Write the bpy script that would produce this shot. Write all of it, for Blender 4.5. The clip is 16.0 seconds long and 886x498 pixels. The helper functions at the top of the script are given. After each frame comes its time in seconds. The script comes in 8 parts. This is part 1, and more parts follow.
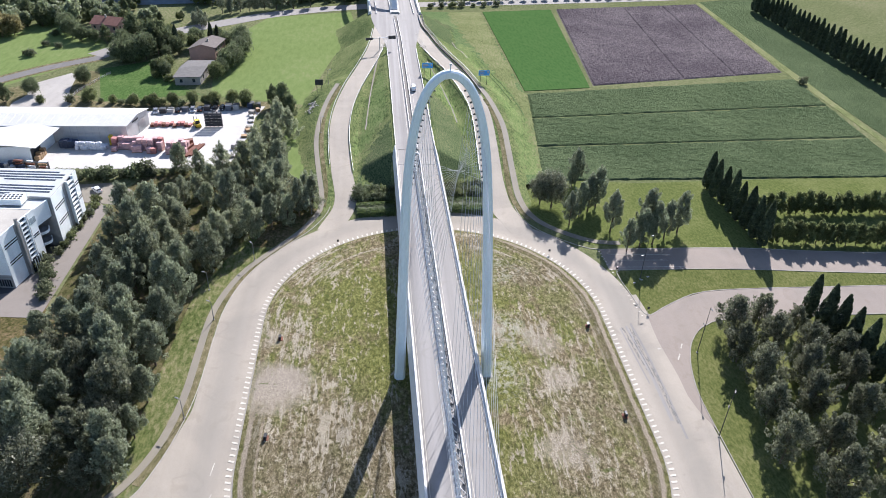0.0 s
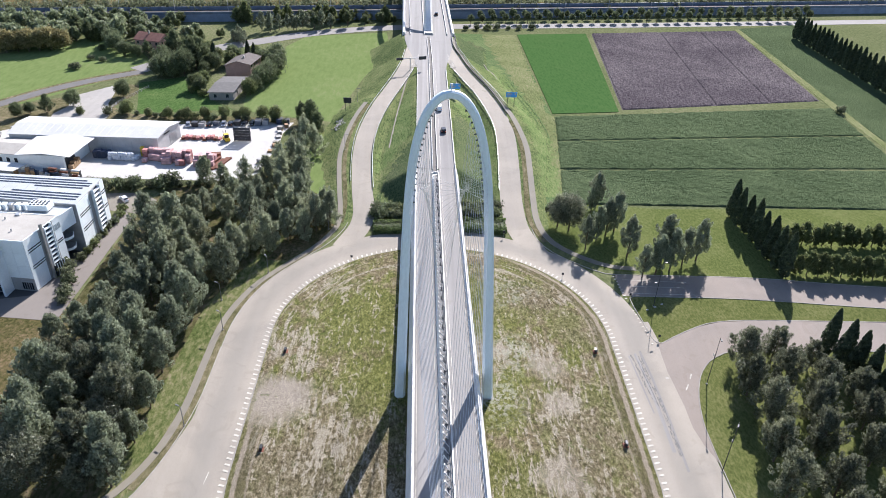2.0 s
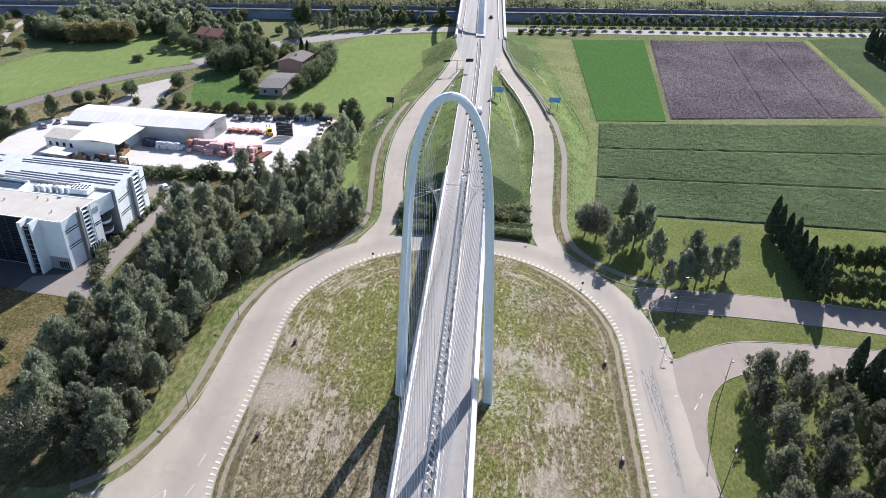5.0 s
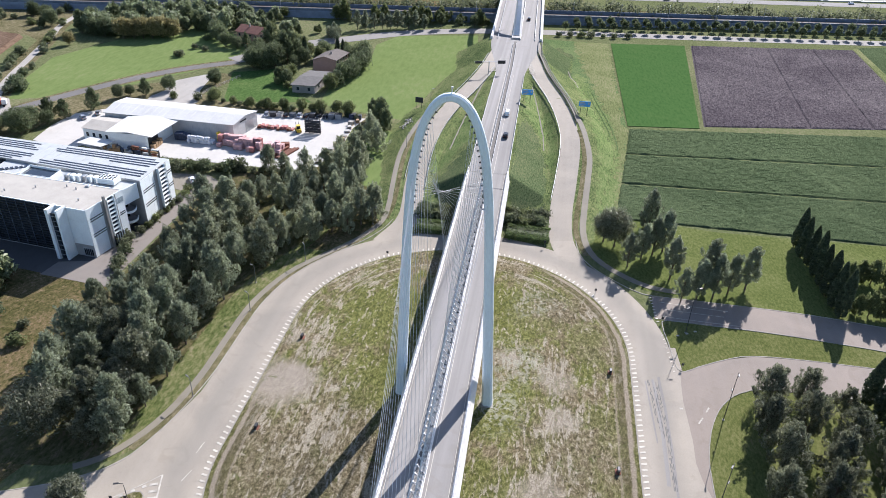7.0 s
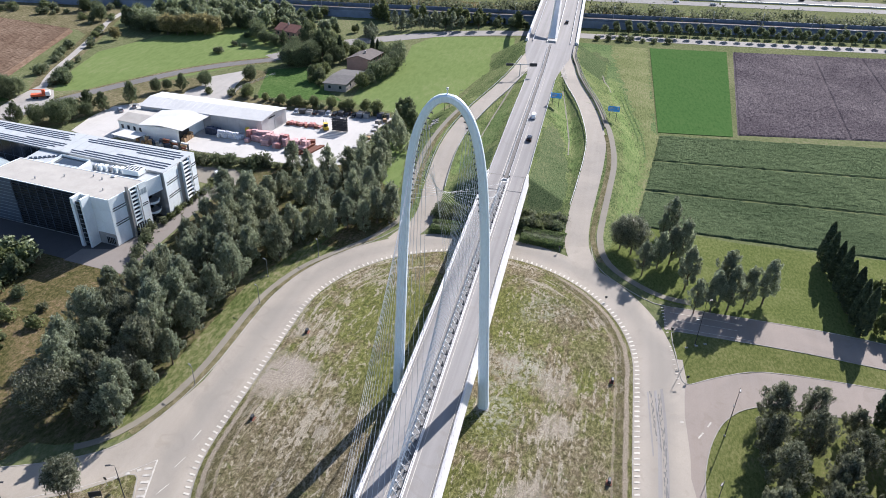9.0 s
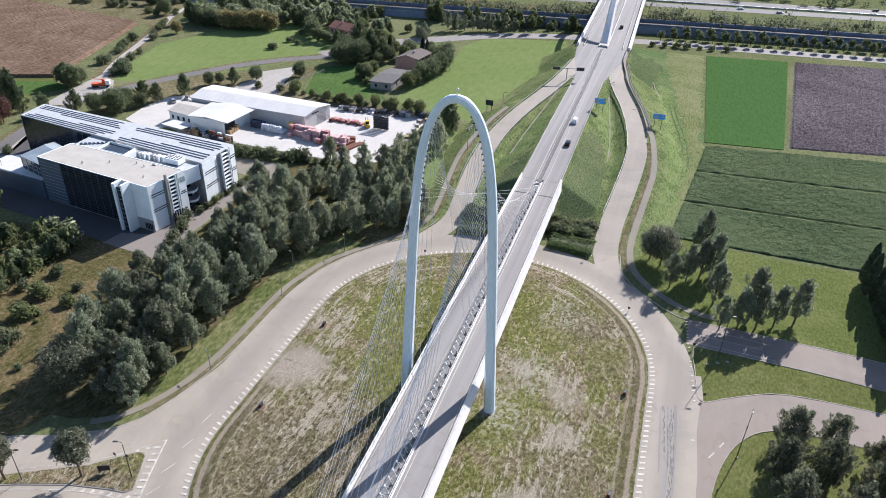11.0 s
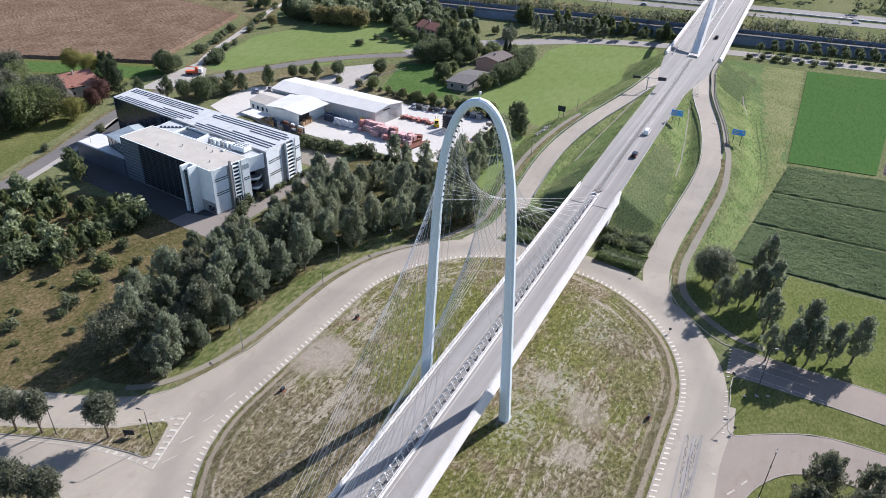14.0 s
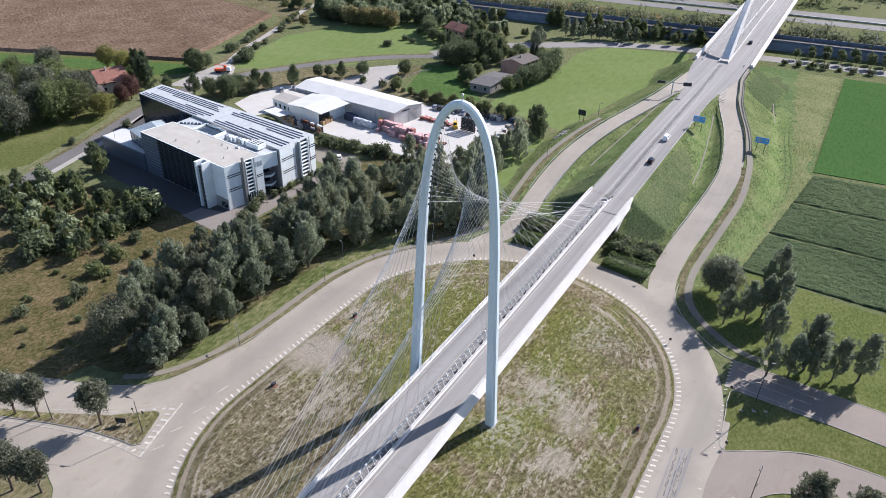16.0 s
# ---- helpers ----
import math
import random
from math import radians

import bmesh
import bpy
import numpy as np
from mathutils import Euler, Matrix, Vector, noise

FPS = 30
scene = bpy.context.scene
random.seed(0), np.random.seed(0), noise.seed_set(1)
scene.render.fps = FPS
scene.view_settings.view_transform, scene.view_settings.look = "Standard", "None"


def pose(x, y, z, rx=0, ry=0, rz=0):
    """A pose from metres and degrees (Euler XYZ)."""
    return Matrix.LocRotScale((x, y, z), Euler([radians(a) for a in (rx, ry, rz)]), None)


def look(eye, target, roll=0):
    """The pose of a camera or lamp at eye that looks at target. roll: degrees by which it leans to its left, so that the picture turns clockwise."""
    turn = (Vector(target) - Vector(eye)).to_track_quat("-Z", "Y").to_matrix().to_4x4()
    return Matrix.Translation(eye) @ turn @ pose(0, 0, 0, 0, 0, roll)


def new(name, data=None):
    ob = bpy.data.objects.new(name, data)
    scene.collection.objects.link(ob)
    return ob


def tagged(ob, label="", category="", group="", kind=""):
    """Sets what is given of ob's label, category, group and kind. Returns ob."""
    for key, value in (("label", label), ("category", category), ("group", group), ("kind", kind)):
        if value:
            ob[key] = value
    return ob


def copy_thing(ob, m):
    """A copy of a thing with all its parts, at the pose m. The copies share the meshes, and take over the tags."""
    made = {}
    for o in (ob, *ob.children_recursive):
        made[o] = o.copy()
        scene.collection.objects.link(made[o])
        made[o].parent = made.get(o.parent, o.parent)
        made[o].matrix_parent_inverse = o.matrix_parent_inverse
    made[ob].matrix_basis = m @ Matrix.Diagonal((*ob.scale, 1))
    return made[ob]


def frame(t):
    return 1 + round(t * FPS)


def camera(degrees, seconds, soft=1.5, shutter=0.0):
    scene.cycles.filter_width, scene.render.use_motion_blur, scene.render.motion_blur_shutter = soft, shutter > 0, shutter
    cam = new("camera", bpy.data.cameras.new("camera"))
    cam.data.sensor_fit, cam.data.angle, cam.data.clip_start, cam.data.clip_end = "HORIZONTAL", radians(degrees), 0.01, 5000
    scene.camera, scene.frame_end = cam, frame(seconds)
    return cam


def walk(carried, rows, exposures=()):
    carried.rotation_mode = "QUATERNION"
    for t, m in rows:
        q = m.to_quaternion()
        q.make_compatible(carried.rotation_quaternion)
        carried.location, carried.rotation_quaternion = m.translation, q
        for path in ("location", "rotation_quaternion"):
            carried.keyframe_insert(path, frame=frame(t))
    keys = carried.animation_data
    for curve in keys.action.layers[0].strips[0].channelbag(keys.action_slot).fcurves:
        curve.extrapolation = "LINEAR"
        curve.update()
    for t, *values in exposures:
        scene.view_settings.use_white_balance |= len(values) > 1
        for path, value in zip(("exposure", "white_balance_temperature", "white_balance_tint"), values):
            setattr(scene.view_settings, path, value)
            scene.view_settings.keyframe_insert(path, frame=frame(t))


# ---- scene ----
cam = camera(64.2, 16.0, 0.9)
# seconds, eye, and the turn in degrees about x, y and z
PATH = [
    (0, -12.76, -115.76, 108.46, 56.881, -2.080, -4.901),
    (0.5, -10.84, -115.88, 108.45, 56.907, -2.033, -3.978),
    (1, -8.95, -116.00, 108.46, 57.745, -2.015, -3.043),
    (1.5, -7.08, -116.19, 108.43, 58.361, -2.034, -2.211),
    (2, -5.22, -116.30, 108.52, 58.379, -2.067, -1.087),
    (2.5, -3.30, -116.31, 108.62, 58.356, -2.099, 0.296),
    (3, -1.32, -116.32, 108.71, 58.336, -2.140, 1.400),
    (3.5, 0.70, -116.35, 108.80, 58.348, -2.110, 2.289),
    (4, 2.76, -116.31, 108.87, 58.340, -2.074, 3.085),
    (6.5, 13.13, -115.47, 109.12, 58.319, -1.929, 8.055),
    (7, 15.26, -115.15, 109.15, 58.303, -1.916, 9.041),
    (7.5, 17.50, -114.75, 109.19, 58.292, -1.861, 9.916),
    (8, 19.82, -114.35, 109.23, 58.279, -1.820, 10.894),
    (8.5, 22.17, -113.89, 109.29, 58.291, -1.778, 12.002),
    (9, 24.52, -113.35, 109.35, 58.276, -1.795, 13.268),
    (11.5, 35.75, -110.05, 109.52, 58.178, -1.834, 20.956),
    (12, 37.88, -109.18, 109.58, 58.118, -1.888, 23.402),
    (12.5, 40.00, -108.23, 109.64, 58.084, -1.846, 24.861),
    (13, 42.14, -107.19, 109.75, 58.052, -1.777, 25.806),
    (13.5, 44.32, -106.06, 109.88, 58.038, -1.666, 26.700),
    (14, 46.52, -104.90, 109.99, 58.036, -1.622, 27.661),
    (14.5, 48.74, -103.68, 110.08, 58.022, -1.571, 28.559),
    (15, 51.01, -102.38, 110.13, 58.025, -1.455, 29.474),
    (15.5, 53.29, -101.01, 110.19, 58.033, -1.438, 30.405),
    (16, 55.65, -99.58, 110.22, 58.065, -1.312, 31.379),
]
walk(cam, [(t, pose(x, y, z, rx, ry, rz)) for t, x, y, z, rx, ry, rz in PATH],
     [(0.0, 1.13, 6070, 17), (8.0, 1.0, 6070, 17), (16.0, 0.87, 6040, 18)])

# ---- light ----
SUN = Vector((0.327, 0.945, 0.66)).normalized()
world = bpy.data.worlds.new("sky")
scene.world = world
world.use_nodes = True
sky = world.node_tree.nodes.new("ShaderNodeTexSky")
sky.sky_type = "NISHITA"
sky.sun_disc = False
sky.sun_elevation = math.asin(SUN.z)
sky.sun_rotation = math.atan2(SUN.x, SUN.y)
sky.air_density, sky.dust_density, sky.ozone_density = 1.0, 0.6, 1.4
back = world.node_tree.nodes["Background"]
back.inputs["Strength"].default_value = 0.09
world.node_tree.links.new(sky.outputs["Color"], back.inputs["Color"])
sun_data = bpy.data.lights.new("sun", "SUN")
sun_data.energy, sun_data.angle, sun_data.color = 5.25, radians(0.35), (1.0, 0.95, 0.87)
sun = new("sun", sun_data)
sun.matrix_world = look(SUN * 300, (0, 0, 0))

# ---- materials ----
class Nodes:
    """Short names for the nodes of one material."""

    def __init__(self, name):
        self.m = bpy.data.materials.new(name)
        self.m.use_nodes = True
        self.t = self.m.node_tree
        self.b = self.t.nodes["Principled BSDF"]
        self.out = self.t.nodes["Material Output"]

    def n(self, kind):
        return self.t.nodes.new("ShaderNode" + kind)

    def ln(self, a, b):
        self.t.links.new(a, b)

    def place(self, stretch=(1, 1, 1), obj=False, turn=0.0):
        if obj:
            src = self.n("TexCoord").outputs["Object"]
        else:
            src = self.n("NewGeometry").outputs["Position"]
        mp = self.n("Mapping")
        mp.inputs["Scale"].default_value = stretch
        mp.inputs["Rotation"].default_value = (0, 0, radians(turn))
        self.ln(src, mp.inputs["Vector"])
        return mp.outputs["Vector"]

    def noise(self, scale, detail=4.0, at=None, rough=0.55, warp=0.0):
        x = self.n("TexNoise")
        x.inputs["Scale"].default_value = scale
        x.inputs["Detail"].default_value = detail
        x.inputs["Roughness"].default_value = rough
        x.inputs["Distortion"].default_value = warp
        self.ln(at or self.place(), x.inputs["Vector"])
        return x.outputs["Fac"]

    def ramp(self, fac, *stops):
        x = self.n("ValToRGB")
        e = x.color_ramp.elements
        while len(e) < len(stops):
            e.new(0.5)
        for k, (p, c) in zip(e, stops):
            k.position = p
            k.color = (*c, 1) if isinstance(c, tuple) else (c, c, c, 1)
        self.ln(fac, x.inputs["Fac"])
        return x.outputs["Color"]

    def mix(self, fac, a, b, how="MIX"):
        x = self.n("Mix")
        x.data_type, x.blend_type = "RGBA", how
        for s, v in ((x.inputs[0], fac), (x.inputs[6], a), (x.inputs[7], b)):
            if isinstance(v, (int, float)):
                s.default_value = v
            elif isinstance(v, tuple):
                s.default_value = (*v, 1)
            else:
                self.ln(v, s)
        return x.outputs[2]

    def math(self, how, a, b=0.0):
        x = self.n("Math")
        x.operation = how
        for s, v in zip(x.inputs, (a, b)):
            if isinstance(v, (int, float)):
                s.default_value = v
            else:
                self.ln(v, s)
        return x.outputs[0]

    def island(self):
        return self.n("NewGeometry").outputs["Random Per Island"]

    def each(self):
        return self.n("ObjectInfo").outputs["Random"]

    def done(self, colour, rough=0.8, metal=0.0, bump=None, strength=0.3, far=0.05, spec=0.3):
        self.set("Base Color", colour)
        self.set("Roughness", rough)
        self.set("Metallic", metal)
        self.set("Specular IOR Level", spec)
        if bump is not None:
            x = self.n("Bump")
            x.inputs["Strength"].default_value = strength
            x.inputs["Distance"].default_value = far
            self.ln(bump, x.inputs["Height"])
            self.ln(x.outputs["Normal"], self.b.inputs["Normal"])
        return self.m

    def set(self, key, v):
        s = self.b.inputs[key]
        if isinstance(v, (int, float)):
            s.default_value = v
        elif isinstance(v, tuple):
            s.default_value = (*v, 1)
        else:
            self.ln(v, s)


def asphalt(name, lo, hi, tint=(1.0, 0.96, 0.9), turn=0.0, streak=0.12, ring=False):
    k = Nodes(name)
    big = k.noise(0.06, 6, warp=0.6, rough=0.62)
    lane = k.noise(0.5, 2, k.place((1.0, 0.015, 1), turn=turn))
    fine = k.noise(7.0, 7, rough=0.7)
    a = k.ramp(big, (0.3, tuple(lo * c for c in tint)), (0.72, tuple(hi * c for c in tint)))
    b = k.mix(streak, a, k.ramp(lane, (0.35, lo * 0.75), (0.65, hi * 1.05)))
    c = k.mix(0.25, b, k.ramp(fine, (0.3, lo * 0.65), (0.7, hi * 1.25)))
    patch = k.ramp(k.noise(0.22, 3, warp=1.2), (0.6, 0.0), (0.66, 1.0))
    c = k.mix(k.math("MULTIPLY", patch, 0.22), c, tuple(lo * 0.8 * t for t in tint))
    stain = k.ramp(k.noise(1.1, 5, warp=0.8, rough=0.6), (0.66, 0.0), (0.72, 1.0))
    c = k.mix(k.math("MULTIPLY", stain, 0.2), c, tuple(lo * 0.6 * t for t in tint))
    if ring:
        # tyres darken the middle of the ring road, dust keeps its edges pale
        pos = k.n("SeparateXYZ")
        k.ln(k.place(), pos.inputs[0])
        x, y = k.math("SUBTRACT", pos.outputs[0], 1.0), pos.outputs[1]
        over = k.math("ADD", k.math("MAXIMUM", k.math("SUBTRACT", y, 19.0), 0.0), k.math("MINIMUM", k.math("ADD", y, 24.0), 0.0))
        rr = k.math("SQRT", k.math("ADD", k.math("MULTIPLY", x, x), k.math("MULTIPLY", over, over)))
        rr = k.math("ADD", rr, k.math("MULTIPLY", k.math("SUBTRACT", big, 0.5), 3.0))
        worn = k.ramp(k.math("DIVIDE", k.math("ABSOLUTE", k.math("SUBTRACT", rr, 47.4)), 5.0), (0.2, 1.0), (0.75, 0.0))
        c = k.mix(k.math("MULTIPLY", worn, 0.5), c, (0.19, 0.176, 0.15))
    return k.done(c, 0.88, bump=fine, strength=0.25, far=0.01)


def grass(name, green, pale, bare, dry=0.5, bare_at=0.62, turn=0.0, mow=0.0, big=0.05, grain=1.0, stretch=0.5, tufts=0.9):
    """Green and dry growth in patches, tufts and bare spots; grain sets how rough it looks."""
    k = Nodes(name)
    large = k.noise(big, 7, warp=0.9, rough=0.62)
    tuft = k.noise(tufts, 8, k.place((1, stretch, 1), turn=turn), rough=0.74)
    fine = k.noise(5.0, 7, rough=0.78)
    speck = k.noise(1.7, 6, k.place((1.2, stretch, 1), turn=turn + 25), rough=0.72)
    deep = 1 - 0.55 * min(1.0, grain)
    dark = tuple(deep * c for c in green)
    a = k.ramp(tuft, (0.36, dark), (0.47, green), (0.6, pale))
    d = k.ramp(tuft, (0.36, green), (0.5, pale), (0.62, bare))
    c = k.mix(k.ramp(large, (dry - 0.1, 0.0), (dry + 0.1, 1.0)), a, d)
    spots = k.ramp(k.noise(0.3, 8, k.place((1, stretch, 1), turn=turn), rough=0.72, warp=0.4), (bare_at, 0.0), (bare_at + 0.05, 1.0))
    c = k.mix(k.math("MULTIPLY", spots, 0.85), c, bare)
    holes = k.ramp(speck, (0.34, 1.0), (0.41, 0.0))
    c = k.mix(k.math("MULTIPLY", holes, 0.6 * grain * grain), c, tuple(0.6 * v for v in dark))
    if mow:
        w = k.n("TexWave")
        w.inputs["Scale"].default_value = mow
        w.inputs["Distortion"].default_value = 1.5
        k.ln(k.place((1, 1, 1), turn=turn), w.inputs["Vector"])
        c = k.mix(0.14, c, k.ramp(w.outputs["Fac"], (0.3, dark), (0.7, pale)))
    c = k.mix(0.6 * grain, c, k.mix(1.0, c, k.ramp(fine, (0.3, 0.3), (0.5, 1.0), (0.7, 1.6)), "MULTIPLY"))
    return k.done(c, 0.95, bump=k.math("ADD", fine, tuft), strength=0.7 * grain, far=0.15, spec=0.0)


def leaf(name, dark, light, rough=0.62, spec=0.2):
    """Leaf clumps in a narrow range of tones, some light passing through."""
    k = Nodes(name)
    half = tuple(0.5 * a + 0.5 * b for a, b in zip(dark, light))
    c = k.ramp(k.island(), (0.0, dark), (0.5, half), (1.0, light))
    c = k.mix(1.0, c, k.ramp(k.each(), (0.0, 0.8), (1.0, 1.2)), "MULTIPLY")
    c = k.mix(0.6, c, k.mix(1.0, c, k.ramp(k.noise(0.55, 4, rough=0.6), (0.35, 0.6), (0.65, 1.4)), "MULTIPLY"))
    k.done(c, rough, spec=spec)
    tr = k.n("BsdfTranslucent")
    k.ln(c, tr.inputs["Color"])
    mx = k.n("MixShader")
    mx.inputs[0].default_value = 0.52
    k.ln(k.b.outputs[0], mx.inputs[1])
    k.ln(tr.outputs[0], mx.inputs[2])
    k.ln(mx.outputs[0], k.out.inputs["Surface"])
    return k.m


def plain(name, colour, rough=0.6, metal=0.0, vary=0.15, scale=0.7, spec=0.4, stretch=(1, 1, 1), obj=False):
    k = Nodes(name)
    at = k.place(stretch, obj=obj)
    n = k.noise(scale, 6, at, rough=0.62)
    f = k.noise(scale * 14, 4, at)
    c = k.ramp(n, (0.3, tuple(v * (1 - vary) for v in colour)), (0.7, tuple(min(1, v * (1 + vary)) for v in colour)))
    c = k.mix(0.25, c, k.mix(1.0, c, k.ramp(f, (0.3, 0.7), (0.7, 1.25)), "MULTIPLY"))
    c = k.mix(1.0, c, k.ramp(k.each(), (0.0, 1 - vary * 0.5), (1.0, 1 + vary * 0.5)), "MULTIPLY")
    return k.done(c, rough, metal, bump=f, strength=0.12, far=0.02, spec=spec)


def crop(name, dark, light, turn):
    """Leafy growth in clumps, the shade in the gaps between the plants painted in as dark green."""
    k = Nodes(name)
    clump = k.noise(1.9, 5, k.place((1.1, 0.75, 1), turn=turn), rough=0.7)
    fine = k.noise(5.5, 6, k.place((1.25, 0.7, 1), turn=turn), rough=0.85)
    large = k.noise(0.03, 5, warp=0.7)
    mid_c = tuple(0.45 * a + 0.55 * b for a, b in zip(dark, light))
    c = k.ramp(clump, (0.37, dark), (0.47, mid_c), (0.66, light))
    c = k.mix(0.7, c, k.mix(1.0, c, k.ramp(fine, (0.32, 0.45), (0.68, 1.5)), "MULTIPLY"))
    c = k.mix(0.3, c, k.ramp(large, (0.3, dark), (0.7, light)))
    return k.done(c, 0.8, bump=k.math("ADD", fine, clump), strength=0.9, far=0.35, spec=0.0)


def island_ground(name):
    """Mown dry grass: green zones, straw, bare patches and wheel ruts."""
    k = Nodes(name)

    def blob(x, y, r, soft, warp=9.0):
        at = k.place()
        wob = k.n("TexNoise")
        wob.inputs["Scale"].default_value = 0.11
        wob.inputs["Detail"].default_value = 6
        wob.inputs["Roughness"].default_value = 0.65
        k.ln(at, wob.inputs["Vector"])
        d = k.n("VectorMath")
        d.operation = "DISTANCE"
        k.ln(at, d.inputs[0])
        d.inputs[1].default_value = (x, y, 0.3)
        e = k.math("ADD", d.outputs["Value"], k.math("MULTIPLY", k.math("SUBTRACT", wob.outputs["Fac"], 0.5), -2.2 * warp))
        return k.ramp(k.math("DIVIDE", e, 2.0 * r), (0.5 - soft, 1.0), (0.5 + soft, 0.0))

    pos = k.n("SeparateXYZ")
    k.ln(k.place(), pos.inputs[0])
    x, y = k.math("SUBTRACT", pos.outputs[0], 1.0), pos.outputs[1]
    over = k.math("ADD", k.math("MAXIMUM", k.math("SUBTRACT", y, 19.0), 0.0), k.math("MINIMUM", k.math("ADD", y, 24.0), 0.0))
    ring_r = k.math("SQRT", k.math("ADD", k.math("MULTIPLY", x, x), k.math("MULTIPLY", over, over)))
    round_at = k.n("CombineXYZ")
    k.ln(ring_r, round_at.inputs[0])
    k.ln(k.math("MULTIPLY", y, 0.13), round_at.inputs[1])

    rim = k.ramp(k.math("DIVIDE", ring_r, 42.0), (0.62, 0.0), (0.78, 1.0))
    fine = k.noise(4.2, 8, rough=0.84)
    grit = k.noise(1.5, 9, k.place((1, 0.6, 1)), rough=0.82, warp=0.2)
    clump = k.noise(0.34, 10, k.place((1, 0.55, 1)), rough=0.74, warp=0.4)
    along = k.noise(0.95, 9, k.place((1, 0.2, 1), turn=3), rough=0.7, warp=0.35)
    about = k.noise(0.75, 9, round_at.outputs[0], rough=0.72, warp=0.25)
    streak = k.mix(rim, along, about)
    patch = k.noise(0.07, 6, rough=0.62, warp=0.5)
    straw = k.ramp(grit, (0.38, (0.056, 0.047, 0.023)), (0.5, (0.16, 0.13, 0.076)), (0.6, (0.295, 0.252, 0.172)))
    green = k.ramp(grit, (0.38, (0.044, 0.052, 0.015)), (0.5, (0.114, 0.122, 0.034)), (0.61, (0.225, 0.222, 0.085)))
    soil = k.ramp(fine, (0.34, (0.21, 0.186, 0.14)), (0.55, (0.325, 0.29, 0.222)), (0.7, (0.45, 0.405, 0.325)))
    # where it is green, and where it is worn down to soil
    zone_g = k.ramp(patch, (0.42, 0.0), (0.62, 0.5))
    for bx, by, br, soft in ((-18, 25, 15, 0.4), (-12, 2, 11, 0.45), (12, 38, 9, 0.45), (33, 24, 5, 0.45), (13, -6, 6, 0.45), (12, -28, 9, 0.45), (34, -2, 3.5, 0.45), (20, 30, 6, 0.45), (14, 24, 8, 0.45), (17, 4, 6, 0.45), (33, 14, 4, 0.45)):
        zone_g = k.math("MAXIMUM", zone_g, blob(bx, by, br, soft, 12.0))
    zone_s = k.ramp(patch, (0.38, 0.55), (0.52, 0.0))
    for bx, by, br, soft in ((-34, -3, 8, 0.4), (-33, 18, 8, 0.45), (-27, 42, 8, 0.45), (-30, 8, 6, 0.45), (25, 12, 6, 0.45), (26, -4, 6, 0.45), (24, -22, 7, 0.45), (14, 14, 6, 0.45), (18, 44, 6, 0.45), (-24, -14, 7, 0.45)):
        zone_s = k.math("MAXIMUM", zone_s, blob(bx, by, br, soft, 9.0))
    g_at = k.math("ADD", clump, k.math("MULTIPLY", zone_g, 0.34))
    c = k.mix(k.ramp(g_at, (0.54, 0.0), (0.72, 1.0)), straw, green)
    # browner and coarser towards the south and along the eastern side
    for bx, by, br in ((-28, -26, 17), (-20, -46, 18), (31, -10, 9), (28, -40, 14), (35, 22, 5), (24, 34, 6)):
        c = k.mix(k.math("MULTIPLY", blob(bx, by, br, 0.45), 0.72), c, k.ramp(grit, (0.38, (0.036, 0.03, 0.017)), (0.5, (0.13, 0.11, 0.064)), (0.61, (0.29, 0.258, 0.185))))
    # pale threads of cut straw and bare soil along the mowing lines
    s_at = k.math("ADD", k.math("ADD", k.math("MULTIPLY", streak, 0.66), k.math("MULTIPLY", grit, 0.34)), k.math("SUBTRACT", k.math("MULTIPLY", zone_s, 0.075), k.math("MULTIPLY", zone_g, 0.035)))
    c = k.mix(k.math("MULTIPLY", k.ramp(s_at, (0.545, 0.0), (0.57, 1.0)), 0.9), c, soil)
    weeds = k.ramp(k.noise(0.95, 9, k.place((1, 0.7, 1), turn=20), rough=0.8, warp=0.3), (0.385, 1.0), (0.435, 0.0))
    c = k.mix(k.math("MULTIPLY", weeds, 0.68), c, (0.042, 0.042, 0.017))
    # large bare places with soft speckled rims, and small crisp ones
    for bx, by, br, much in ((-36.5, -3.5, 6.5, 0.92), (-31, -1, 3.5, 0.7), (25, 8, 3.6, 0.55), (26, -3, 3.0, 0.5), (24, -24, 4.0, 0.5), (13.5, 14, 2.4, 0.6), (16.5, 9.5, 1.6, 0.6), (-37, 13, 3.0, 0.5)):
        c = k.mix(k.math("MULTIPLY", blob(bx, by, br, 0.2, 6.0), much), c, k.ramp(fine, (0.3, (0.25, 0.215, 0.17)), (0.7, (0.33, 0.29, 0.235))))
    crisp = k.ramp(k.noise(0.5, 10, k.place((1, 0.5, 1), turn=8), rough=0.62, warp=0.6), (0.625, 0.0), (0.632, 1.0))
    c = k.mix(k.math("MULTIPLY", crisp, 0.72), c, (0.33, 0.295, 0.225))
    # grey-green dry moss in ragged patches beside the bridge
    moss = k.math("MULTIPLY", k.ramp(k.noise(0.8, 9, rough=0.7, warp=0.8), (0.5, 0.0), (0.54, 1.0)), k.math("MAXIMUM", blob(15, 12, 7, 0.3, 9.0), k.math("MAXIMUM", blob(13, -3, 5, 0.3, 9.0), blob(20, 36, 5, 0.3, 9.0))))
    c = k.mix(k.math("MULTIPLY", moss, 0.75), c, (0.3, 0.295, 0.23))
    lush = k.ramp(k.noise(0.3, 10, k.place(turn=50), rough=0.72, warp=0.5), (0.6, 0.0), (0.64, 1.0))
    c = k.mix(k.math("MULTIPLY", lush, 0.62), c, (0.078, 0.1, 0.026))
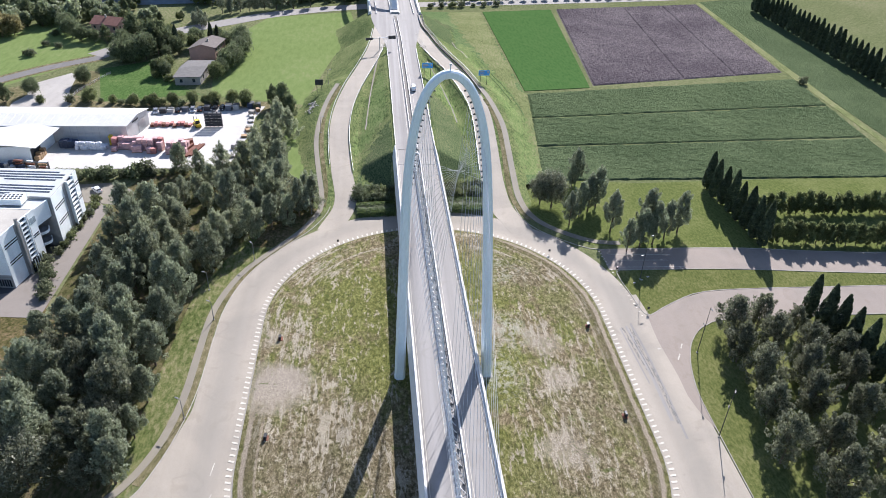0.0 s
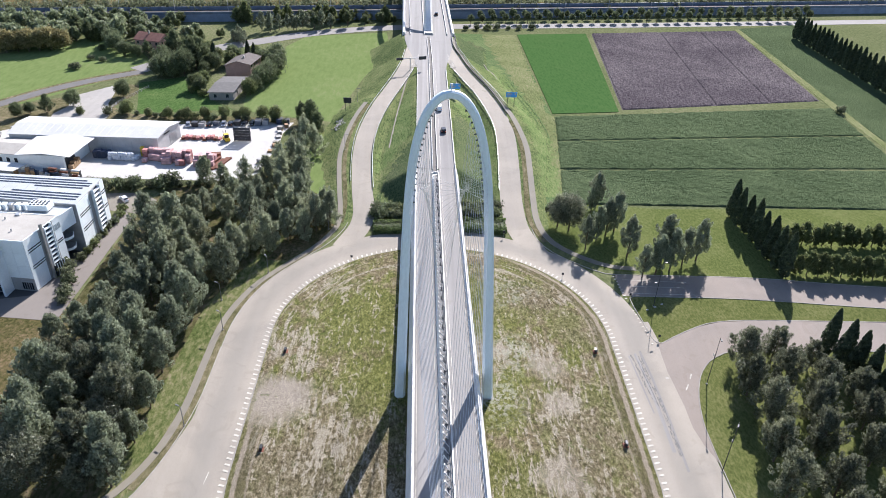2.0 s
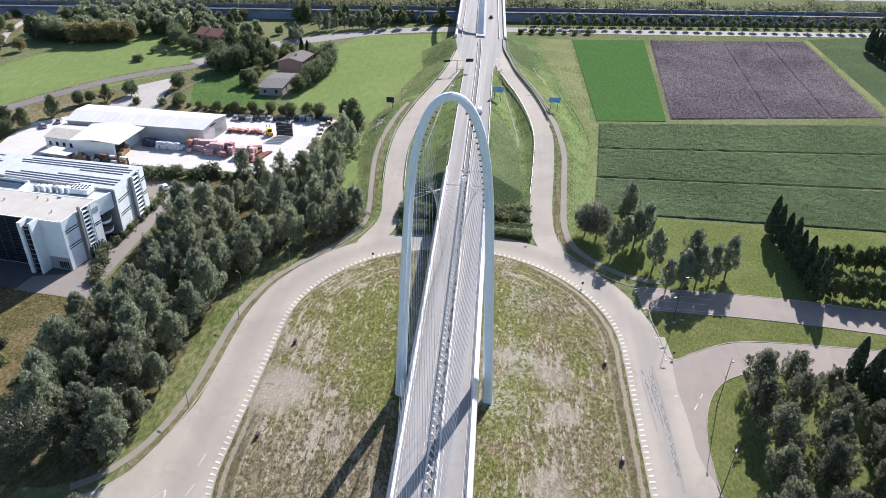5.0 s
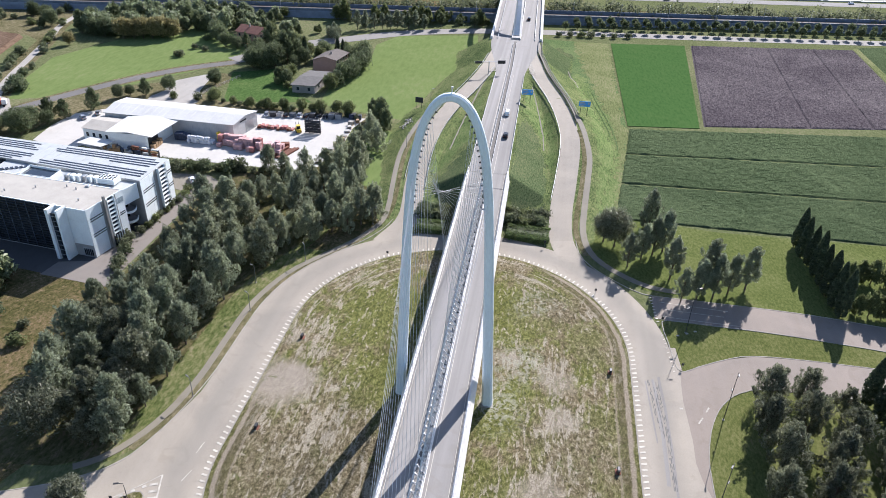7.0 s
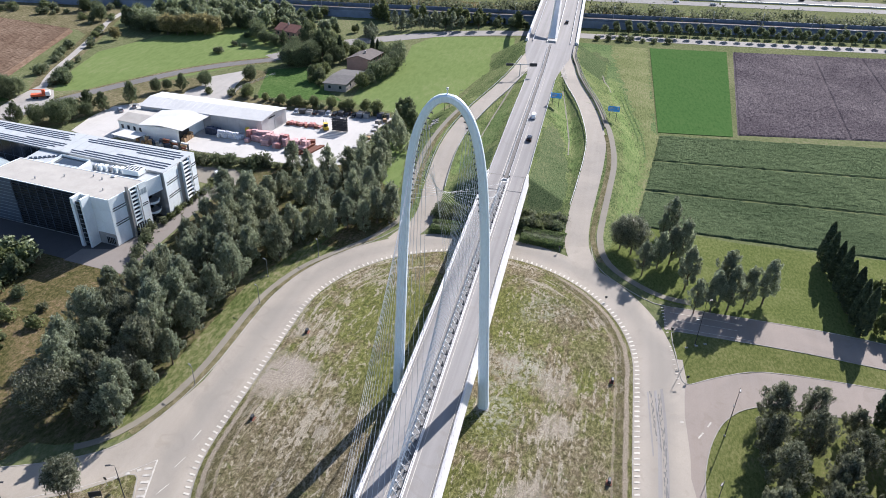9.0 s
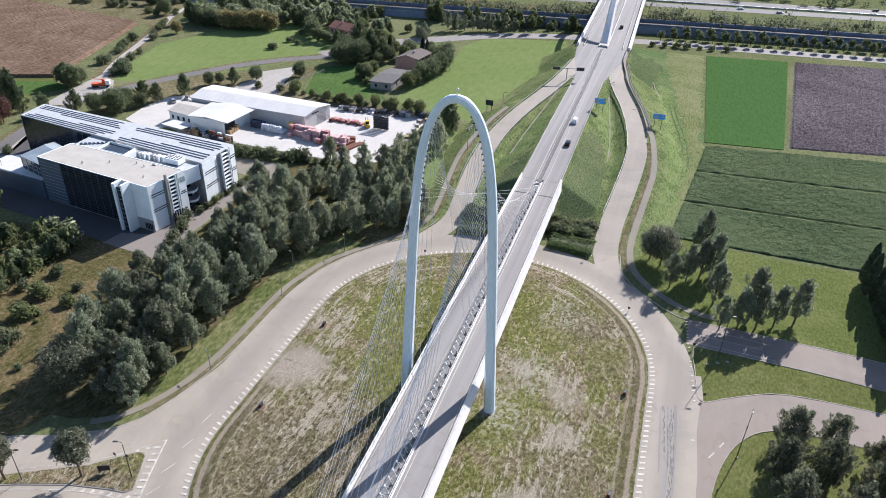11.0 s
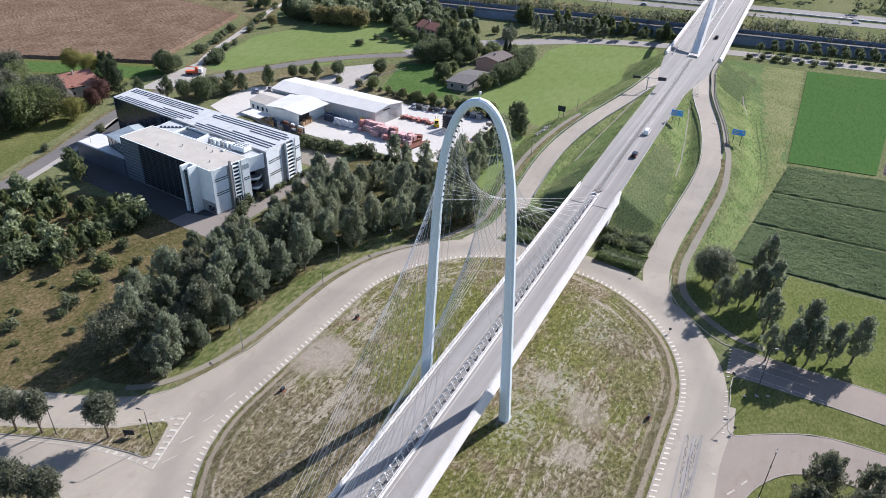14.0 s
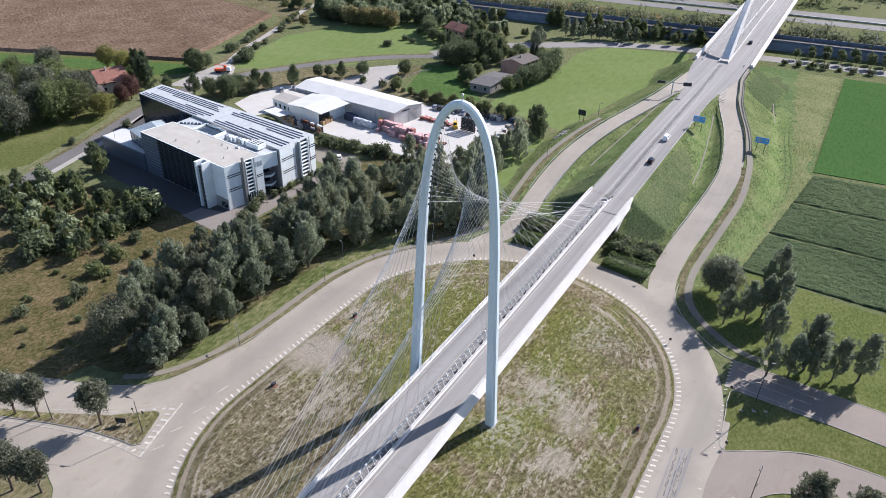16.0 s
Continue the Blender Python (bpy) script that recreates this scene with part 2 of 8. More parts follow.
    # a pale rut worn along the eastern and south-western edges, with darker growth on both sides of it
    east = k.ramp(k.math("ADD", k.math("MULTIPLY", x, 0.02), 0.5), (0.86, 0.0), (0.96, 1.0))
    west = k.math("MULTIPLY", k.ramp(k.math("ADD", k.math("MULTIPLY", x, -0.02), 0.5), (0.8, 0.0), (0.95, 1.0)), k.ramp(k.math("ADD", k.math("MULTIPLY", y, 0.01), 0.5), (0.36, 1.0), (0.42, 0.0)))
    east = k.math("MAXIMUM", east, west)
    wob = k.math("ADD", ring_r, k.math("MULTIPLY", k.math("SUBTRACT", clump, 0.5), 1.6))
    for at_r, half, tone, much in ((39.0, 1.5, (0.075, 0.068, 0.034), 0.55), (40.9, 0.5, (0.06, 0.058, 0.026), 0.5), (39.9, 0.62, (0.26, 0.222, 0.17), 0.9), (37.4, 0.3, (0.26, 0.222, 0.17), 0.5)):
        on = k.ramp(k.math("DIVIDE", k.math("ABSOLUTE", k.math("SUBTRACT", wob, at_r)), 2.0), (half * 0.3, 1.0), (half * 0.55, 0.0))
        c = k.mix(k.math("MULTIPLY", k.math("MULTIPLY", on, east), much), c, tone)
    rim_grass = k.ramp(k.math("DIVIDE", k.math("ABSOLUTE", k.math("SUBTRACT", wob, 41.0)), 2.0), (0.15, 1.0), (0.4, 0.0))
    c = k.mix(k.math("MULTIPLY", rim_grass, 0.4), c, green)
    c = k.mix(0.9, c, k.mix(1.0, c, k.ramp(fine, (0.36, 0.34), (0.5, 0.92), (0.64, 1.6)), "MULTIPLY"))
    return k.done(c, 0.95, bump=k.math("ADD", fine, grit), strength=0.9, far=0.22, spec=0.05)


M = {}
M["asphalt"] = asphalt("worn_asphalt", 0.2, 0.305, (1.125, 0.955, 0.7), ring=True)
M["deck_road"] = asphalt("bridge_asphalt", 0.195, 0.255, (1.1, 0.965, 0.79), streak=0.6)
M["street"] = asphalt("pinkish_asphalt", 0.155, 0.215, (1.2, 0.95, 0.73), turn=90)
M["path"] = asphalt("path_asphalt", 0.14, 0.21, (1.12, 0.97, 0.66))
M["yard"] = asphalt("pale_concrete_yard", 0.38, 0.48, (1.01, 0.96, 0.86), streak=0.1)
M["tar"] = asphalt("dark_tar", 0.11, 0.14)
M["dark_court"] = asphalt("dark_asphalt_court", 0.055, 0.085, (1.0, 0.97, 0.95))
M["dry_strip"] = grass("dry_verge", (0.085, 0.084, 0.04), (0.14, 0.124, 0.07), (0.2, 0.17, 0.11), 0.46, 0.6, grain=0.9)
M["far_road"] = asphalt("far_asphalt", 0.165, 0.225, (1.05, 0.97, 0.86), streak=0.1)
M["lane"] = asphalt("country_asphalt", 0.095, 0.145, (1.06, 0.97, 0.88), streak=0.2)
M["hall_wall"] = plain("pale_grey_wall", (0.46, 0.455, 0.44), 0.7, 0, 0.1, 0.4)
M["old_patch"] = asphalt("darker_worn_asphalt", 0.16, 0.24, (1.07, 0.96, 0.8), streak=0.5)
M["gravel"] = asphalt("gravel_track", 0.25, 0.35, (1.02, 0.93, 0.78), streak=0.2)
M["island"] = island_ground("dry_island_grass")
M["verge"] = grass("verge_grass", (0.064, 0.085, 0.027), (0.128, 0.136, 0.056), (0.205, 0.178, 0.115), 0.5, 0.64, grain=0.85)
M["lawn"] = grass("lawn_grass", (0.078, 0.093, 0.03), (0.118, 0.126, 0.046), (0.165, 0.155, 0.08), 0.56, 0.72, grain=0.6, tufts=1.6, big=0.06)
M["meadow"] = grass("meadow_grass", (0.122, 0.165, 0.058), (0.14, 0.181, 0.067), (0.17, 0.19, 0.088), 0.58, 0.8, big=0.02, grain=0.22, stretch=0.3, tufts=0.5)
M["slope"] = grass("embankment_grass", (0.0735, 0.104, 0.0412), (0.149, 0.175, 0.0725), (0.21, 0.2, 0.108), 0.52, 0.7, big=0.06, grain=1.0, tufts=1.7, stretch=0.45)
M["rough"] = grass("rough_grass", (0.0627, 0.0654, 0.0246), (0.122, 0.0963, 0.0475), (0.199, 0.148, 0.0968), 0.5, 0.6, big=0.11, grain=1.25, tufts=1.3, stretch=0.7)
M["ground"] = grass("open_ground", (0.095, 0.112, 0.05), (0.14, 0.148, 0.075), (0.2, 0.175, 0.115), 0.55, 0.7, big=0.012, grain=0.5)
M["green_field"] = grass("young_crop", (0.0469, 0.0978, 0.0298), (0.056, 0.107, 0.0333), (0.0722, 0.107, 0.0406), 0.6, 0.78, big=0.03, grain=0.35, stretch=0.3)
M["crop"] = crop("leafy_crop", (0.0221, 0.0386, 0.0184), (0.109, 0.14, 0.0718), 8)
M["soil"] = grass("ploughed_soil", (0.07, 0.0594, 0.0652), (0.104, 0.0901, 0.0943), (0.175, 0.155, 0.148), 0.5, 0.66, turn=10, grain=1.0, tufts=1.3, big=0.02)
M["corn"] = grass("dry_corn", (0.11, 0.0737, 0.0517), (0.149, 0.106, 0.0748), (0.193, 0.143, 0.105), 0.5, 0.68, turn=35, grain=0.5, stretch=0.25)
M["white"] = plain("white_paint", (0.6, 0.59, 0.57), 0.45, 0, 0.09, 0.5, 0.4, (1, 0.5, 1))
M["arch"] = plain("pale_blue_white_paint", (0.62, 0.71, 0.745), 0.34, 0, 0.05, 0.25, 0.5, (1, 1, 0.25))
M["bank"] = grass("bank_grass", (0.082, 0.125, 0.052), (0.132, 0.172, 0.074), (0.175, 0.182, 0.1), 0.55, 0.74, big=0.03, grain=0.9, tufts=1.8, stretch=0.3, turn=4)
M["fresh_bank"] = grass("fresh_bank_grass", (0.098, 0.142, 0.052), (0.158, 0.198, 0.078), (0.21, 0.21, 0.11), 0.52, 0.72, big=0.06, grain=0.95, tufts=1.6, stretch=0.3, turn=6)
# darker copy of the slope grass: shade of faces turned from the sun
M["dark_bank"] = grass("dark_bank_growth", (0.0648, 0.0924, 0.0423), (0.114, 0.136, 0.0659), (0.168, 0.156, 0.0941), 0.58, 0.76, big=0.04, grain=1.0, tufts=2.2, stretch=0.4, turn=20)
M["cable"] = plain("pale_steel_cable", (0.5, 0.52, 0.53), 0.4, 0.2, 0.08, 1.0)
M["dirt"] = plain("dirty_grey_floor", (0.115, 0.108, 0.098), 0.9, 0, 0.35, 0.8)
M["leaf_hedge"] = leaf("hedge_leaves", (0.069, 0.101, 0.0391), (0.144, 0.19, 0.069))
M["woodland"] = grass("woodland_floor", (0.05, 0.0551, 0.021), (0.096, 0.0874, 0.042), (0.14, 0.109, 0.072), 0.48, 0.6, grain=0.9)
M["leaf_scrub"] = leaf("scrub_leaves", (0.072, 0.086, 0.05), (0.2, 0.222, 0.125))
M["lamp"] = plain("weathered_lamp_steel", (0.16, 0.165, 0.17), 0.55, 0.4, 0.15, 1.0)
M["leaf_olive"] = leaf("olive_leaves", (0.052, 0.061, 0.035), (0.235, 0.248, 0.165), 0.45, 0.4)
M["motorway"] = asphalt("motorway_asphalt", 0.12, 0.16, streak=0.1)
M["straw"] = grass("mown_straw_grass", (0.118, 0.14, 0.058), (0.168, 0.178, 0.084), (0.205, 0.195, 0.115), 0.5, 0.7, big=0.04, grain=0.8, tufts=1.6, stretch=0.2, turn=2)
M["pale_floor"] = plain("pale_concrete_floor", (0.17, 0.166, 0.158), 0.9, 0, 0.3, 0.9)
M["leaf_pale"] = leaf("silvery_leaves", (0.105, 0.123, 0.068), (0.41, 0.44, 0.29), 0.45, 0.4)
M["lawn_bright"] = grass("sunny_lawn_grass", (0.0808, 0.102, 0.032), (0.118, 0.136, 0.047), (0.162, 0.16, 0.079), 0.56, 0.72, grain=0.6, tufts=1.6, big=0.06)
M["slate"] = plain("dark_grey_sheet_roof", (0.09, 0.085, 0.08), 0.75, 0, 0.2, 0.5)
M["garden"] = grass("garden_grass", (0.055, 0.1, 0.03), (0.082, 0.128, 0.042), (0.115, 0.135, 0.055), 0.6, 0.78, grain=0.5)
M["line"] = plain("road_paint", (0.45, 0.42, 0.355), 0.75, 0, 0.25, 1.2)
M["worn_line"] = plain("worn_road_paint", (0.36, 0.34, 0.295), 0.8, 0, 0.3, 1.0)
M["concrete"] = plain("grey_concrete", (0.31, 0.3, 0.28), 0.85, 0, 0.2, 0.4)
M["bluewall"] = plain("bluish_wall", (0.169, 0.208, 0.267), 0.75, 0, 0.2, 0.2)
M["blue_fence"] = plain("dark_blue_barrier", (0.096, 0.125, 0.168), 0.6, 0, 0.25, 0.3)
M["ballast"] = plain("dark_ballast", (0.1, 0.09, 0.08), 0.95, 0, 0.3, 0.5)
M["kerb"] = plain("worn_kerb_concrete", (0.255, 0.24, 0.21), 0.88, 0, 0.25, 0.6)
M["steel"] = plain("galvanised_steel", (0.42, 0.43, 0.44), 0.45, 0.7, 0.12, 1.5)
M["dark"] = plain("dark_metal", (0.035, 0.037, 0.04), 0.5, 0.2, 0.2, 2.0)
M["dark_glass"] = plain("dark_glass", (0.02, 0.027, 0.035), 0.12, 0, 0.25, 0.3, 0.6)
M["roof_white"] = plain("white_roof_sheet", (0.5, 0.5, 0.48), 0.55, 0, 0.08, 0.15)
M["roof_grey"] = plain("grey_flat_roof", (0.37, 0.35, 0.31), 0.85, 0, 0.12, 0.2)
M["brick_path"] = asphalt("brown_paving", 0.145, 0.2, (1.12, 0.95, 0.78), streak=0.1)
M["wall_white"] = plain("white_panel", (0.74, 0.79, 0.79), 0.45, 0, 0.06, 0.25)
M["wall_grey"] = plain("grey_wall", (0.34, 0.34, 0.33), 0.7, 0, 0.12, 0.3)
M["blue_panel"] = plain("bluegrey_panel", (0.075, 0.095, 0.125), 0.4, 0.1, 0.12, 0.3, 0.5)
M["glass_grey"] = plain("pale_glass", (0.3, 0.35, 0.37), 0.15, 0, 0.15, 0.5, 0.6)
M["roof_sheet"] = plain("pale_roof_sheet", (0.4, 0.42, 0.42), 0.5, 0, 0.1, 0.3)
M["wood"] = plain("raw_timber", (0.3, 0.2, 0.11), 0.85, 0, 0.25, 1.0)
M["bag"] = plain("white_fabric", (0.6, 0.62, 0.65), 0.9, 0, 0.12, 1.2)
M["tarp"] = plain("dark_blue_sheet", (0.03, 0.045, 0.08), 0.6, 0, 0.2, 1.0)
M["solar"] = plain("solar_panel", (0.03, 0.035, 0.05), 0.25, 0.1, 0.25, 0.4, 0.6)
M["tile_red"] = plain("red_roof_tile", (0.19, 0.085, 0.062), 0.85, 0, 0.22, 0.6)
M["tile_brown"] = plain("brown_roof_tile", (0.085, 0.07, 0.062), 0.85, 0, 0.22, 0.6)
M["plaster"] = plain("pink_plaster", (0.38, 0.24, 0.19), 0.85, 0, 0.12, 0.5)
M["plaster_pale"] = plain("pale_plaster", (0.3, 0.275, 0.25), 0.85, 0, 0.12, 0.5)
M["brick"] = plain("red_goods", (0.36, 0.155, 0.14), 0.8, 0, 0.25, 1.0)
M["pink"] = plain("pink_blocks", (0.5, 0.31, 0.3), 0.8, 0, 0.2, 1.0)
M["rust"] = plain("rusty_brown_steel", (0.16, 0.06, 0.035), 0.8, 0, 0.25, 1.0)
M["yellow"] = plain("yellow_paint", (0.6, 0.42, 0.03), 0.5, 0, 0.12, 1.0)
M["orange"] = plain("orange_paint", (0.6, 0.1, 0.03), 0.5, 0, 0.12, 1.0)
M["sign_blue"] = plain("blue_sign", (0.07, 0.32, 0.72), 0.45, 0, 0.06, 0.5)
M["bark"] = plain("tree_bark", (0.13, 0.1, 0.075), 0.95, 0, 0.3, 2.0, 0.1, (1, 1, 0.3), True)
M["car_black"] = plain("black_car_paint", (0.012, 0.012, 0.014), 0.2, 0.2, 0.1, 1.0, 0.6)
M["car_white"] = plain("white_car_paint", (0.75, 0.75, 0.74), 0.25, 0, 0.04, 1.0, 0.6)
M["car_grey"] = plain("silver_car_paint", (0.35, 0.36, 0.38), 0.25, 0.5, 0.06, 1.0, 0.6)
M["tyre"] = plain("rubber", (0.02, 0.02, 0.02), 0.9, 0, 0.1, 2.0)
M["leaf_grey"] = leaf("greygreen_leaves", (0.0961, 0.114, 0.0677), (0.33, 0.366, 0.249), 0.45, 0.4)
M["leaf_deep"] = leaf("deep_green_leaves", (0.078, 0.1, 0.052), (0.165, 0.195, 0.1))
M["leaf_fresh"] = leaf("fresh_green_leaves", (0.09, 0.114, 0.046), (0.22, 0.245, 0.108))
M["leaf_yellow"] = leaf("yellowing_leaves", (0.15, 0.14, 0.06), (0.38, 0.33, 0.16))
M["leaf_belt"] = leaf("soft_green_leaves", (0.125, 0.155, 0.085), (0.36, 0.41, 0.23), 0.45, 0.4)
M["leaf_autumn"] = leaf("yellow_green_leaves", (0.12, 0.125, 0.035), (0.3, 0.29, 0.095))
M["leaf_red"] = leaf("dark_red_leaves", (0.06, 0.032, 0.028), (0.16, 0.085, 0.07))
M["leaf_cypress"] = leaf("cypress_leaves", (0.042, 0.06, 0.036), (0.11, 0.138, 0.075))

# ---- shapes ----
def link(name, bm, material, parent=None, label="", smooth=False):
    me = bpy.data.meshes.new(name)
    bm.to_mesh(me)
    bm.free()
    for mt in material if isinstance(material, (list, tuple)) else (material,):
        me.materials.append(mt)
    if smooth:
        me.polygons.foreach_set("use_smooth", [True] * len(me.polygons))
    ob = new(name, me)
    if parent is not None:
        ob.parent = parent
    if label:
        ob["label"] = label
    return ob


part = link


def thing(name, at, label, category, group="", kind="", turn=0.0):
    ob = new(name)
    ob.empty_display_size = 0.5
    ob.matrix_basis = pose(*at, 0, 0, turn)
    return tagged(ob, label, category, group, kind)


def setting(name, bm, material, label, category, smooth=False, kind="structure"):
    return tagged(link(name, bm, material, smooth=smooth), label, category, "", kind)


def box(bm, c, s, turn=0.0, bevel=0.0, tilt=0.0):
    """A box with its middle at c; turn about z, tilt about its own y, in degrees."""
    m = Matrix.Translation(c) @ Matrix.Rotation(radians(turn), 4, "Z") @ Matrix.Rotation(radians(tilt), 4, "Y")
    r = bmesh.ops.create_cube(bm, size=1.0, matrix=m @ Matrix.Diagonal((*s, 1)))
    if bevel:
        es = list({e for v in r["verts"] for e in v.link_edges})
        bmesh.ops.bevel(bm, geom=es, offset=bevel, segments=1, affect="EDGES")
    return bm


def made(*boxes):
    bm = bmesh.new()
    for b in boxes:
        box(bm, *b)
    return bm


def rod(bm, a, b, r0, r1=None, n=8):
    a, b = Vector(a), Vector(b)
    q = (b - a).to_track_quat("Z", "Y").to_matrix().to_4x4()
    bmesh.ops.create_cone(bm, cap_ends=True, segments=n, radius1=r0, radius2=r0 if r1 is None else r1,
                          depth=(b - a).length, matrix=Matrix.Translation((a + b) / 2) @ q)
    return bm


def slab(bm, pts, z0, z1):
    """A flat polygon with thickness."""
    top = [bm.verts.new((x, y, z1)) for x, y in pts]
    low = [bm.verts.new((x, y, z0)) for x, y in pts]
    bm.faces.new(top)
    bm.faces.new(low[::-1])
    for i in range(len(pts)):
        j = (i + 1) % len(pts)
        bm.faces.new((low[i], low[j], top[j], top[i]))
    bmesh.ops.recalc_face_normals(bm, faces=bm.faces)
    bmesh.ops.triangulate(bm, faces=[f for f in bm.faces if len(f.verts) > 4])
    return bm


def curve(pts, step=2.0):
    """A smooth line through a few places, as evenly spaced places."""
    p = [Vector(q) for q in pts]
    p = [2 * p[0] - p[1], *p, 2 * p[-1] - p[-2]]
    out = []
    for i in range(1, len(p) - 2):
        n = max(2, int((p[i + 1] - p[i]).length / step))
        for s in range(n):
            t = s / n
            out.append(0.5 * (2 * p[i] + (p[i + 1] - p[i - 1]) * t + (2 * p[i - 1] - 5 * p[i] + 4 * p[i + 1] - p[i + 2]) * t * t
                              + (3 * p[i] - p[i - 1] - 3 * p[i + 1] + p[i + 2]) * t ** 3))
    return [*out, p[-2]]


def sides(line):
    """The unit normal to the left of each place on a line."""
    out = []
    for i in range(len(line)):
        d = line[min(i + 1, len(line) - 1)] - line[max(i - 1, 0)]
        out.append(Vector((-d.y, d.x, 0)).normalized())
    return out


def sweep(bm, line, section, closed=False):
    """A section of (sideways, up) places swept along a line."""
    rings = [[bm.verts.new(p + n * s + Vector((0, 0, u))) for s, u in section] for p, n in zip(line, sides(line))]
    k = len(section)
    for a, b in zip(rings, rings[1:]):
        for i in range(k if closed else k - 1):
            j = (i + 1) % k
            bm.faces.new((a[i], a[j], b[j], b[i]))
    if closed:
        bm.faces.new(rings[0])
        bm.faces.new(rings[-1][::-1])
    bmesh.ops.recalc_face_normals(bm, faces=bm.faces)
    return bm


def ribbon(bm, line, left, right, up=0.0, thick=0.3):
    """A road strip: left and right of its line, with sides that go down."""
    return sweep(bm, line, [(left, up - thick), (left, up), (right, up), (right, up - thick)])


def V3(pts, z=0.0):
    return [Vector((x, y, z)) for x, y in pts]


def smooth01(t):
    t = min(1.0, max(0.0, t))
    return t * t * (3 - 2 * t)


def grid(nx, ny, at):
    """A sheet of nx by ny places given by at(u, v)."""
    bm = bmesh.new()
    vs = [[bm.verts.new(at(i / (nx - 1), j / (ny - 1))) for i in range(nx)] for j in range(ny)]
    for j in range(ny - 1):
        for i in range(nx - 1):
            bm.faces.new((vs[j][i], vs[j][i + 1], vs[j + 1][i + 1], vs[j + 1][i]))
    return bm


def quad_at(a, b, c, d):
    """Places on a four-cornered field: a, b along its near side, d, c along its far side."""
    a, b, c, d = (Vector((*p, 0)) for p in (a, b, c, d))
    return lambda u, v: (a * (1 - u) + b * u) * (1 - v) + (d * (1 - u) + c * u) * v

# ---- the land ----
DECK = 8.4            # height of the bridge's road
TOP = 9.2             # height of the road on the embankment
RING = (1.0, 19.0)    # middle of the roundabout's northern half circle
R_IN, R_OUT = 41.5, 51.8


def mid(y):
    """x of the main road's middle line."""
    return 0.86 - 0.0083 * y - 0.018 * max(0.0, y - 215)


def ramp_z(y):
    return TOP * min(1.0, max(0.0, (y - 72) / 135))


def main_z(y):
    return DECK + (TOP - DECK) * smooth01((y - 100) / 50) + 1.6 * smooth01((y - 215) / 160)


RAMP_W = curve(V3([(-27, 60), (-22.6, 76), (-24.4, 96), (-26, 118), (-25.5, 138), (-22.2, 160), (-15.8, 187), (-11.8, 208), (-9.5, 236)]), 3)
RAMP_E = curve(V3([(30, 57), (25.6, 72), (25, 88), (26.2, 108), (27.3, 130), (27, 145), (24.6, 161), (20.6, 178), (16, 192), (11.6, 207), (9.6, 219), (6.4, 238), (5.9, 258)]), 3)
for p in (*RAMP_W, *RAMP_E):
    p.z = ramp_z(p.y) + 0.005
XW = ([p.y for p in RAMP_W], [p.x for p in RAMP_W])
XE = ([p.y for p in RAMP_E], [p.x for p in RAMP_E])


def main_half(y):
    return 6.4 + 6.2 * smooth01((y - 195) / 60)


def bank(x, y):
    """Height of the embankment's grass."""
    z = 0.0
    if y < 292:
        if y > 97:
            z = main_z(y) - max(0.0, abs(x - mid(y)) - main_half(y) - 0.9) / 1.75
        else:
            z = main_z(97) - (97 - y) / 1.9 - max(0.0, abs(x - mid(97)) - main_half(97) - 0.9) / 1.75
        for ys, xs in (XW, XE):
            if 66 < y < 225:
                xr = float(np.interp(y, ys, xs))
                wide = 4.4
                if xs is XE[1] and x > xr:
                    wide = 6.6 + 2.6 * smooth01((162 - y) / 20)
                elif xs is XW[1] and x < xr:
                    wide = 4.4 + 4.6 * smooth01((182 - y) / 20)
                z = max(z, ramp_z(y) - max(0.0, abs(x - xr) - wide) / 1.75)
        z -= max(0.0, y - 262) / 2.6
    return max(z, 0.0)


bm = bmesh.new()
xs = [-3000, -1200, -600, -300, -150, 0, 150, 300, 600, 1200, 3000]
vs = [[bm.verts.new((x, y + 200, 0)) for x in xs] for y in xs]
for a, b in zip(vs, vs[1:]):
    for i in range(len(xs) - 1):
        bm.faces.new((a[i], a[i + 1], b[i + 1], b[i]))
setting("ground", bm, M["ground"], "flat open ground with mixed grass reaching the horizon", "ground")

bm = grid(77, 124, lambda u, v: (lambda x, y: Vector((x, y, bank(x, y) - 0.03 + 0.14 * noise.noise((x * 0.3, y * 0.3, 0)) * min(1, bank(x, y)))))(-57 + 114 * u, 64 + 228 * v))
bmesh.ops.delete(bm, geom=[f for f in bm.faces if max(v.co.z for v in f.verts) < 0.005], context="FACES")
setting("embankment", bm, M["slope"], "grassy embankment that carries the main road and its slip roads", "embankment", smooth=True)


def inside(x, y, poly):
    hit = False
    for (xa, ya), (xb, yb) in zip(poly, poly[1:] + poly[:1]):
        if (ya > y) != (yb > y) and x < xa + (y - ya) * (xb - xa) / (yb - ya):
            hit = not hit
    return hit


def disc(cx, cy, r, south, n=48):
    """A half circle open to the south, closed by straight sides and a southern half circle."""
    up = [(cx + r * math.cos(math.pi * i / n), cy + r * math.sin(math.pi * i / n)) for i in range(n + 1)]
    low = [(cx + r * math.cos(math.pi + math.pi * i / n), south + r * math.sin(math.pi + math.pi * i / n)) for i in range(n + 1)]
    return up + low


SOUTH = -24.0
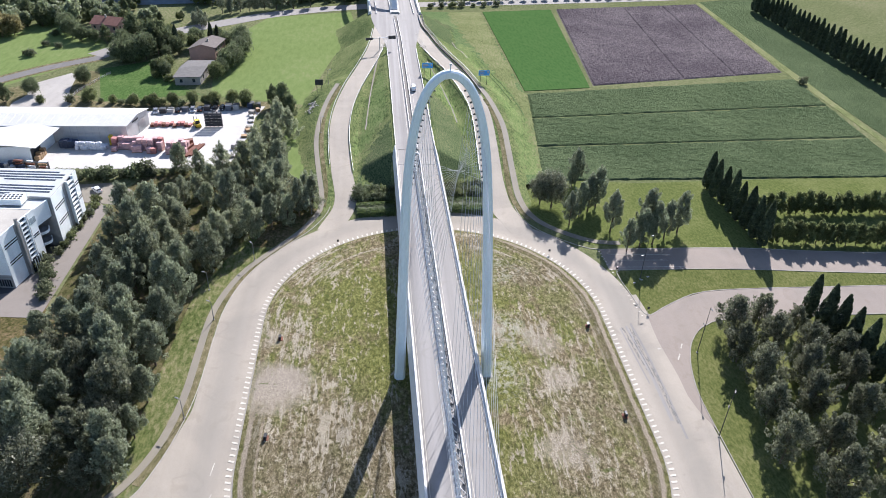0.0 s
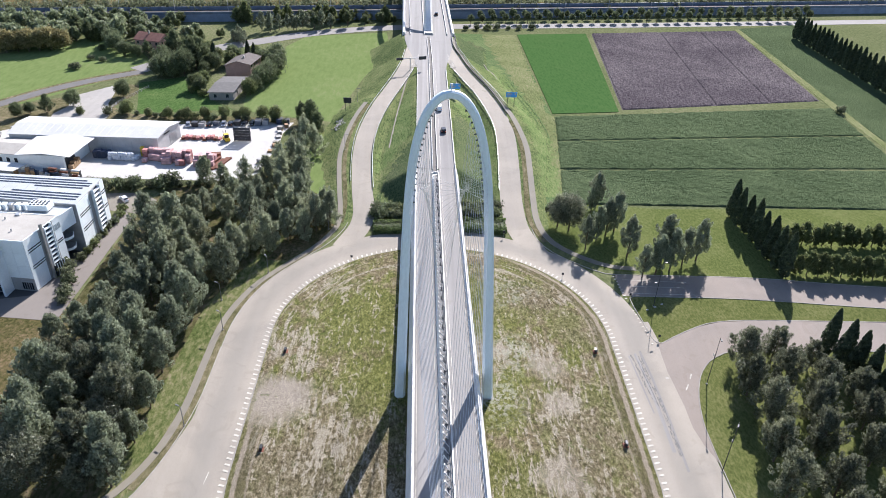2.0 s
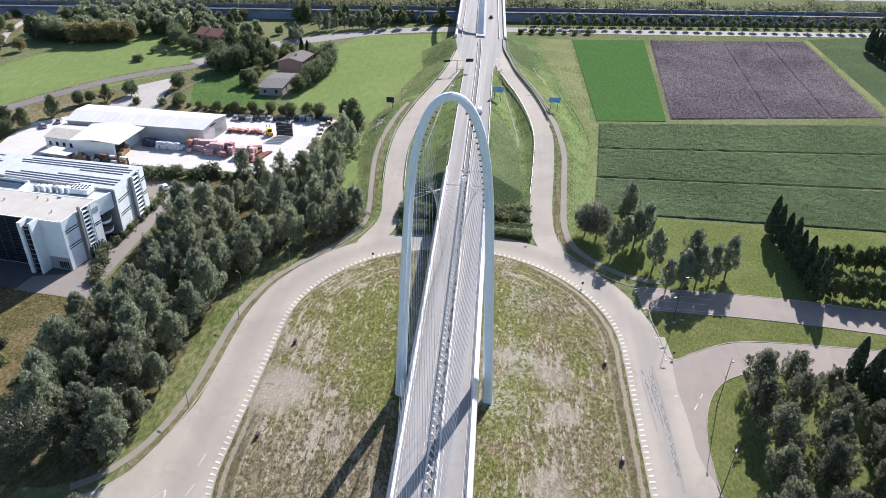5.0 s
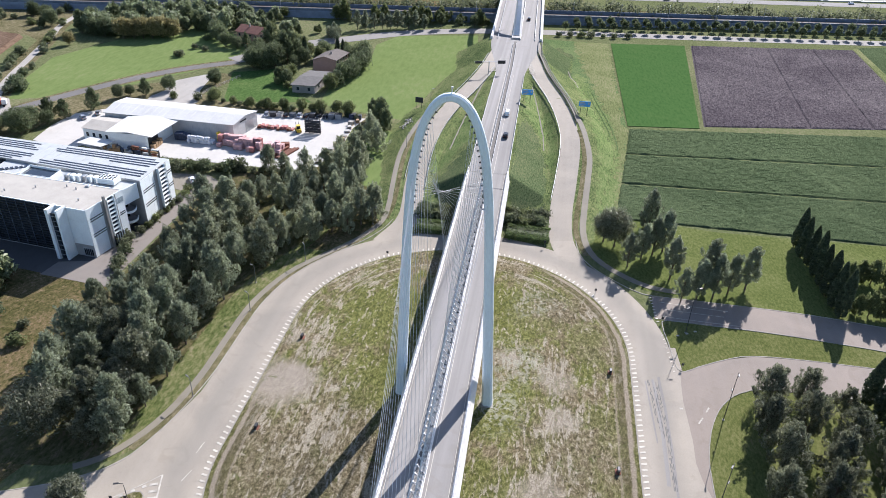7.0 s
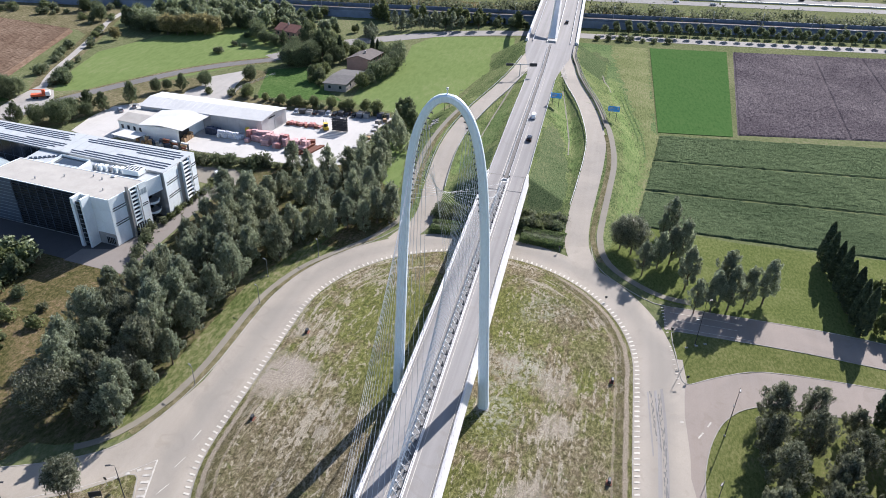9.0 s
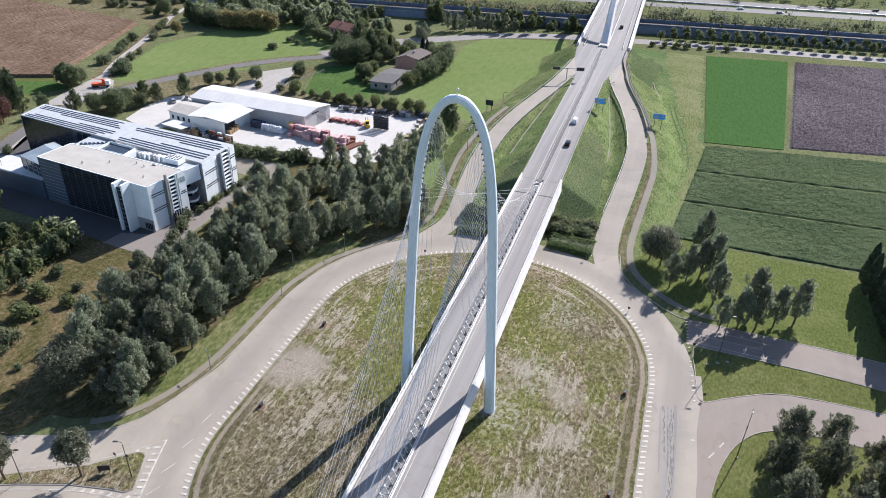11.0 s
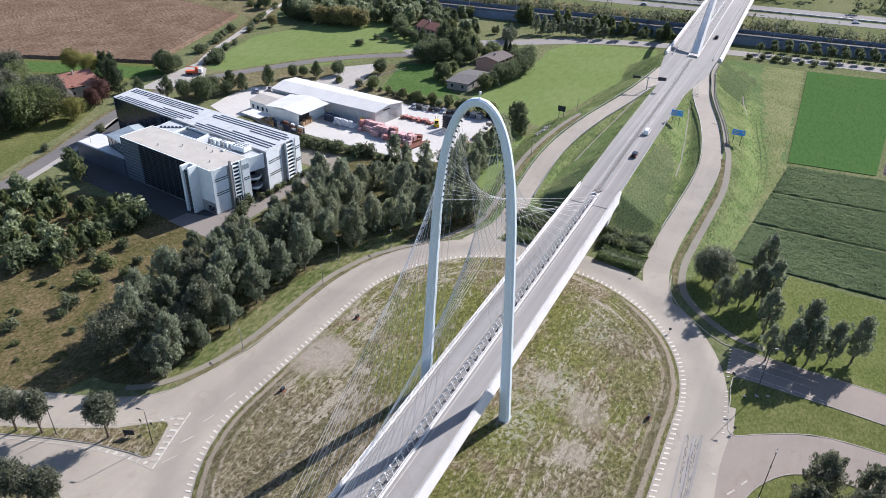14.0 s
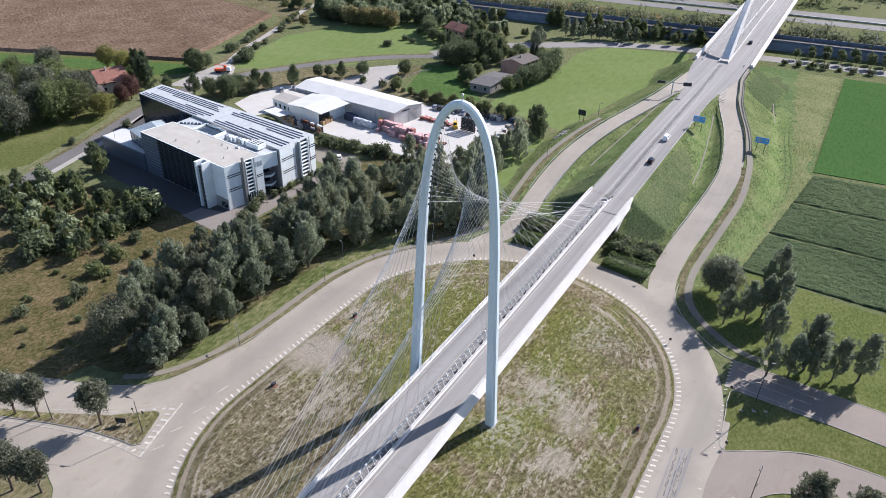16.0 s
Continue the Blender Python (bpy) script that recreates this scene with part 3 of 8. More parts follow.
# plain southern approach behind the start
bm = sweep(bmesh.new(), [Vector((1.6 + 0.0083 * y, -103.0 - y, 0)) for y in range(0, 260, 20)], [(22, -0.2), (7.5, DECK - 0.1), (-7.5, DECK - 0.1), (-22, -0.2)], True)
setting("south_embankment", bm, M["slope"], "plain grassy embankment of the southern approach", "embankment")
bm = sweep(bmesh.new(), [Vector((1.6 + 0.0083 * y, -104.2 - y, DECK)) for y in range(0, 260, 20)], [(6.3, -0.2), (6.3, 0.02), (-6.3, 0.02), (-6.3, -0.2)], True)
setting("south_road", bm, M["deck_road"], "pale asphalt road on the southern approach", "road")
# lawns round the junctions
def lawn(name, pts, material, label, z=0.02):
    return setting(name, slab(bmesh.new(), pts, -0.3, z), material, label, "grass")


lawn("lawn_1", [(51, 37.4), (52.3, 28.3), (53, 21.1), (53.9, 17.4), (58.7, 20.4), (66.1, 24.7), (72.3, 26.9), (84, 27.9), (170, 28.3), (170, 36), (115, 36.8), (83, 37.2)], M["lawn"], "mown lawn between the side street and the slip road")
lawn("lawn_2", [(30, 84), (33, 70), (40, 60), (48, 50.5), (64, 48.2), (170, 43), (170, 92), (74, 88), (42, 91)], M["lawn_bright"], "mown lawn with a group of young trees")
lawn("lawn_3", [(106, 16), (71.9, 15.3), (68.1, 13.9), (64.8, 11.7), (61.8, 8.1), (59.8, 4.3), (57.9, -1), (56.5, -7.7), (56, -13.1), (55.8, -17), (56.6, -60), (170, -60), (170, 16)], M["lawn"], "lawn under a dark group of trees")
lawn("grass_strip", [(-53, -22), (-51.6, -12), (-51.6, 20), (-50, 29), (-45, 43), (-35, 59), (-29, 72), (-29, 96), (-42, 150), (-60, 108), (-60, 40), (-66, -10), (-70, -34), (-60, -31)], M["verge"], "strip of green grass beside the roundabout", 0.015)
lawn("rough_field", [(-66, -10), (-64, 0), (-92, 22), (-93, 30), (-104, 27), (-112, 30), (-150, 24), (-190, -10), (-160, -90), (-95, -52), (-78, -42)], M["rough"], "rough dry grassland with scattered bushes", 0.03)
lawn("wood_floor", [(-62, -30), (-59, 30), (-48, 62), (-34, 90), (-60, 108), (-88, 94), (-92, 84), (-92, 30), (-90, 10), (-86, -36), (-70, -34)], M["woodland"], "grass under the row of trees", 0.035)
lawn("meadow_1", [(-80, 167), (-42, 157), (-33, 214), (-22, 262), (-26, 297), (-70, 284), (-78, 262), (-75, 240), (-84, 200)], M["meadow"], "wide bright green mown meadow", 0.02)
lawn("meadow_2", [(-208, 140), (-182, 152), (-134, 219), (-142, 236), (-160, 262), (-178, 270), (-200, 252), (-214, 232), (-226, 197), (-219, 168)], M["meadow"], "bright green meadow beyond the country road", 0.02)
lawn("garden_lawn", [(-121, 160), (-133, 198), (-112, 210), (-97, 180), (-84, 168)], M["garden"], "green garden lawn beside the farmhouse", 0.03)
lawn("dry_corner", [(-262, 229), (-243, 216), (-252, 240), (-259, 262), (-266, 285), (-330, 290), (-420, 300), (-420, 252)], M["dry_strip"], "dry scrubby ground beyond the corn field", 0.03)
lawn("side_lawn", [(-330, 60), (-200, -20), (-186, 20), (-200, 60), (-224, 105), (-232, 134), (-326, 88)], M["lawn"], "lawn with old trees beside the country road", 0.02)
lawn("flower_bank", [(33, 80), (42, 91), (47, 120), (51, 170), (48, 300), (10, 300), (20, 220), (36, 170), (37, 120)], M["bank"], "long green grass along the foot of the embankment", 0.02)


def patch(name, pts, material, label, rag=0.9, cell=0.8, up=0.05):
    """Growth of another kind, or grass with shade painted in, over the slope, with a ragged edge."""
    x0, x1 = min(p[0] for p in pts), max(p[0] for p in pts)
    y0, y1 = min(p[1] for p in pts), max(p[1] for p in pts)
    bm = grid(int((x1 - x0) / cell) + 1, int((y1 - y0) / cell) + 1, lambda u, v: Vector((x0 + (x1 - x0) * u, y0 + (y1 - y0) * v, 0)))
    out = []
    for f in bm.faces:
        c = f.calc_center_median()
        x, y = c.x + 2 * rag * noise.noise((c.x * 0.35, c.y * 0.35, 5)) + rag * noise.noise((c.x * 1.3, c.y * 1.3, 6)), c.y + 2 * rag * noise.noise((c.x * 0.35, c.y * 0.35, 9))
        if not inside(x, y, pts):
            out.append(f)
    bmesh.ops.delete(bm, geom=out, context="FACES")
    for v in bm.verts:
        x, y, b = v.co.x, v.co.y, bank(v.co.x, v.co.y)
        v.co.z = b - 0.03 + 0.14 * noise.noise((x * 0.3, y * 0.3, 0)) * min(1, b) + up + 0.07 * abs(noise.noise((x * 1.1, y * 1.1, 4)))
    return setting(name, bm, material, label, "grass", smooth=True)


# the north, east and west dark patches paint the steep faces' shade
patch("bank_growth_north", [(13.5, 238), (20, 229), (28.5, 226), (27, 245), (29.5, 268), (21, 285), (12, 272)], M["dark_bank"], "grass painted darker for the shade on the embankment's steep end")
patch("bank_growth_east", [(7.6, 98), (7.2, 140), (9.6, 150), (15.4, 140), (19.6, 112), (19.8, 92), (16, 84), (8.6, 84)], M["dark_bank"], "grass painted darker for the shade on the slope beside the bridge end")
patch("bank_fresh_west", [(-8.6, 128), (-8.4, 160), (-9.6, 176), (-12.6, 170), (-17, 150), (-20, 128), (-21, 106), (-18.5, 106), (-12, 122)], M["fresh_bank"], "bright yellow-green grass between the roads", 1.3)
patch("bank_fresh_east", [(8.2, 156), (8, 186), (12, 186), (18, 165), (22.4, 140), (22, 112), (20.6, 112), (16.6, 142), (11, 153)], M["fresh_bank"], "bright yellow-green grass between the roads", 1.3)
patch("bank_growth_west", [(-7.4, 98), (-7.4, 122), (-10.5, 118), (-17, 100), (-19, 86), (-8.4, 84)], M["dark_bank"], "grass painted darker for the shade on the slope beside the bridge end")
patch("bank_fresh", [(36.4, 96), (44.6, 93), (47.4, 120), (48.6, 150), (47, 170), (42, 190), (37.5, 213), (34, 236), (28.5, 239), (30.4, 212), (33.6, 186), (36.6, 160), (38, 125)], M["fresh_bank"], "bright yellow-green grass along the foot of the embankment", 1.3)
patch("mown_strip", [(42.5, 91), (45.5, 91), (51.5, 170), (50, 173), (49, 300), (29, 300), (33, 256), (40, 205), (45, 172), (46, 140)], M["straw"], "yellow-green mown strip beside the green field", 1.5, 0.9, 0.1)
TRACK = curve(V3([(45.2, 146), (44.6, 160), (42.3, 178), (38.6, 198), (36.4, 214)]), 2)
for name, d, y0 in (("wheel_track_1", -0.9, 158), ("wheel_track_2", 0.9, 140)):
    line = [p + Vector((d + 0.2 * noise.noise((p.y * 0.2, d, 0)), 0, 0)) for p in TRACK if p.y > y0]
    for p in line:
        p.z = bank(p.x, p.y) + 0.08
    setting(name, ribbon(bmesh.new(), line, 0.26, -0.26, 0.06), M["bank"], "flattened wheel track in the grass", "track")

# fields
lawn("green_field", [(51.5, 173), (81.5, 177.5), (92, 308), (50, 301)], M["green_field"], "even bright green field of young crop", 0.2)
rng = random.Random(3)
def field_noise(x, y, s):
    return noise.noise((x * s, y * s, 3.1))


at = quad_at((83.6, 180), (182, 199.5), (189.5, 326), (95.5, 309))
def clods(u, v):
    p = at(u, v)
    furrow = min(abs(u - 0.46), abs(u - 0.735)) < 0.0085
    if min(u, v, 1 - u, 1 - v) < 0.006:
        return p + Vector((0, 0, 0.03))
    return p + Vector((0, 0, 0.02 if furrow else 0.42 + 0.3 * field_noise(p.x, p.y, 0.9) + 0.2 * field_noise(p.x, p.y, 2.3)))


bm = grid(180, 150, clods)
setting("ploughed_field", bm, M["soil"], "dark brown ploughed field in three strips", "field")
at2 = quad_at((42.5, 90), (176, 91), (183, 190), (52, 169.5))
def crop_z(u, v):
    p = at2(u, v)
    furrow = min(abs(v - 0.33), abs(v - 0.665))
    edge = min(u, 1 - u, v, 1 - v) < 0.004
    return p + Vector((0, 0, (0.05 if edge else 0.42) + 0.34 * field_noise(p.x * 0.5, p.y * 1.3, 1.0) + 0.25 * field_noise(p.x, p.y, 0.25) - (0.5 if furrow < 0.008 else 0)))


bm = grid(200, 220, crop_z)
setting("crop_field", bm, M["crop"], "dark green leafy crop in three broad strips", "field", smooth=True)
at3 = quad_at((-234, 133), (-420, 44), (-560, 270), (-262, 226))
bm = grid(150, 100, lambda u, v: at3(u, v) + Vector((0, 0, (0 if min(u, v, 1 - u, 1 - v) < 0.006 else 1.5) + 0.22 * field_noise(*at3(u, v).xy, 0.9))))
setting("corn_field", bm, M["corn"], "tall field of dry brown corn", "field")
lawn("field_edge", [(186, 60), (240, 60), (246, 350), (193.5, 332), (186.5, 200)], M["crop"], "grass field beside the row of poplars", 0.03)
lawn("dirt_track", [(181.5, 116), (184, 116), (187.5, 190), (193.5, 331), (190.2, 329), (183.2, 192)], M["straw"], "dry grassy farm track", 0.06)

# ---- roads ----
ring = disc(*RING, R_OUT, SOUTH)
setting("roundabout_road", slab(bmesh.new(), ring, -0.3, 0.06), M["asphalt"], "pale worn asphalt ring road of the roundabout", "road")
isl = disc(*RING, R_IN, SOUTH)
bm = bmesh.new()
slab(bm, isl, -0.3, 0.12)
setting("island_kerb", bm, M["kerb"], "low worn concrete kerb round the traffic island", "kerb")


def island_at(u, v):
    """u across, v from south to north, inside the oval outline."""
    y = SOUTH - R_IN + 0.3 + (RING[1] + 2 * R_IN - SOUTH - 0.6) * v
    r = R_IN - 0.25
    over = max(0.0, y - RING[1], SOUTH - y)
    half = math.sqrt(max(0.0, r * r - over * over))
    x = RING[0] + half * (2 * u - 1)
    inside = min(1.0, min(u, 1 - u) * 30, min(v, 1 - v) * 30)
    return Vector((x, y, 0.19 + inside * (0.25 + 0.25 * noise.noise((x * 0.08, y * 0.08, 1)) + 0.1 * noise.noise((x * 0.6, y * 0.35, 2)))))


setting("island_grass", grid(90, 120, island_at), M["island"], "dry patchy grass with bare soil on the traffic island", "grass", smooth=True)


def road(name, pts, left, right, material, label, up=0.07, kind="road", step=3.0, z=0.0):
    line = pts if isinstance(pts[0], Vector) else curve(V3(pts, z), step)
    return setting(name, ribbon(bmesh.new(), line, left, right, up), material, label, kind, smooth=False)


road("slip_road_west", RAMP_W, 3.4, -3.4, M["asphalt"], "pale asphalt slip road climbing the embankment")
road("slip_road_east", RAMP_E, 3.6, -3.6, M["asphalt"], "pale asphalt slip road down to the roundabout")
MAIN = [Vector((mid(y), y, main_z(y))) for y in range(97, 262, 4)]
bm = bmesh.new()
rows = []
for p in MAIN:
    h = main_half(p.y)
    rows.append([bm.verts.new((p.x + s * h, p.y, p.z + 0.08 + d)) for s, d in ((-1, -0.4), (-1, 0), (1, 0), (1, -0.4))])
for a, b in zip(rows, rows[1:]):
    for i in range(3):
        bm.faces.new((a[i], a[i + 1], b[i + 1], b[i]))
setting("main_road", bm, M["deck_road"], "pale asphalt dual carriageway on the embankment", "road")
setting("west_flare", slab(bmesh.new(), [(-50.8, -4), (-51.4, -10), (-53.3, -18), (-56.7, -28.4), (-60.3, -33.1), (-67.6, -37.8), (-62, -46), (-44, -46), (-42, -8)], -0.3, 0.073), M["asphalt"], "pale asphalt where the street joins the ring", "road")
setting("street_west", slab(bmesh.new(), [(-56.7, -28.4), (-60.3, -33.1), (-67.6, -37.8), (-78.8, -42.6), (-90, -47.5), (-150, -74), (-154, -86), (-84, -66), (-70, -60.6), (-62, -58.8), (-56, -58.8), (-51, -60.6), (-46.5, -64.5), (-42, -70), (-40, -50), (-44, -30)], -0.3, 0.07), M["asphalt"], "pale asphalt street that joins the ring", "road")
lawn("south_verge", [(-84, -66.4), (-70, -61), (-62, -59.2), (-56, -59.2), (-51.2, -61), (-47, -64.9), (-42.6, -70), (-42, -110), (-150, -110), (-150, -86)], M["dry_strip"], "dry grass verge under the southern street trees", 0.12)
road("straight_road_east", [(50.5, -70), (49.6, -40), (49.3, -10), (48.6, 12), (47.6, 26)], 6.0, -6.2, M["asphalt"], "pale worn asphalt road on the eastern side", 0.075)
road("straight_road_west", [(-46, 14), (-46, -10), (-46.5, -30), (-44, -52), (-40, -70)], 4.6, -5.2, M["asphalt"], "pale worn asphalt road on the western side", 0.075)
road("side_street", [(50, 43), (64, 42.8), (87, 42.4), (117, 39.6), (170, 36)], 5.2, -5.2, M["street"], "pinkish asphalt side street", 0.08)
setting("service_road", slab(bmesh.new(), [(53.9, 17.4), (53.5, 12), (53.3, 7.6), (53.6, 1.3), (53.8, -3.8), (53.6, -10.2), (54.4, -15), (56, -20), (56, -13.1), (56.5, -7.7), (57.9, -1), (59.8, 4.3), (61.8, 8.1), (64.8, 11.7), (68.1, 13.9), (71.9, 15.3), (110, 16), (170, 15.5), (170, 28), (110, 28), (84, 27.9), (72.3, 26.9), (66.1, 24.7), (58.7, 20.4)], -0.3, 0.085), M["street"], "pinkish asphalt service road curving to the roundabout", "road")
road("west_street", [(-42, -28), (-52, -33), (-62, -40), (-78, -48), (-100, -62), (-140, -90)], 4.2, -3.0, M["asphalt"], "asphalt street leaving the roundabout", 0.08)
road("west_street_back", [(-40, -58), (-50, -51), (-60, -55), (-76, -63), (-100, -78)], 3.6, -4.2, M["asphalt"], "asphalt return lane of the street", 0.082)
road("north_road", [(-140, 216), (-118, 250), (-92, 272), (-66, 291), (-27, 307), (20, 316.5), (66, 323), (108, 329.5), (165, 339), (260, 356), (420, 385)], 5.4, -5.4, M["far_road"], "pale country road beside the railway", 0.08, step=6)
road("country_road", [(-170, -12), (-177.5, 18), (-184.8, 43), (-197, 77), (-202, 108), (-198, 130), (-176, 172), (-158, 196), (-137, 214)], 2.9, -2.9, M["lane"], "narrow grey asphalt country road", 0.07, step=4)
road("country_verge", [(-177.5, 18), (-184.8, 43), (-197, 77), (-202, 108), (-198, 130), (-176, 172), (-158, 196), (-137, 214)], 5.0, -4.6, M["dry_strip"], "dry brown verge along the country road", 0.045, "verge", 4)
road("track_verge", [(-206, 127), (-223, 158), (-235, 191), (-249, 230), (-257, 249), (-263, 275)], 5.2, -4.6, M["dry_strip"], "dry brown verge along the farm track", 0.045, "verge", 4)
road("country_shoulder", [(-177.5, 18), (-184.8, 43), (-197, 77), (-202, 104)], -2.7, -5.4, M["gravel"], "pale dusty shoulder of the country road", 0.06, "verge", 4)
road("farm_track", [(-206, 127), (-223, 158), (-235, 191), (-249, 230), (-257, 249), (-263, 275)], 1.7, -1.7, M["gravel"], "pale gravel farm track", 0.07, step=4)
PATH_W = curve(V3([(-66, -33.6), (-62, -30.6), (-58.2, -25), (-55.2, -16.5), (-53.6, -5), (-53.4, 8), (-52.8, 24), (-49, 38), (-43.5, 47.5), (-35, 60), (-30.2, 72), (-30.2, 82), (-31.4, 92), (-32.8, 104), (-33.8, 116), (-33.6, 128), (-32.6, 140), (-30.8, 152), (-28, 164)]), 3)
STRIP_W = curve(V3([(-29.2, 74), (-28.9, 84), (-30, 95), (-31.5, 108), (-32.2, 121), (-32, 134), (-31, 142), (-29.4, 151), (-26.8, 162)]), 3)
for p in (*PATH_W, *STRIP_W):
    p.z = bank(p.x, p.y) if p.y > 66 else 0.0
road("cycle_path_west", PATH_W, 0.85, -0.75, M["path"], "narrow asphalt cycle path behind a grass strip", 0.12)
road("dirt_strip_west", STRIP_W, 0.7, -0.7, M["dry_strip"], "strip of dry earth between slip road and path", 0.09, "verge")
PATH_E = curve(V3([(57, 51.2), (50, 52.2), (43.5, 56), (37.5, 61.5), (33.8, 68), (32, 78), (32.4, 91), (33.6, 110), (34.4, 127), (33.2, 143), (31.2, 156), (29, 164)]), 3)
STRIP_E = curve(V3([(33, 65), (29.9, 77), (30.2, 90), (31.7, 108), (32.6, 127), (31.6, 143), (30.4, 150)]), 3)
for p in (*PATH_E, *STRIP_E):
    p.z = bank(p.x, p.y) if p.y > 66 else 0.0
road("cycle_path_east", PATH_E, 1.0, -1.0, M["path"], "narrow path beside the slip road", 0.12)
road("dirt_strip_east", STRIP_E, 0.8, -0.8, M["dry_strip"], "strip of dry earth between slip road and path", 0.09, "verge")
road("brown_strip_west", [(-57.6, -27.4), (-54.2, -18), (-52.5, -6), (-52.1, 8), (-51.5, 24.5), (-47.3, 39.8), (-40.9, 50), (-33.6, 60.6)], 0.75, -0.75, M["dry_strip"], "strip of dry brown grass beside the kerb", 0.066, "verge")
setting("driveway", slab(bmesh.new(), [(-156, 176), (-149.6, 184.5), (-142.9, 192.5), (-139.5, 189), (-136.6, 171), (-133.4, 163), (-131, 157), (-132, 148), (-152, 149), (-153.5, 158), (-151, 167)], -0.3, 0.085), M["gravel"], "dusty pale gravel driveway behind the hall", "driveway")
lawn("dusty_verge", [(-192, 132), (-176, 163), (-156.5, 178), (-151, 167), (-153.5, 158), (-152, 149), (-172, 130), (-180, 108), (-190, 100)], M["dry_strip"], "dusty dry verge between the country road and the hall", 0.03)
lawn("dusty_strip", [(-133.4, 163), (-136.6, 171), (-139.5, 189), (-137.5, 196), (-126.5, 193), (-133, 167), (-122, 159.6), (-56, 160), (-53, 151), (-57, 147), (-100, 149), (-132, 148)], M["dry_strip"], "dusty dry ground behind the yard", 0.025)
setting("yard", slab(bmesh.new(), [(-56.5, 155), (-59, 143.5), (-58.5, 130), (-60.5, 118), (-61.5, 106), (-67, 100.8), (-118, 101), (-137, 99), (-172, 112), (-172, 132), (-150, 152), (-100, 150), (-78, 154.5)], -0.3, 0.09), M["yard"], "bright pale concrete storage yard", "yard")
setting("office_apron", slab(bmesh.new(), [(-196.5, 84), (-192, 72.7), (-185.4, 58.7), (-182.5, 48), (-173.6, 40.7), (-164.3, 31), (-112, 25), (-98, 30), (-98, 62), (-150, 80), (-176, 92)], -0.3, 0.06), M["dark_court"], "dark asphalt forecourt round the office", "pavement")
setting("road_mouth", slab(bmesh.new(), [(-203, 108), (-213, 104), (-217, 130), (-218, 144), (-208, 141), (-199, 130)], -0.3, 0.085), M["gravel"], "dusty mouth of the farm track", "road")
lawn("bank_lawn", [(-47.5, 106), (-43, 96), (-37, 92), (-34.5, 100), (-36, 126), (-39, 141), (-50, 148), (-53, 140), (-48, 118)], M["meadow"], "patch of fresh green grass beside the slip road", 0.06)
setting("side_yard", slab(bmesh.new(), [(-171.4, 104.5), (-173.5, 118.6), (-172.9, 127.9), (-163.6, 134.7), (-148.7, 121.2), (-149.5, 106.9), (-155.2, 98.3)], -0.3, 0.082), M["yard"], "dusty pale yard beside the hall", "yard")
lawn("field_lawn", [(-232, 129), (-322, 86.5), (-318, 76), (-262, 99), (-240, 106), (-226, 112), (-217, 126)], M["garden"], "green grass between the corn and the old house", 0.03)
setting("car_park", slab(bmesh.new(), [(-112, 80), (-111, 89.5), (-95.6, 91), (-89, 86), (-90, 76.5), (-97, 78)], -0.3, 0.075), M["path"], "small asphalt car park behind the office", "pavement")
setting("bare_earth", slab(bmesh.new(), [(-35, 62), (-30.2, 74), (-30.6, 92), (-32.4, 122), (-36, 124), (-36.5, 92), (-40, 80), (-44, 66), (-48, 52), (-42, 52)], -0.2, 0.05), M["rough"], "bare brown earth between trees and path", "ground")
setting("walkway", slab(bmesh.new(), [(-113, 24.5), (-93, 22.6), (-92.6, 74), (-97.5, 80), (-99.5, 70), (-99.5, 48), (-104, 33), (-112, 31)], -0.3, 0.08), M["brick_path"], "brown paved forecourt beside the office building", "pavement")

# ---- the bridge over the roundabout ----
bridge = thing("road_bridge", (0.7, 0, 0), "white steel arch bridge with fanned cables over a roundabout", "bridge", turn=0.475)
Y0, Y1 = -104.0, 97.0


def arch_mid(s):
    """Place on the arch's middle line; s from -1 (western foot) over the top to 1."""
    z = 68.0 * (1 - abs(s) ** 2.2) if abs(s) < 1 else 0.0
    half = (9.55 - 0.04 * z) * math.sqrt(max(0.0, 1 - (z / 68.0) ** 8.0))
    return Vector((math.copysign(half, s) - 0.0165 * z + 0.3, -1.5 + 1.5 * z / 68.0, z))


def arch_line(n):
    out = []
    for i in range(n + 1):
        a = i / n * 2 - 1
        # denser round the crown
        out.append(arch_mid(math.copysign(abs(a) ** 0.62, a)))
    return out


bm = bmesh.new()
line = arch_line(120)
rings = []
for i, p in enumerate(line):
    d = (line[min(i + 1, len(line) - 1)] - line[max(i - 1, 0)]).normalized()
    fore = Vector((0, 1, 0))
    side = d.cross(fore).normalized()
    k = p.z / 68.0
    w, h = 1.14 - 0.41 * k, 1.2 - 0.45 * k
    sec = [(-w, -0.45 * h), (-0.62 * w, -h), (0.62 * w, -h), (w, -0.45 * h), (w, 0.45 * h), (0.62 * w, h), (-0.62 * w, h), (-w, 0.45 * h)]
    rings.append([bm.verts.new(p + side * a + fore * b) for a, b in sec])
for a, b in zip(rings, rings[1:]):
    for i in range(8):
        bm.faces.new((a[i], a[(i + 1) % 8], b[(i + 1) % 8], b[i]))
bmesh.ops.recalc_face_normals(bm, faces=bm.faces)
part("arch", bm, M["arch"], bridge, "tall slender pale bluish-white painted steel arch")
bm = bmesh.new()
rod(bm, (-0.82, 0, 68.5), (-0.82, 0, 69.5), 0.12, 0.1)
box(bm, (-0.82, 0, 69.65), (0.4, 0.4, 0.4), 0, 0.08)
part("arch_light", bm, M["white"], bridge, "small beacon on top of the arch")
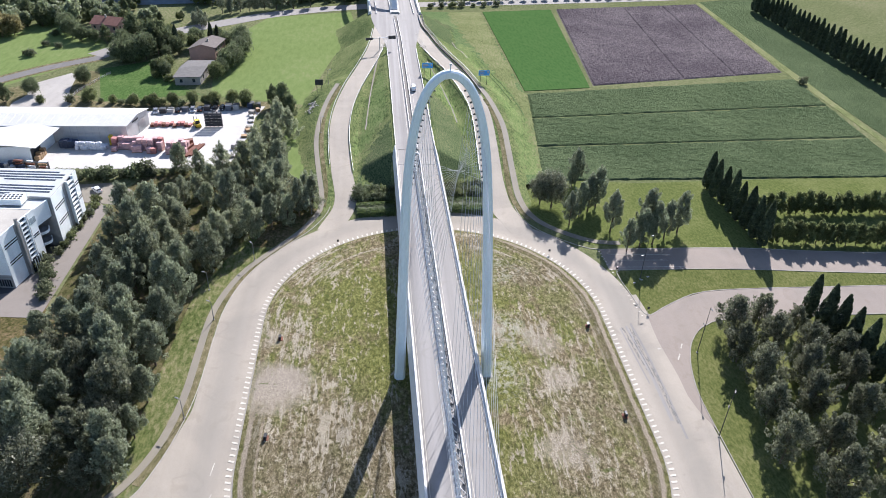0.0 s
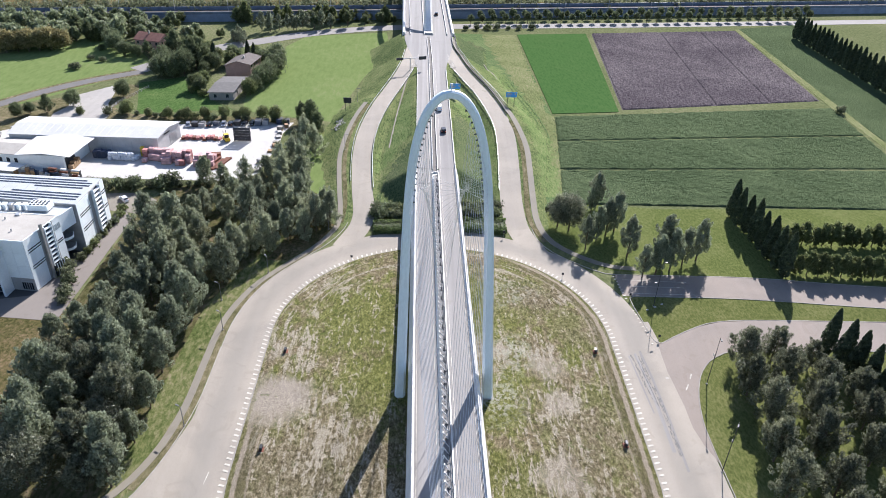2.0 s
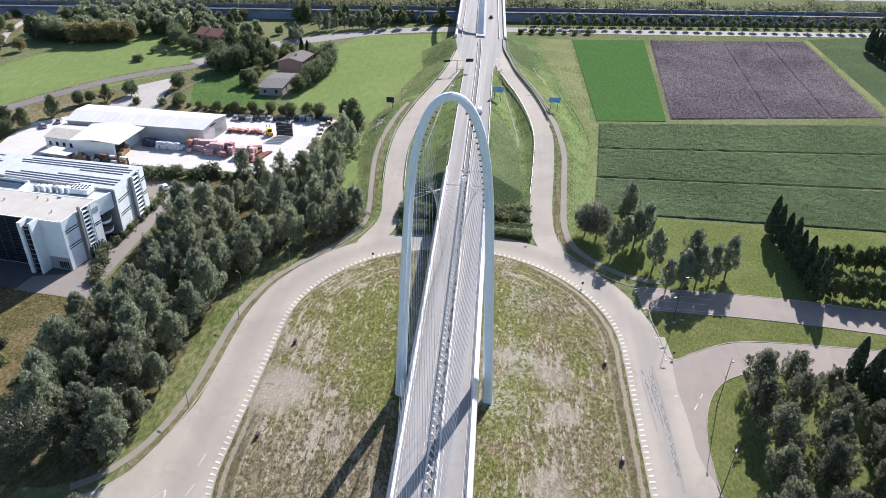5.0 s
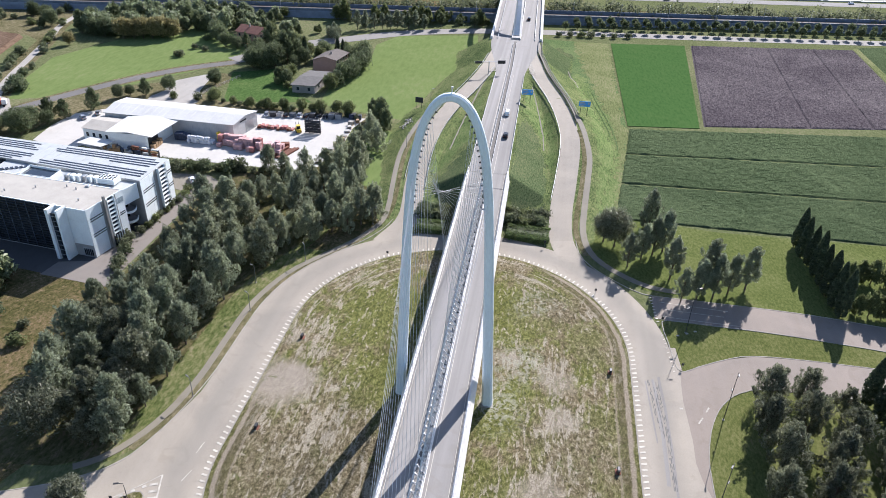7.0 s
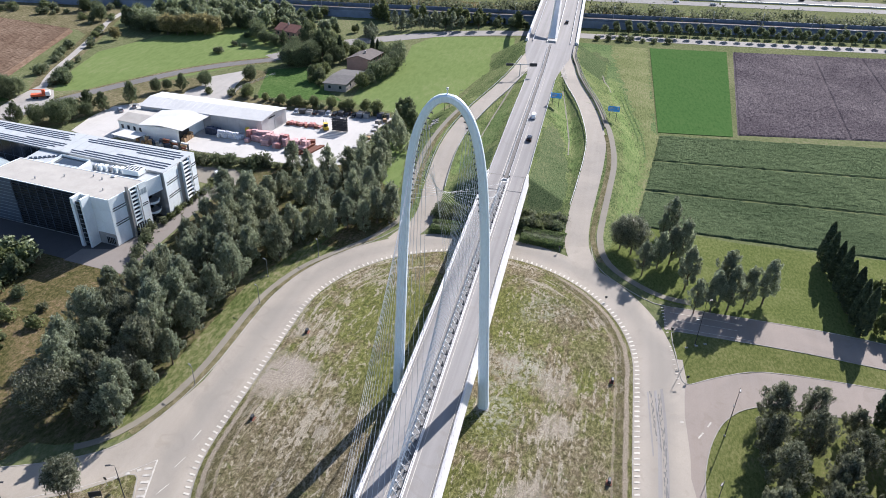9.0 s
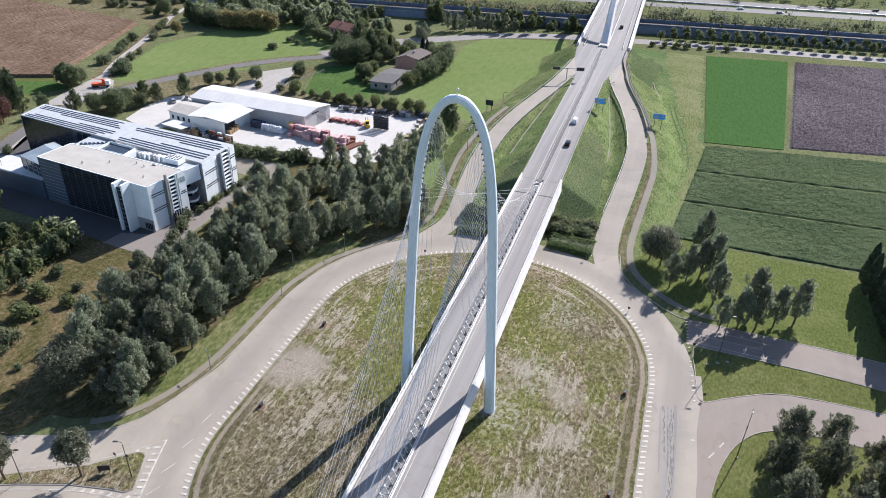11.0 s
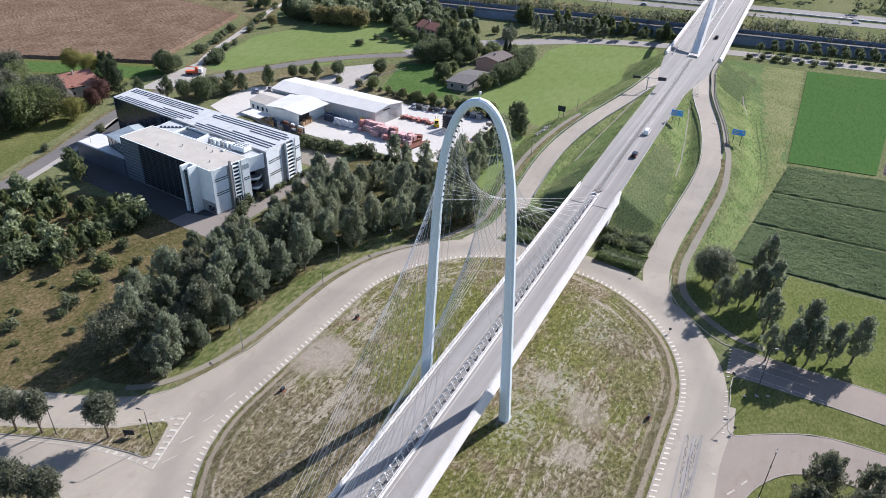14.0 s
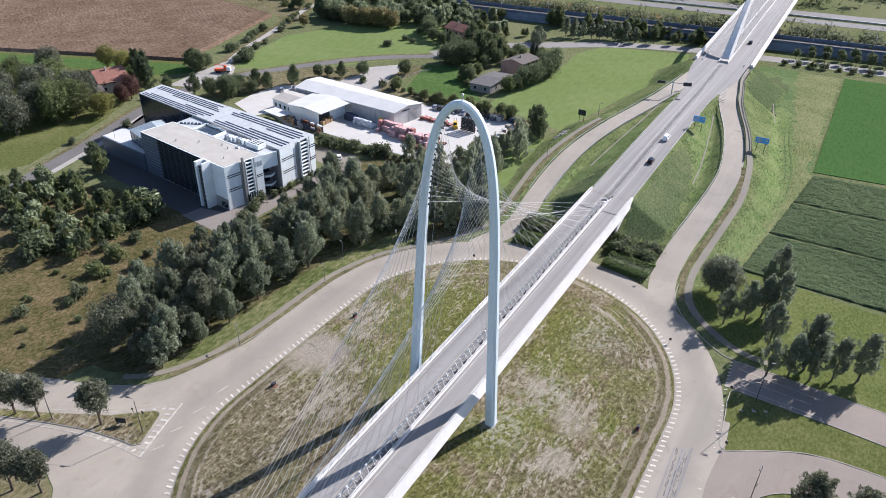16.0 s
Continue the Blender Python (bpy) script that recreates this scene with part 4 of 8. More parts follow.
for s in (-1, 1):
    bm = bmesh.new()
    f = arch_mid(s)
    box(bm, (f.x, f.y, 0.05), (2.7, 3.0, 0.9), 0, 0.1)
    part("footing", bm, M["concrete"], bridge, "concrete footing of the arch")

# deck: road slab, white wings and central girder
bm = bmesh.new()
line = [Vector((0, y, 0)) for y in np.linspace(Y0, Y1, 60)]
sweep(bm, line, [(6.2, DECK - 0.3), (6.2, DECK), (1.25, DECK + 0.06), (1.25, DECK - 0.3)], True)
part("west_carriageway", bm, M["deck_road"], bridge, "grey asphalt carriageway")
bm = bmesh.new()
sweep(bm, line, [(-1.1, DECK - 0.3), (-1.1, DECK + 0.06), (-6.2, DECK), (-6.2, DECK - 0.3)], True)
part("east_carriageway", bm, M["deck_road"], bridge, "grey asphalt carriageway")
bm = bmesh.new()
sweep(bm, line, [(6.3, DECK - 0.34), (-6.3, DECK - 0.34), (-6.3, DECK - 0.7), (-2.2, DECK - 2.3), (2.2, DECK - 2.3), (6.3, DECK - 0.7)], True)
part("box_girder", bm, M["white"], bridge, "white steel box girder under the road")
for x0, x1 in ((-6.1, -1.3), (1.15, 6.1)):
    part("expansion_joint", made((((x0 + x1) / 2, 86.0, DECK + 0.055), (x1 - x0, 0.42, 0.05))), M["dark"], bridge, "dark expansion joint across the road")


def parapet(s):
    """A sloping white edge panel with a row of oval slots, on one side of the deck."""
    holder = part("edge_panel", bmesh.new(), M["white"], bridge, "white sloping edge panel with slots")
    bm = bmesh.new()
    x_in, x_out, z_in, z_out = 6.65 * s, 7.5 * s, DECK + 1.0, DECK - 1.45
    def at(f):
        return Vector((x_in + (x_out - x_in) * f, 0, z_in + (z_out - z_in) * f))
    def strip(f0, f1, y0, y1):
        a, b = at(f0), at(f1)
        c = (a + b) / 2
        ang = math.degrees(math.atan2(a.z - b.z, b.x - a.x))
        box(bm, (c.x, (y0 + y1) / 2, c.z), ((b - a).length, y1 - y0, 0.1), 0, 0, ang)
    strip(0.0, 0.09, Y0, Y1)
    strip(0.24, 1.0, Y0, Y1)
    for y in np.arange(Y0, Y1 - 0.1, 2.0):
        strip(0.088, 0.242, y + 0.5, min(Y1, y + 2.0))
    # thin backing behind the slots
    a, b = at(0.08), at(0.25)
    c = (a + b) / 2
    box(bm, (c.x - 0.03 * s, (Y0 + Y1) / 2, c.z - 0.02), ((b - a).length, Y1 - Y0, 0.03), 0, 0, math.degrees(math.atan2(a.z - b.z, b.x - a.x)))
    # underside of the wing, back to the girder
    line_w = [Vector((0, Y0, 0)), Vector((0, Y1, 0))]
    sweep(bm, line_w, [(-7.5 * s, DECK - 1.44), (-5.2 * s, DECK - 1.6), (-5.2 * s, DECK - 1.75), (-7.4 * s, DECK - 1.6)], True)
    bm.to_mesh(holder.data)
    bm.free()
    part("kerb_beam", made(((6.34 * s, (Y0 + Y1) / 2, DECK + 0.1), (0.34, Y1 - Y0, 0.26)), ((6.6 * s, (Y0 + Y1) / 2, DECK + 0.45), (0.08, Y1 - Y0, 1.0))), M["white"], bridge, "white steel kerb beam at the road's edge")
    bm = bmesh.new()
    rod(bm, (6.5 * s, Y0, DECK + 1.3), (6.5 * s, Y1, DECK + 1.3), 0.055)
    for y in np.arange(Y0 + 0.35, Y1, 2.0):
        rod(bm, (6.5 * s, y, DECK + 0.2), (6.5 * s, y, DECK + 1.3), 0.045, n=5)
    part("handrail", bm, M["white"], bridge, "white handrail on thin posts")


parapet(-1)
parapet(1)
# rounded, tapering ends of the edge panels and the fins that carry them down to the abutment
for s in (-1, 1):
    bm = bmesh.new()
    sec = [[(6.5, 1.0), (6.68, 1.0), (7.54, -1.45), (6.5, -1.6), (6.4, -0.9)], [(6.5, 0.95), (6.68, 0.95), (7.2, -0.7), (6.5, -1.0), (6.4, -0.8)], [(6.5, 0.65), (6.65, 0.65), (6.9, 0.0), (6.5, -0.5), (6.4, -0.5)]]
    rings = [[bm.verts.new((x * s, y, DECK + z)) for x, z in sc] for y, sc in zip((Y1 - 0.02, Y1 + 1.2, Y1 + 2.0), sec)]
    for a, b in zip(rings, rings[1:]):
        for i in range(5):
            bm.faces.new((a[i], a[(i + 1) % 5], b[(i + 1) % 5], b[i]))
    bm.faces.new(rings[0])
    bm.faces.new(rings[-1])
    bmesh.ops.recalc_face_normals(bm, faces=bm.faces)
    part("panel_end", bm, M["white"], bridge)
    bm = bmesh.new()
    ring_a = [(6.9 * s, y, z) for y, z in ((96.5, DECK - 1.3), (86.0, DECK - 1.5), (85.0, 2.8), (86.2, 2.8))]
    va = [bm.verts.new(p) for p in ring_a]
    vb = [bm.verts.new((p[0] - 0.5 * s, p[1], p[2])) for p in ring_a]
    bm.faces.new(va)
    bm.faces.new(vb[::-1])
    for i in range(4):
        bm.faces.new((va[i], va[(i + 1) % 4], vb[(i + 1) % 4], vb[i]))
    bmesh.ops.recalc_face_normals(bm, faces=bm.faces)
    part("wing_wall", bm, M["white"], bridge, "pale pointed wing wall of the abutment")
bm = made(((0, 88.2, DECK - 4.4), (12.6, 1.0, 7.0)))
part("abutment", bm, M["concrete"], bridge, "concrete abutment")
for x in (-3.6, 3.6):
    bm = rod(bmesh.new(), (x, -84, 0), (x, -84, DECK - 1.2), 0.8, 0.6, 12)
    part("pier", bm, M["concrete"], bridge)

# median: a white zigzag of cable anchors on its western side, a white double rail on its eastern side
MED = 92.0
bm = made(((-0.1, (Y0 + MED) / 2, DECK - 0.06), (2.2, MED - Y0, 0.3)))
part("median_floor", bm, M["pale_floor"], bridge, "recessed grey floor of the median")
bm = made(((-1.14, (Y0 + MED) / 2, DECK + 0.16), (0.2, MED - Y0, 0.36), 0, 0.03))
part("median_beam", bm, M["white"], bridge, "white steel edge beam of the median")
bm = made(((0.98, (Y0 + MED) / 2, DECK + 0.14), (0.28, MED - Y0, 0.3), 0, 0.03))
part("median_beam", bm, M["white"], bridge, "white steel edge beam of the median")
bm = bmesh.new()
for x, z in ((0.86, 0.95), (1.06, 0.72)):
    box(bm, (x, (Y0 + MED) / 2, DECK + z), (0.1, MED - Y0, 0.14))
for y in np.arange(Y0 + 1, MED, 2.0):
    box(bm, (0.97, y, DECK + 0.5), (0.12, 0.1, 0.8))
part("guard_rail", bm, M["white"], bridge, "white double guard rail")
anchor = bmesh.new()
box(anchor, (-0.72, 0, 1.18), (0.3, 0.5, 0.22), 0, 0.05)
anchor_head = part("cable_anchor", anchor, M["white"], bridge, "white steel cable anchor on slanted legs")
bars = []
for kind, a, b, w in (("leg", (-1.1, -0.72, 0.1), (-0.74, -0.1, 1.16), 0.11), ("leg", (-1.1, 0.72, 0.1), (-0.74, 0.1, 1.16), 0.11),
                      ("brace", (-0.7, 0.0, 1.1), (0.35, -0.55, 0.05), 0.085), ("tie", (-0.7, 0.0, 1.1), (-0.2, 0.7, 0.0), 0.06)):
    bars.append(part(kind, rod(bmesh.new(), a, b, w, w * 0.9, 6), M["white"], anchor_head))
for i in range(84):
    y = -69 + i * 1.9
    if i == 0:
        ob = anchor_head
    else:
        ob = new("cable_anchor", anchor_head.data)
        ob.parent = bridge
        for b in bars:
            q = new(b.name.split(".")[0], b.data)
            q.parent = ob
    ob.matrix_basis = pose(0, y, DECK + 0.12)
for i in range(42):
    dy = -68 + i * 3.8
    sock = bmesh.new()
    rod(sock, (0.05, -0.35, 0.12), (0.0, 0.35, 0.62), 0.17, 0.11, 7)
    box(sock, (0.05, -0.45, 0.08), (0.6, 0.3, 0.26), 0, 0.05)
    ob = part("cable_socket", sock, M["dark"], bridge, "dark cable socket in the median")
    ob.matrix_basis = pose(0.1 + 0.12 * (i % 3), dy, DECK + 0.1, 0, 0, 180 if dy < 0 else 0)
bm = bmesh.new()
arc = [Vector((-0.1 + 1.12 * math.cos(a), MED + 1.12 * math.sin(a), DECK)) for a in np.linspace(0, math.pi, 15)]
sweep(bm, arc, [(0.16, -0.1), (0.16, 0.75), (-0.16, 0.75), (-0.16, -0.1)], True)
part("median_end", bm, M["white"], bridge, "rounded white end of the median")

# cables from both limbs: the lowest reach furthest along the deck
N_C = 17
k = 0
for s in (-1, 1):
    for i in range(N_C):
        z = 47.6 + 17.8 * (i / (N_C - 1)) ** 0.95
        a = arch_mid(s * ((1 - z / 68.0) ** (1 / 2.2)))
        for way in (-1, 1):
            far = 14 + 74 * (1 - i / (N_C - 1))
            y = way * far
            b = Vector((-0.72 if s < 0 else 0.1, y, DECK + 1.2))
            bm = rod(bmesh.new(), a, b, 0.029, 0.029, 5)
            part("cable", bm, M["cable"], bridge, "pale grey steel stay cable")
        bm = bmesh.new()
        inward = Vector((-s, 0, -0.35))
        rod(bm, a + inward * 0.6, a + inward * 1.15, 0.2, 0.13, 7)
        part("cable_socket", bm, M["dark"], bridge, "dark cable socket on the arch")

# ---- the motorway bridge beyond ----
far_bridge = thing("motorway_bridge", (0, 0, 0), "white steel bridge with a tall central arch over the motorway", "bridge")
B0, B1 = 258, 500
line = [Vector((mid(y), y, main_z(y))) for y in range(B0, B1, 6)]
bm = sweep(bmesh.new(), line, [(12.0, -0.3), (12.0, 0.05), (-12.0, 0.05), (-12.0, -0.3)], True)
part("deck", bm, M["deck_road"], far_bridge, "pale asphalt deck")
bm = sweep(bmesh.new(), line, [(13.4, -0.5), (-13.4, -0.5), (-9, -2.6), (9, -2.6)], True)
part("girder", bm, M["white"], far_bridge)
for s in (-1, 1):
    bm = sweep(bmesh.new(), line, [(s * 12.1, 0.0), (s * 12.5, 1.5), (s * 13.3, 1.4), (s * 13.9, -0.6), (s * 13.4, -0.6)], True)
    part("edge_panel", bm, M["white"], far_bridge, "white curved edge panel")
    bm = sweep(bmesh.new(), line, [(s * 2.0, 0.0), (s * 2.0, 0.9), (s * 2.3, 0.9), (s * 2.3, 0.0)], True)
    part("median_beam", bm, M["white"], far_bridge)
    bm = sweep(bmesh.new(), line, [(s * 9.6, 0.0), (s * 9.6, 0.8), (s * 9.8, 0.8), (s * 9.8, 0.0)], True)
    part("guard_rail", bm, M["steel"], far_bridge)
bm = bmesh.new()
rings = []
for i in range(41):
    u = i / 40
    y = 264 + 222 * u
    z = main_z(y) + 40 * (1 - (2 * u - 1) ** 2)
    w = 2.6 - 1.5 * (1 - abs(2 * u - 1)) ** 0.5
    rings.append([bm.verts.new((mid(y) + a * w, y - b * 0.8, z + b)) for a, b in ((-1, -0.6), (1, -0.6), (0.55, 1.1), (-0.55, 1.1))])
for a, b in zip(rings, rings[1:]):
    for i in range(4):
        bm.faces.new((a[i], a[(i + 1) % 4], b[(i + 1) % 4], b[i]))
bm.faces.new(rings[0])
bmesh.ops.recalc_face_normals(bm, faces=bm.faces)
part("arch", bm, M["white"], far_bridge, "white steel arch along the middle of the deck")
for i in range(16):
    u = 0.1 + 0.05 * i
    y = 264 + 222 * u
    z = main_z(y) + 40 * (1 - (2 * u - 1) ** 2)
    bm = rod(bmesh.new(), (mid(y), y, z), (mid(y), y, main_z(y)), 0.09, 0.09, 5)
    part("hanger", bm, M["white"], far_bridge)
bm = made(((mid(262), 261.5, main_z(262) + 0.4), (4.0, 5.0, 1.0), 0, 0.1))
part("arch_base", bm, M["concrete"], far_bridge, "pale concrete base of the arch")
for y in (286, 304, 394, 452):
    for x in (-7, 7):
        bm = rod(bmesh.new(), (mid(y) + x, y, 0), (mid(y) + x, y, main_z(y) - 2), 1.0, 0.8, 12)
        part("pier", bm, M["concrete"], far_bridge)

# ---- plants ----
def cards(name, pts, normals, sizes, material, parent, lean=None, slim_by=0.62):
    """Many small pointed leaf clumps, one four-cornered blade each."""
    rs = np.random.RandomState(len(pts))
    n = len(pts)
    spin = rs.normal(size=(n, 3))
    a = np.cross(normals, spin) if lean is None else lean - normals * (lean * normals).sum(1)[:, None]
    a /= np.linalg.norm(a, axis=1)[:, None] + 1e-9
    b = np.cross(normals, a)
    b /= np.linalg.norm(b, axis=1)[:, None] + 1e-9
    s = sizes[:, None]
    bend = normals * s * 0.18
    v = np.stack([pts - a * s, pts - b * s * slim_by + bend, pts + a * s, pts + b * s * slim_by + bend], 1).reshape(-1, 3)
    me = bpy.data.meshes.new(name)
    me.from_pydata(v.tolist(), [], np.arange(4 * n).reshape(-1, 4).tolist())
    me.materials.append(material)
    ob = new(name, me)
    ob.parent = parent
    return ob


def lobes_to_leaves(rs, lobes, count, size):
    """Leaves over the outside of a heap of round clumps."""
    w = np.array([l[3] * l[3] for l in lobes])
    pick = rs.choice(len(lobes), count, p=w / w.sum())
    c = np.array([l[:3] for l in lobes])[pick]
    r = np.array([l[3] for l in lobes])[pick]
    d = rs.normal(size=(count, 3))
    d /= np.linalg.norm(d, axis=1)[:, None]
    d[:, 2] = np.where(d[:, 2] < -0.5, -d[:, 2], d[:, 2])
    depth = 0.3 + 1.2 * rs.rand(count) ** 1.1
    pts = c + d * (r * depth)[:, None] * np.array([1, 1, 1.35])
    nr = d + np.array([0, 0, 0.25]) + rs.normal(size=(count, 3)) * 0.6
    nr /= np.linalg.norm(nr, axis=1)[:, None]
    aim = d + np.array([0, 0, 0.9]) + rs.normal(size=(count, 3)) * 0.45
    return pts, nr, size * (0.6 + 0.8 * rs.rand(count)), aim


def plumes_to_leaves(rs, lobes, count, size):
    """Leaves on upright, outward-leaning sprays, so that the outline is ragged."""
    lob = np.array(lobes)
    w = lob[:, 3] ** 1.6
    pick = rs.choice(len(lob), count, p=w / w.sum())
    c, r = lob[pick, :3], lob[pick, 3:4]
    axis = np.concatenate([lob[:, :2] * 0.16, np.full((len(lob), 1), 1.0)], 1) + rs.normal(size=(len(lob), 3)) * 0.28
    axis /= np.linalg.norm(axis, axis=1)[:, None]
    ax = axis[pick]
    u = rs.rand(count, 1) * 1.6 - 0.6
    d = rs.normal(size=(count, 3))
    d -= ax * (d * ax).sum(1)[:, None]
    d /= np.linalg.norm(d, axis=1)[:, None]
    rad = r * (1.05 - 0.75 * np.abs(u - 0.05)) * (0.35 + 0.75 * rs.rand(count, 1) ** 0.7)
    pts = c + ax * u * r * 1.9 + d * rad
    nr = d + ax * 0.35 + rs.normal(size=(count, 3)) * 0.45
    nr /= np.linalg.norm(nr, axis=1)[:, None]
    aim = ax + 0.5 * d + rs.normal(size=(count, 3)) * 0.4
    return pts, nr, size * (0.6 + 0.8 * rs.rand(count)), aim


def trunk_mesh(rs, h, r, limbs, spread):
    bm = bmesh.new()
    top = Vector((rs.normal() * 0.2, rs.normal() * 0.2, h * 0.62))
    half = Vector((rs.normal() * 0.1, rs.normal() * 0.1, h * 0.3))
    rod(bm, (0, 0, -0.25), half, r, r * 0.75, 8)
    rod(bm, half, top, r * 0.75, r * 0.35, 7)
    for i in range(limbs):
        a = i * 2.4 + rs.rand()
        z = h * (0.2 + 0.4 * rs.rand())
        s = half * (z / half.z) if z < half.z else half.lerp(top, (z - half.z) / (top.z - half.z))
        e = s + Vector((math.cos(a) * spread, math.sin(a) * spread, h * 0.2 + rs.rand()))
        rod(bm, s, e, r * 0.36, r * 0.12, 5)
    return bm


def broad_tree(seed, h, wide, leaves, size, leaf_mat, low=0.22, label="", upright=1.0):
    rs = np.random.RandomState(seed)
    ob = thing("tree", (0, 0, -500), label, "tree")
    part("trunk", trunk_mesh(rs, h, 0.024 * h * 0.7 + 0.05, 6, wide * 0.5), M["bark"], ob)
    lobes = []
    n = 78
    p1, p2, p3 = rs.rand(3) * 6.28
    for i in range(n):
        t = ((i + 0.5) / n) ** 0.9
        z = h * (low + (0.97 - low) * t)
        env = wide * min(1.0, 0.62 + 1.5 * t) * (1.0 if t < 0.3 else 1 - 0.8 * ((t - 0.3) / 0.7) ** 1.9)
        a = i * 2.39996 + rs.rand() * 1.1
        env *= 1 + 0.24 * math.sin(2 * a + p1 + 4 * t) + 0.18 * math.sin(3 * a + p2 - 7 * t) + 0.08 * math.sin(7 * t + p3)
        rr = env * (0.2 + 0.68 * rs.rand() ** 0.6)
        lobes.append((math.cos(a) * rr, math.sin(a) * rr, z + rs.normal() * 0.45, wide * (0.13 + 0.12 * rs.rand())))
    for i in range(4):
        lobes.append((rs.normal() * 0.16 * wide, rs.normal() * 0.16 * wide, h * (0.88 + 0.14 * rs.rand()), wide * 0.11))
    pts, nr, sz, aim = plumes_to_leaves(rs, lobes, leaves, size)
    cards("crown", pts, nr, sz * 1.4, leaf_mat, ob, aim, 0.36)
    return ob


def round_tree(seed, h, wide, leaves, size, leaf_mat, label, bare=0.0):
    """A full round crown of many clumps; bare is the share of the height left to the trunk."""
    rs = np.random.RandomState(seed)
    ob = thing("tree", (0, 0, -500), label, "tree")
    part("trunk", trunk_mesh(rs, h * 0.7, 0.02 * h + 0.05, 5, wide * 0.4), M["bark"], ob)
    lobes = []
    for i in range(60):
        t = (i + 0.5) / 60
        up = 1 - 2 * t
        a = i * 2.39996 + rs.rand() * 0.6
        k = 0.55 + 0.32 * rs.rand()
        ring_k = math.sqrt(max(0.0, 1 - up * up)) * k * (1 + 0.12 * math.sin(3 * a + seed))
        lobes.append((math.cos(a) * wide * ring_k, math.sin(a) * wide * ring_k, h * (bare + (1 - bare) * (0.54 + 0.46 * up * k)), wide * (0.2 + 0.12 * rs.rand())))
    pts, nr, sz, aim = lobes_to_leaves(rs, lobes, leaves, size)
    keep = pts[:, 2] > 0.25 + 0.8 * bare * h
    cards("crown", pts[keep], nr[keep], sz[keep] * 1.15, leaf_mat, ob, aim[keep], 0.45)
    return ob


def column_tree(seed, h, wide, leaves, size, leaf_mat, label):
    rs = np.random.RandomState(seed)
    ob = thing("columnar_tree", (0, 0, -500), label, "tree")
    part("trunk", rod(bmesh.new(), (0, 0, -0.25), (0, 0, h * 0.5), 0.22, 0.1, 7), M["bark"], ob)
    t = rs.rand(leaves) ** 0.85
    a = rs.rand(leaves) * 2 * math.pi
    env = wide * np.sin(np.pi * np.clip(0.13 + 0.87 * t ** 0.7, 0, 1)) ** 0.7 * (1 + 0.22 * np.sin(3 * a + 9 * t) * np.cos(a * 2 + t * 17))
    rr = env * (0.55 + 0.5 * rs.rand(leaves) ** 0.5)
    pts = np.stack([np.cos(a) * rr, np.sin(a) * rr, 0.7 + t * (h - 0.7)], 1)
    nr = np.stack([np.cos(a), np.sin(a), 0.35 + 0 * a], 1) + rs.normal(size=(leaves, 3)) * 0.4
    nr /= np.linalg.norm(nr, axis=1)[:, None]
    cards("crown", pts, nr, size * (0.6 + 0.8 * rs.rand(leaves)), leaf_mat, ob)
    return ob


def bush(seed, r, leaves, size, leaf_mat, label, flat=0.75):
    rs = np.random.RandomState(seed)
    ob = thing("bush", (0, 0, -500), label, "bush")
    bm = bmesh.new()
    for i in range(5):
        a = i * 1.26
        rod(bm, (0, 0, -0.1), (math.cos(a) * r * 0.5, math.sin(a) * r * 0.5, r * flat), 0.07, 0.03, 5)
    part("stem", bm, M["bark"], ob)
    lobes = [(rs.normal() * r * 0.42, rs.normal() * r * 0.42, r * flat * (0.45 + 0.6 * rs.rand()), r * (0.35 + 0.25 * rs.rand())) for _ in range(8)]
    pts, nr, sz, aim = lobes_to_leaves(rs, lobes, leaves, size)
    cards("foliage", pts, nr, sz, leaf_mat, ob, aim, 0.5)
    return ob


def plant(proto, places, seed, group="", lo=0.85, hi=1.15):
    """Copies of some plants at places (x, y) or (x, y, scale)."""
    r = random.Random(seed)
    for p in places:
        o = r.choice(proto)
        k = r.uniform(lo, hi) * (p[2] if len(p) > 2 else 1)
        m = copy_thing(o, pose(p[0], p[1], bank(p[0], p[1]), 0, 0, r.uniform(0, 360)))
        m.scale = (k * r.uniform(0.92, 1.08), k * r.uniform(0.92, 1.08), k)
        if group:
            m["group"] = group


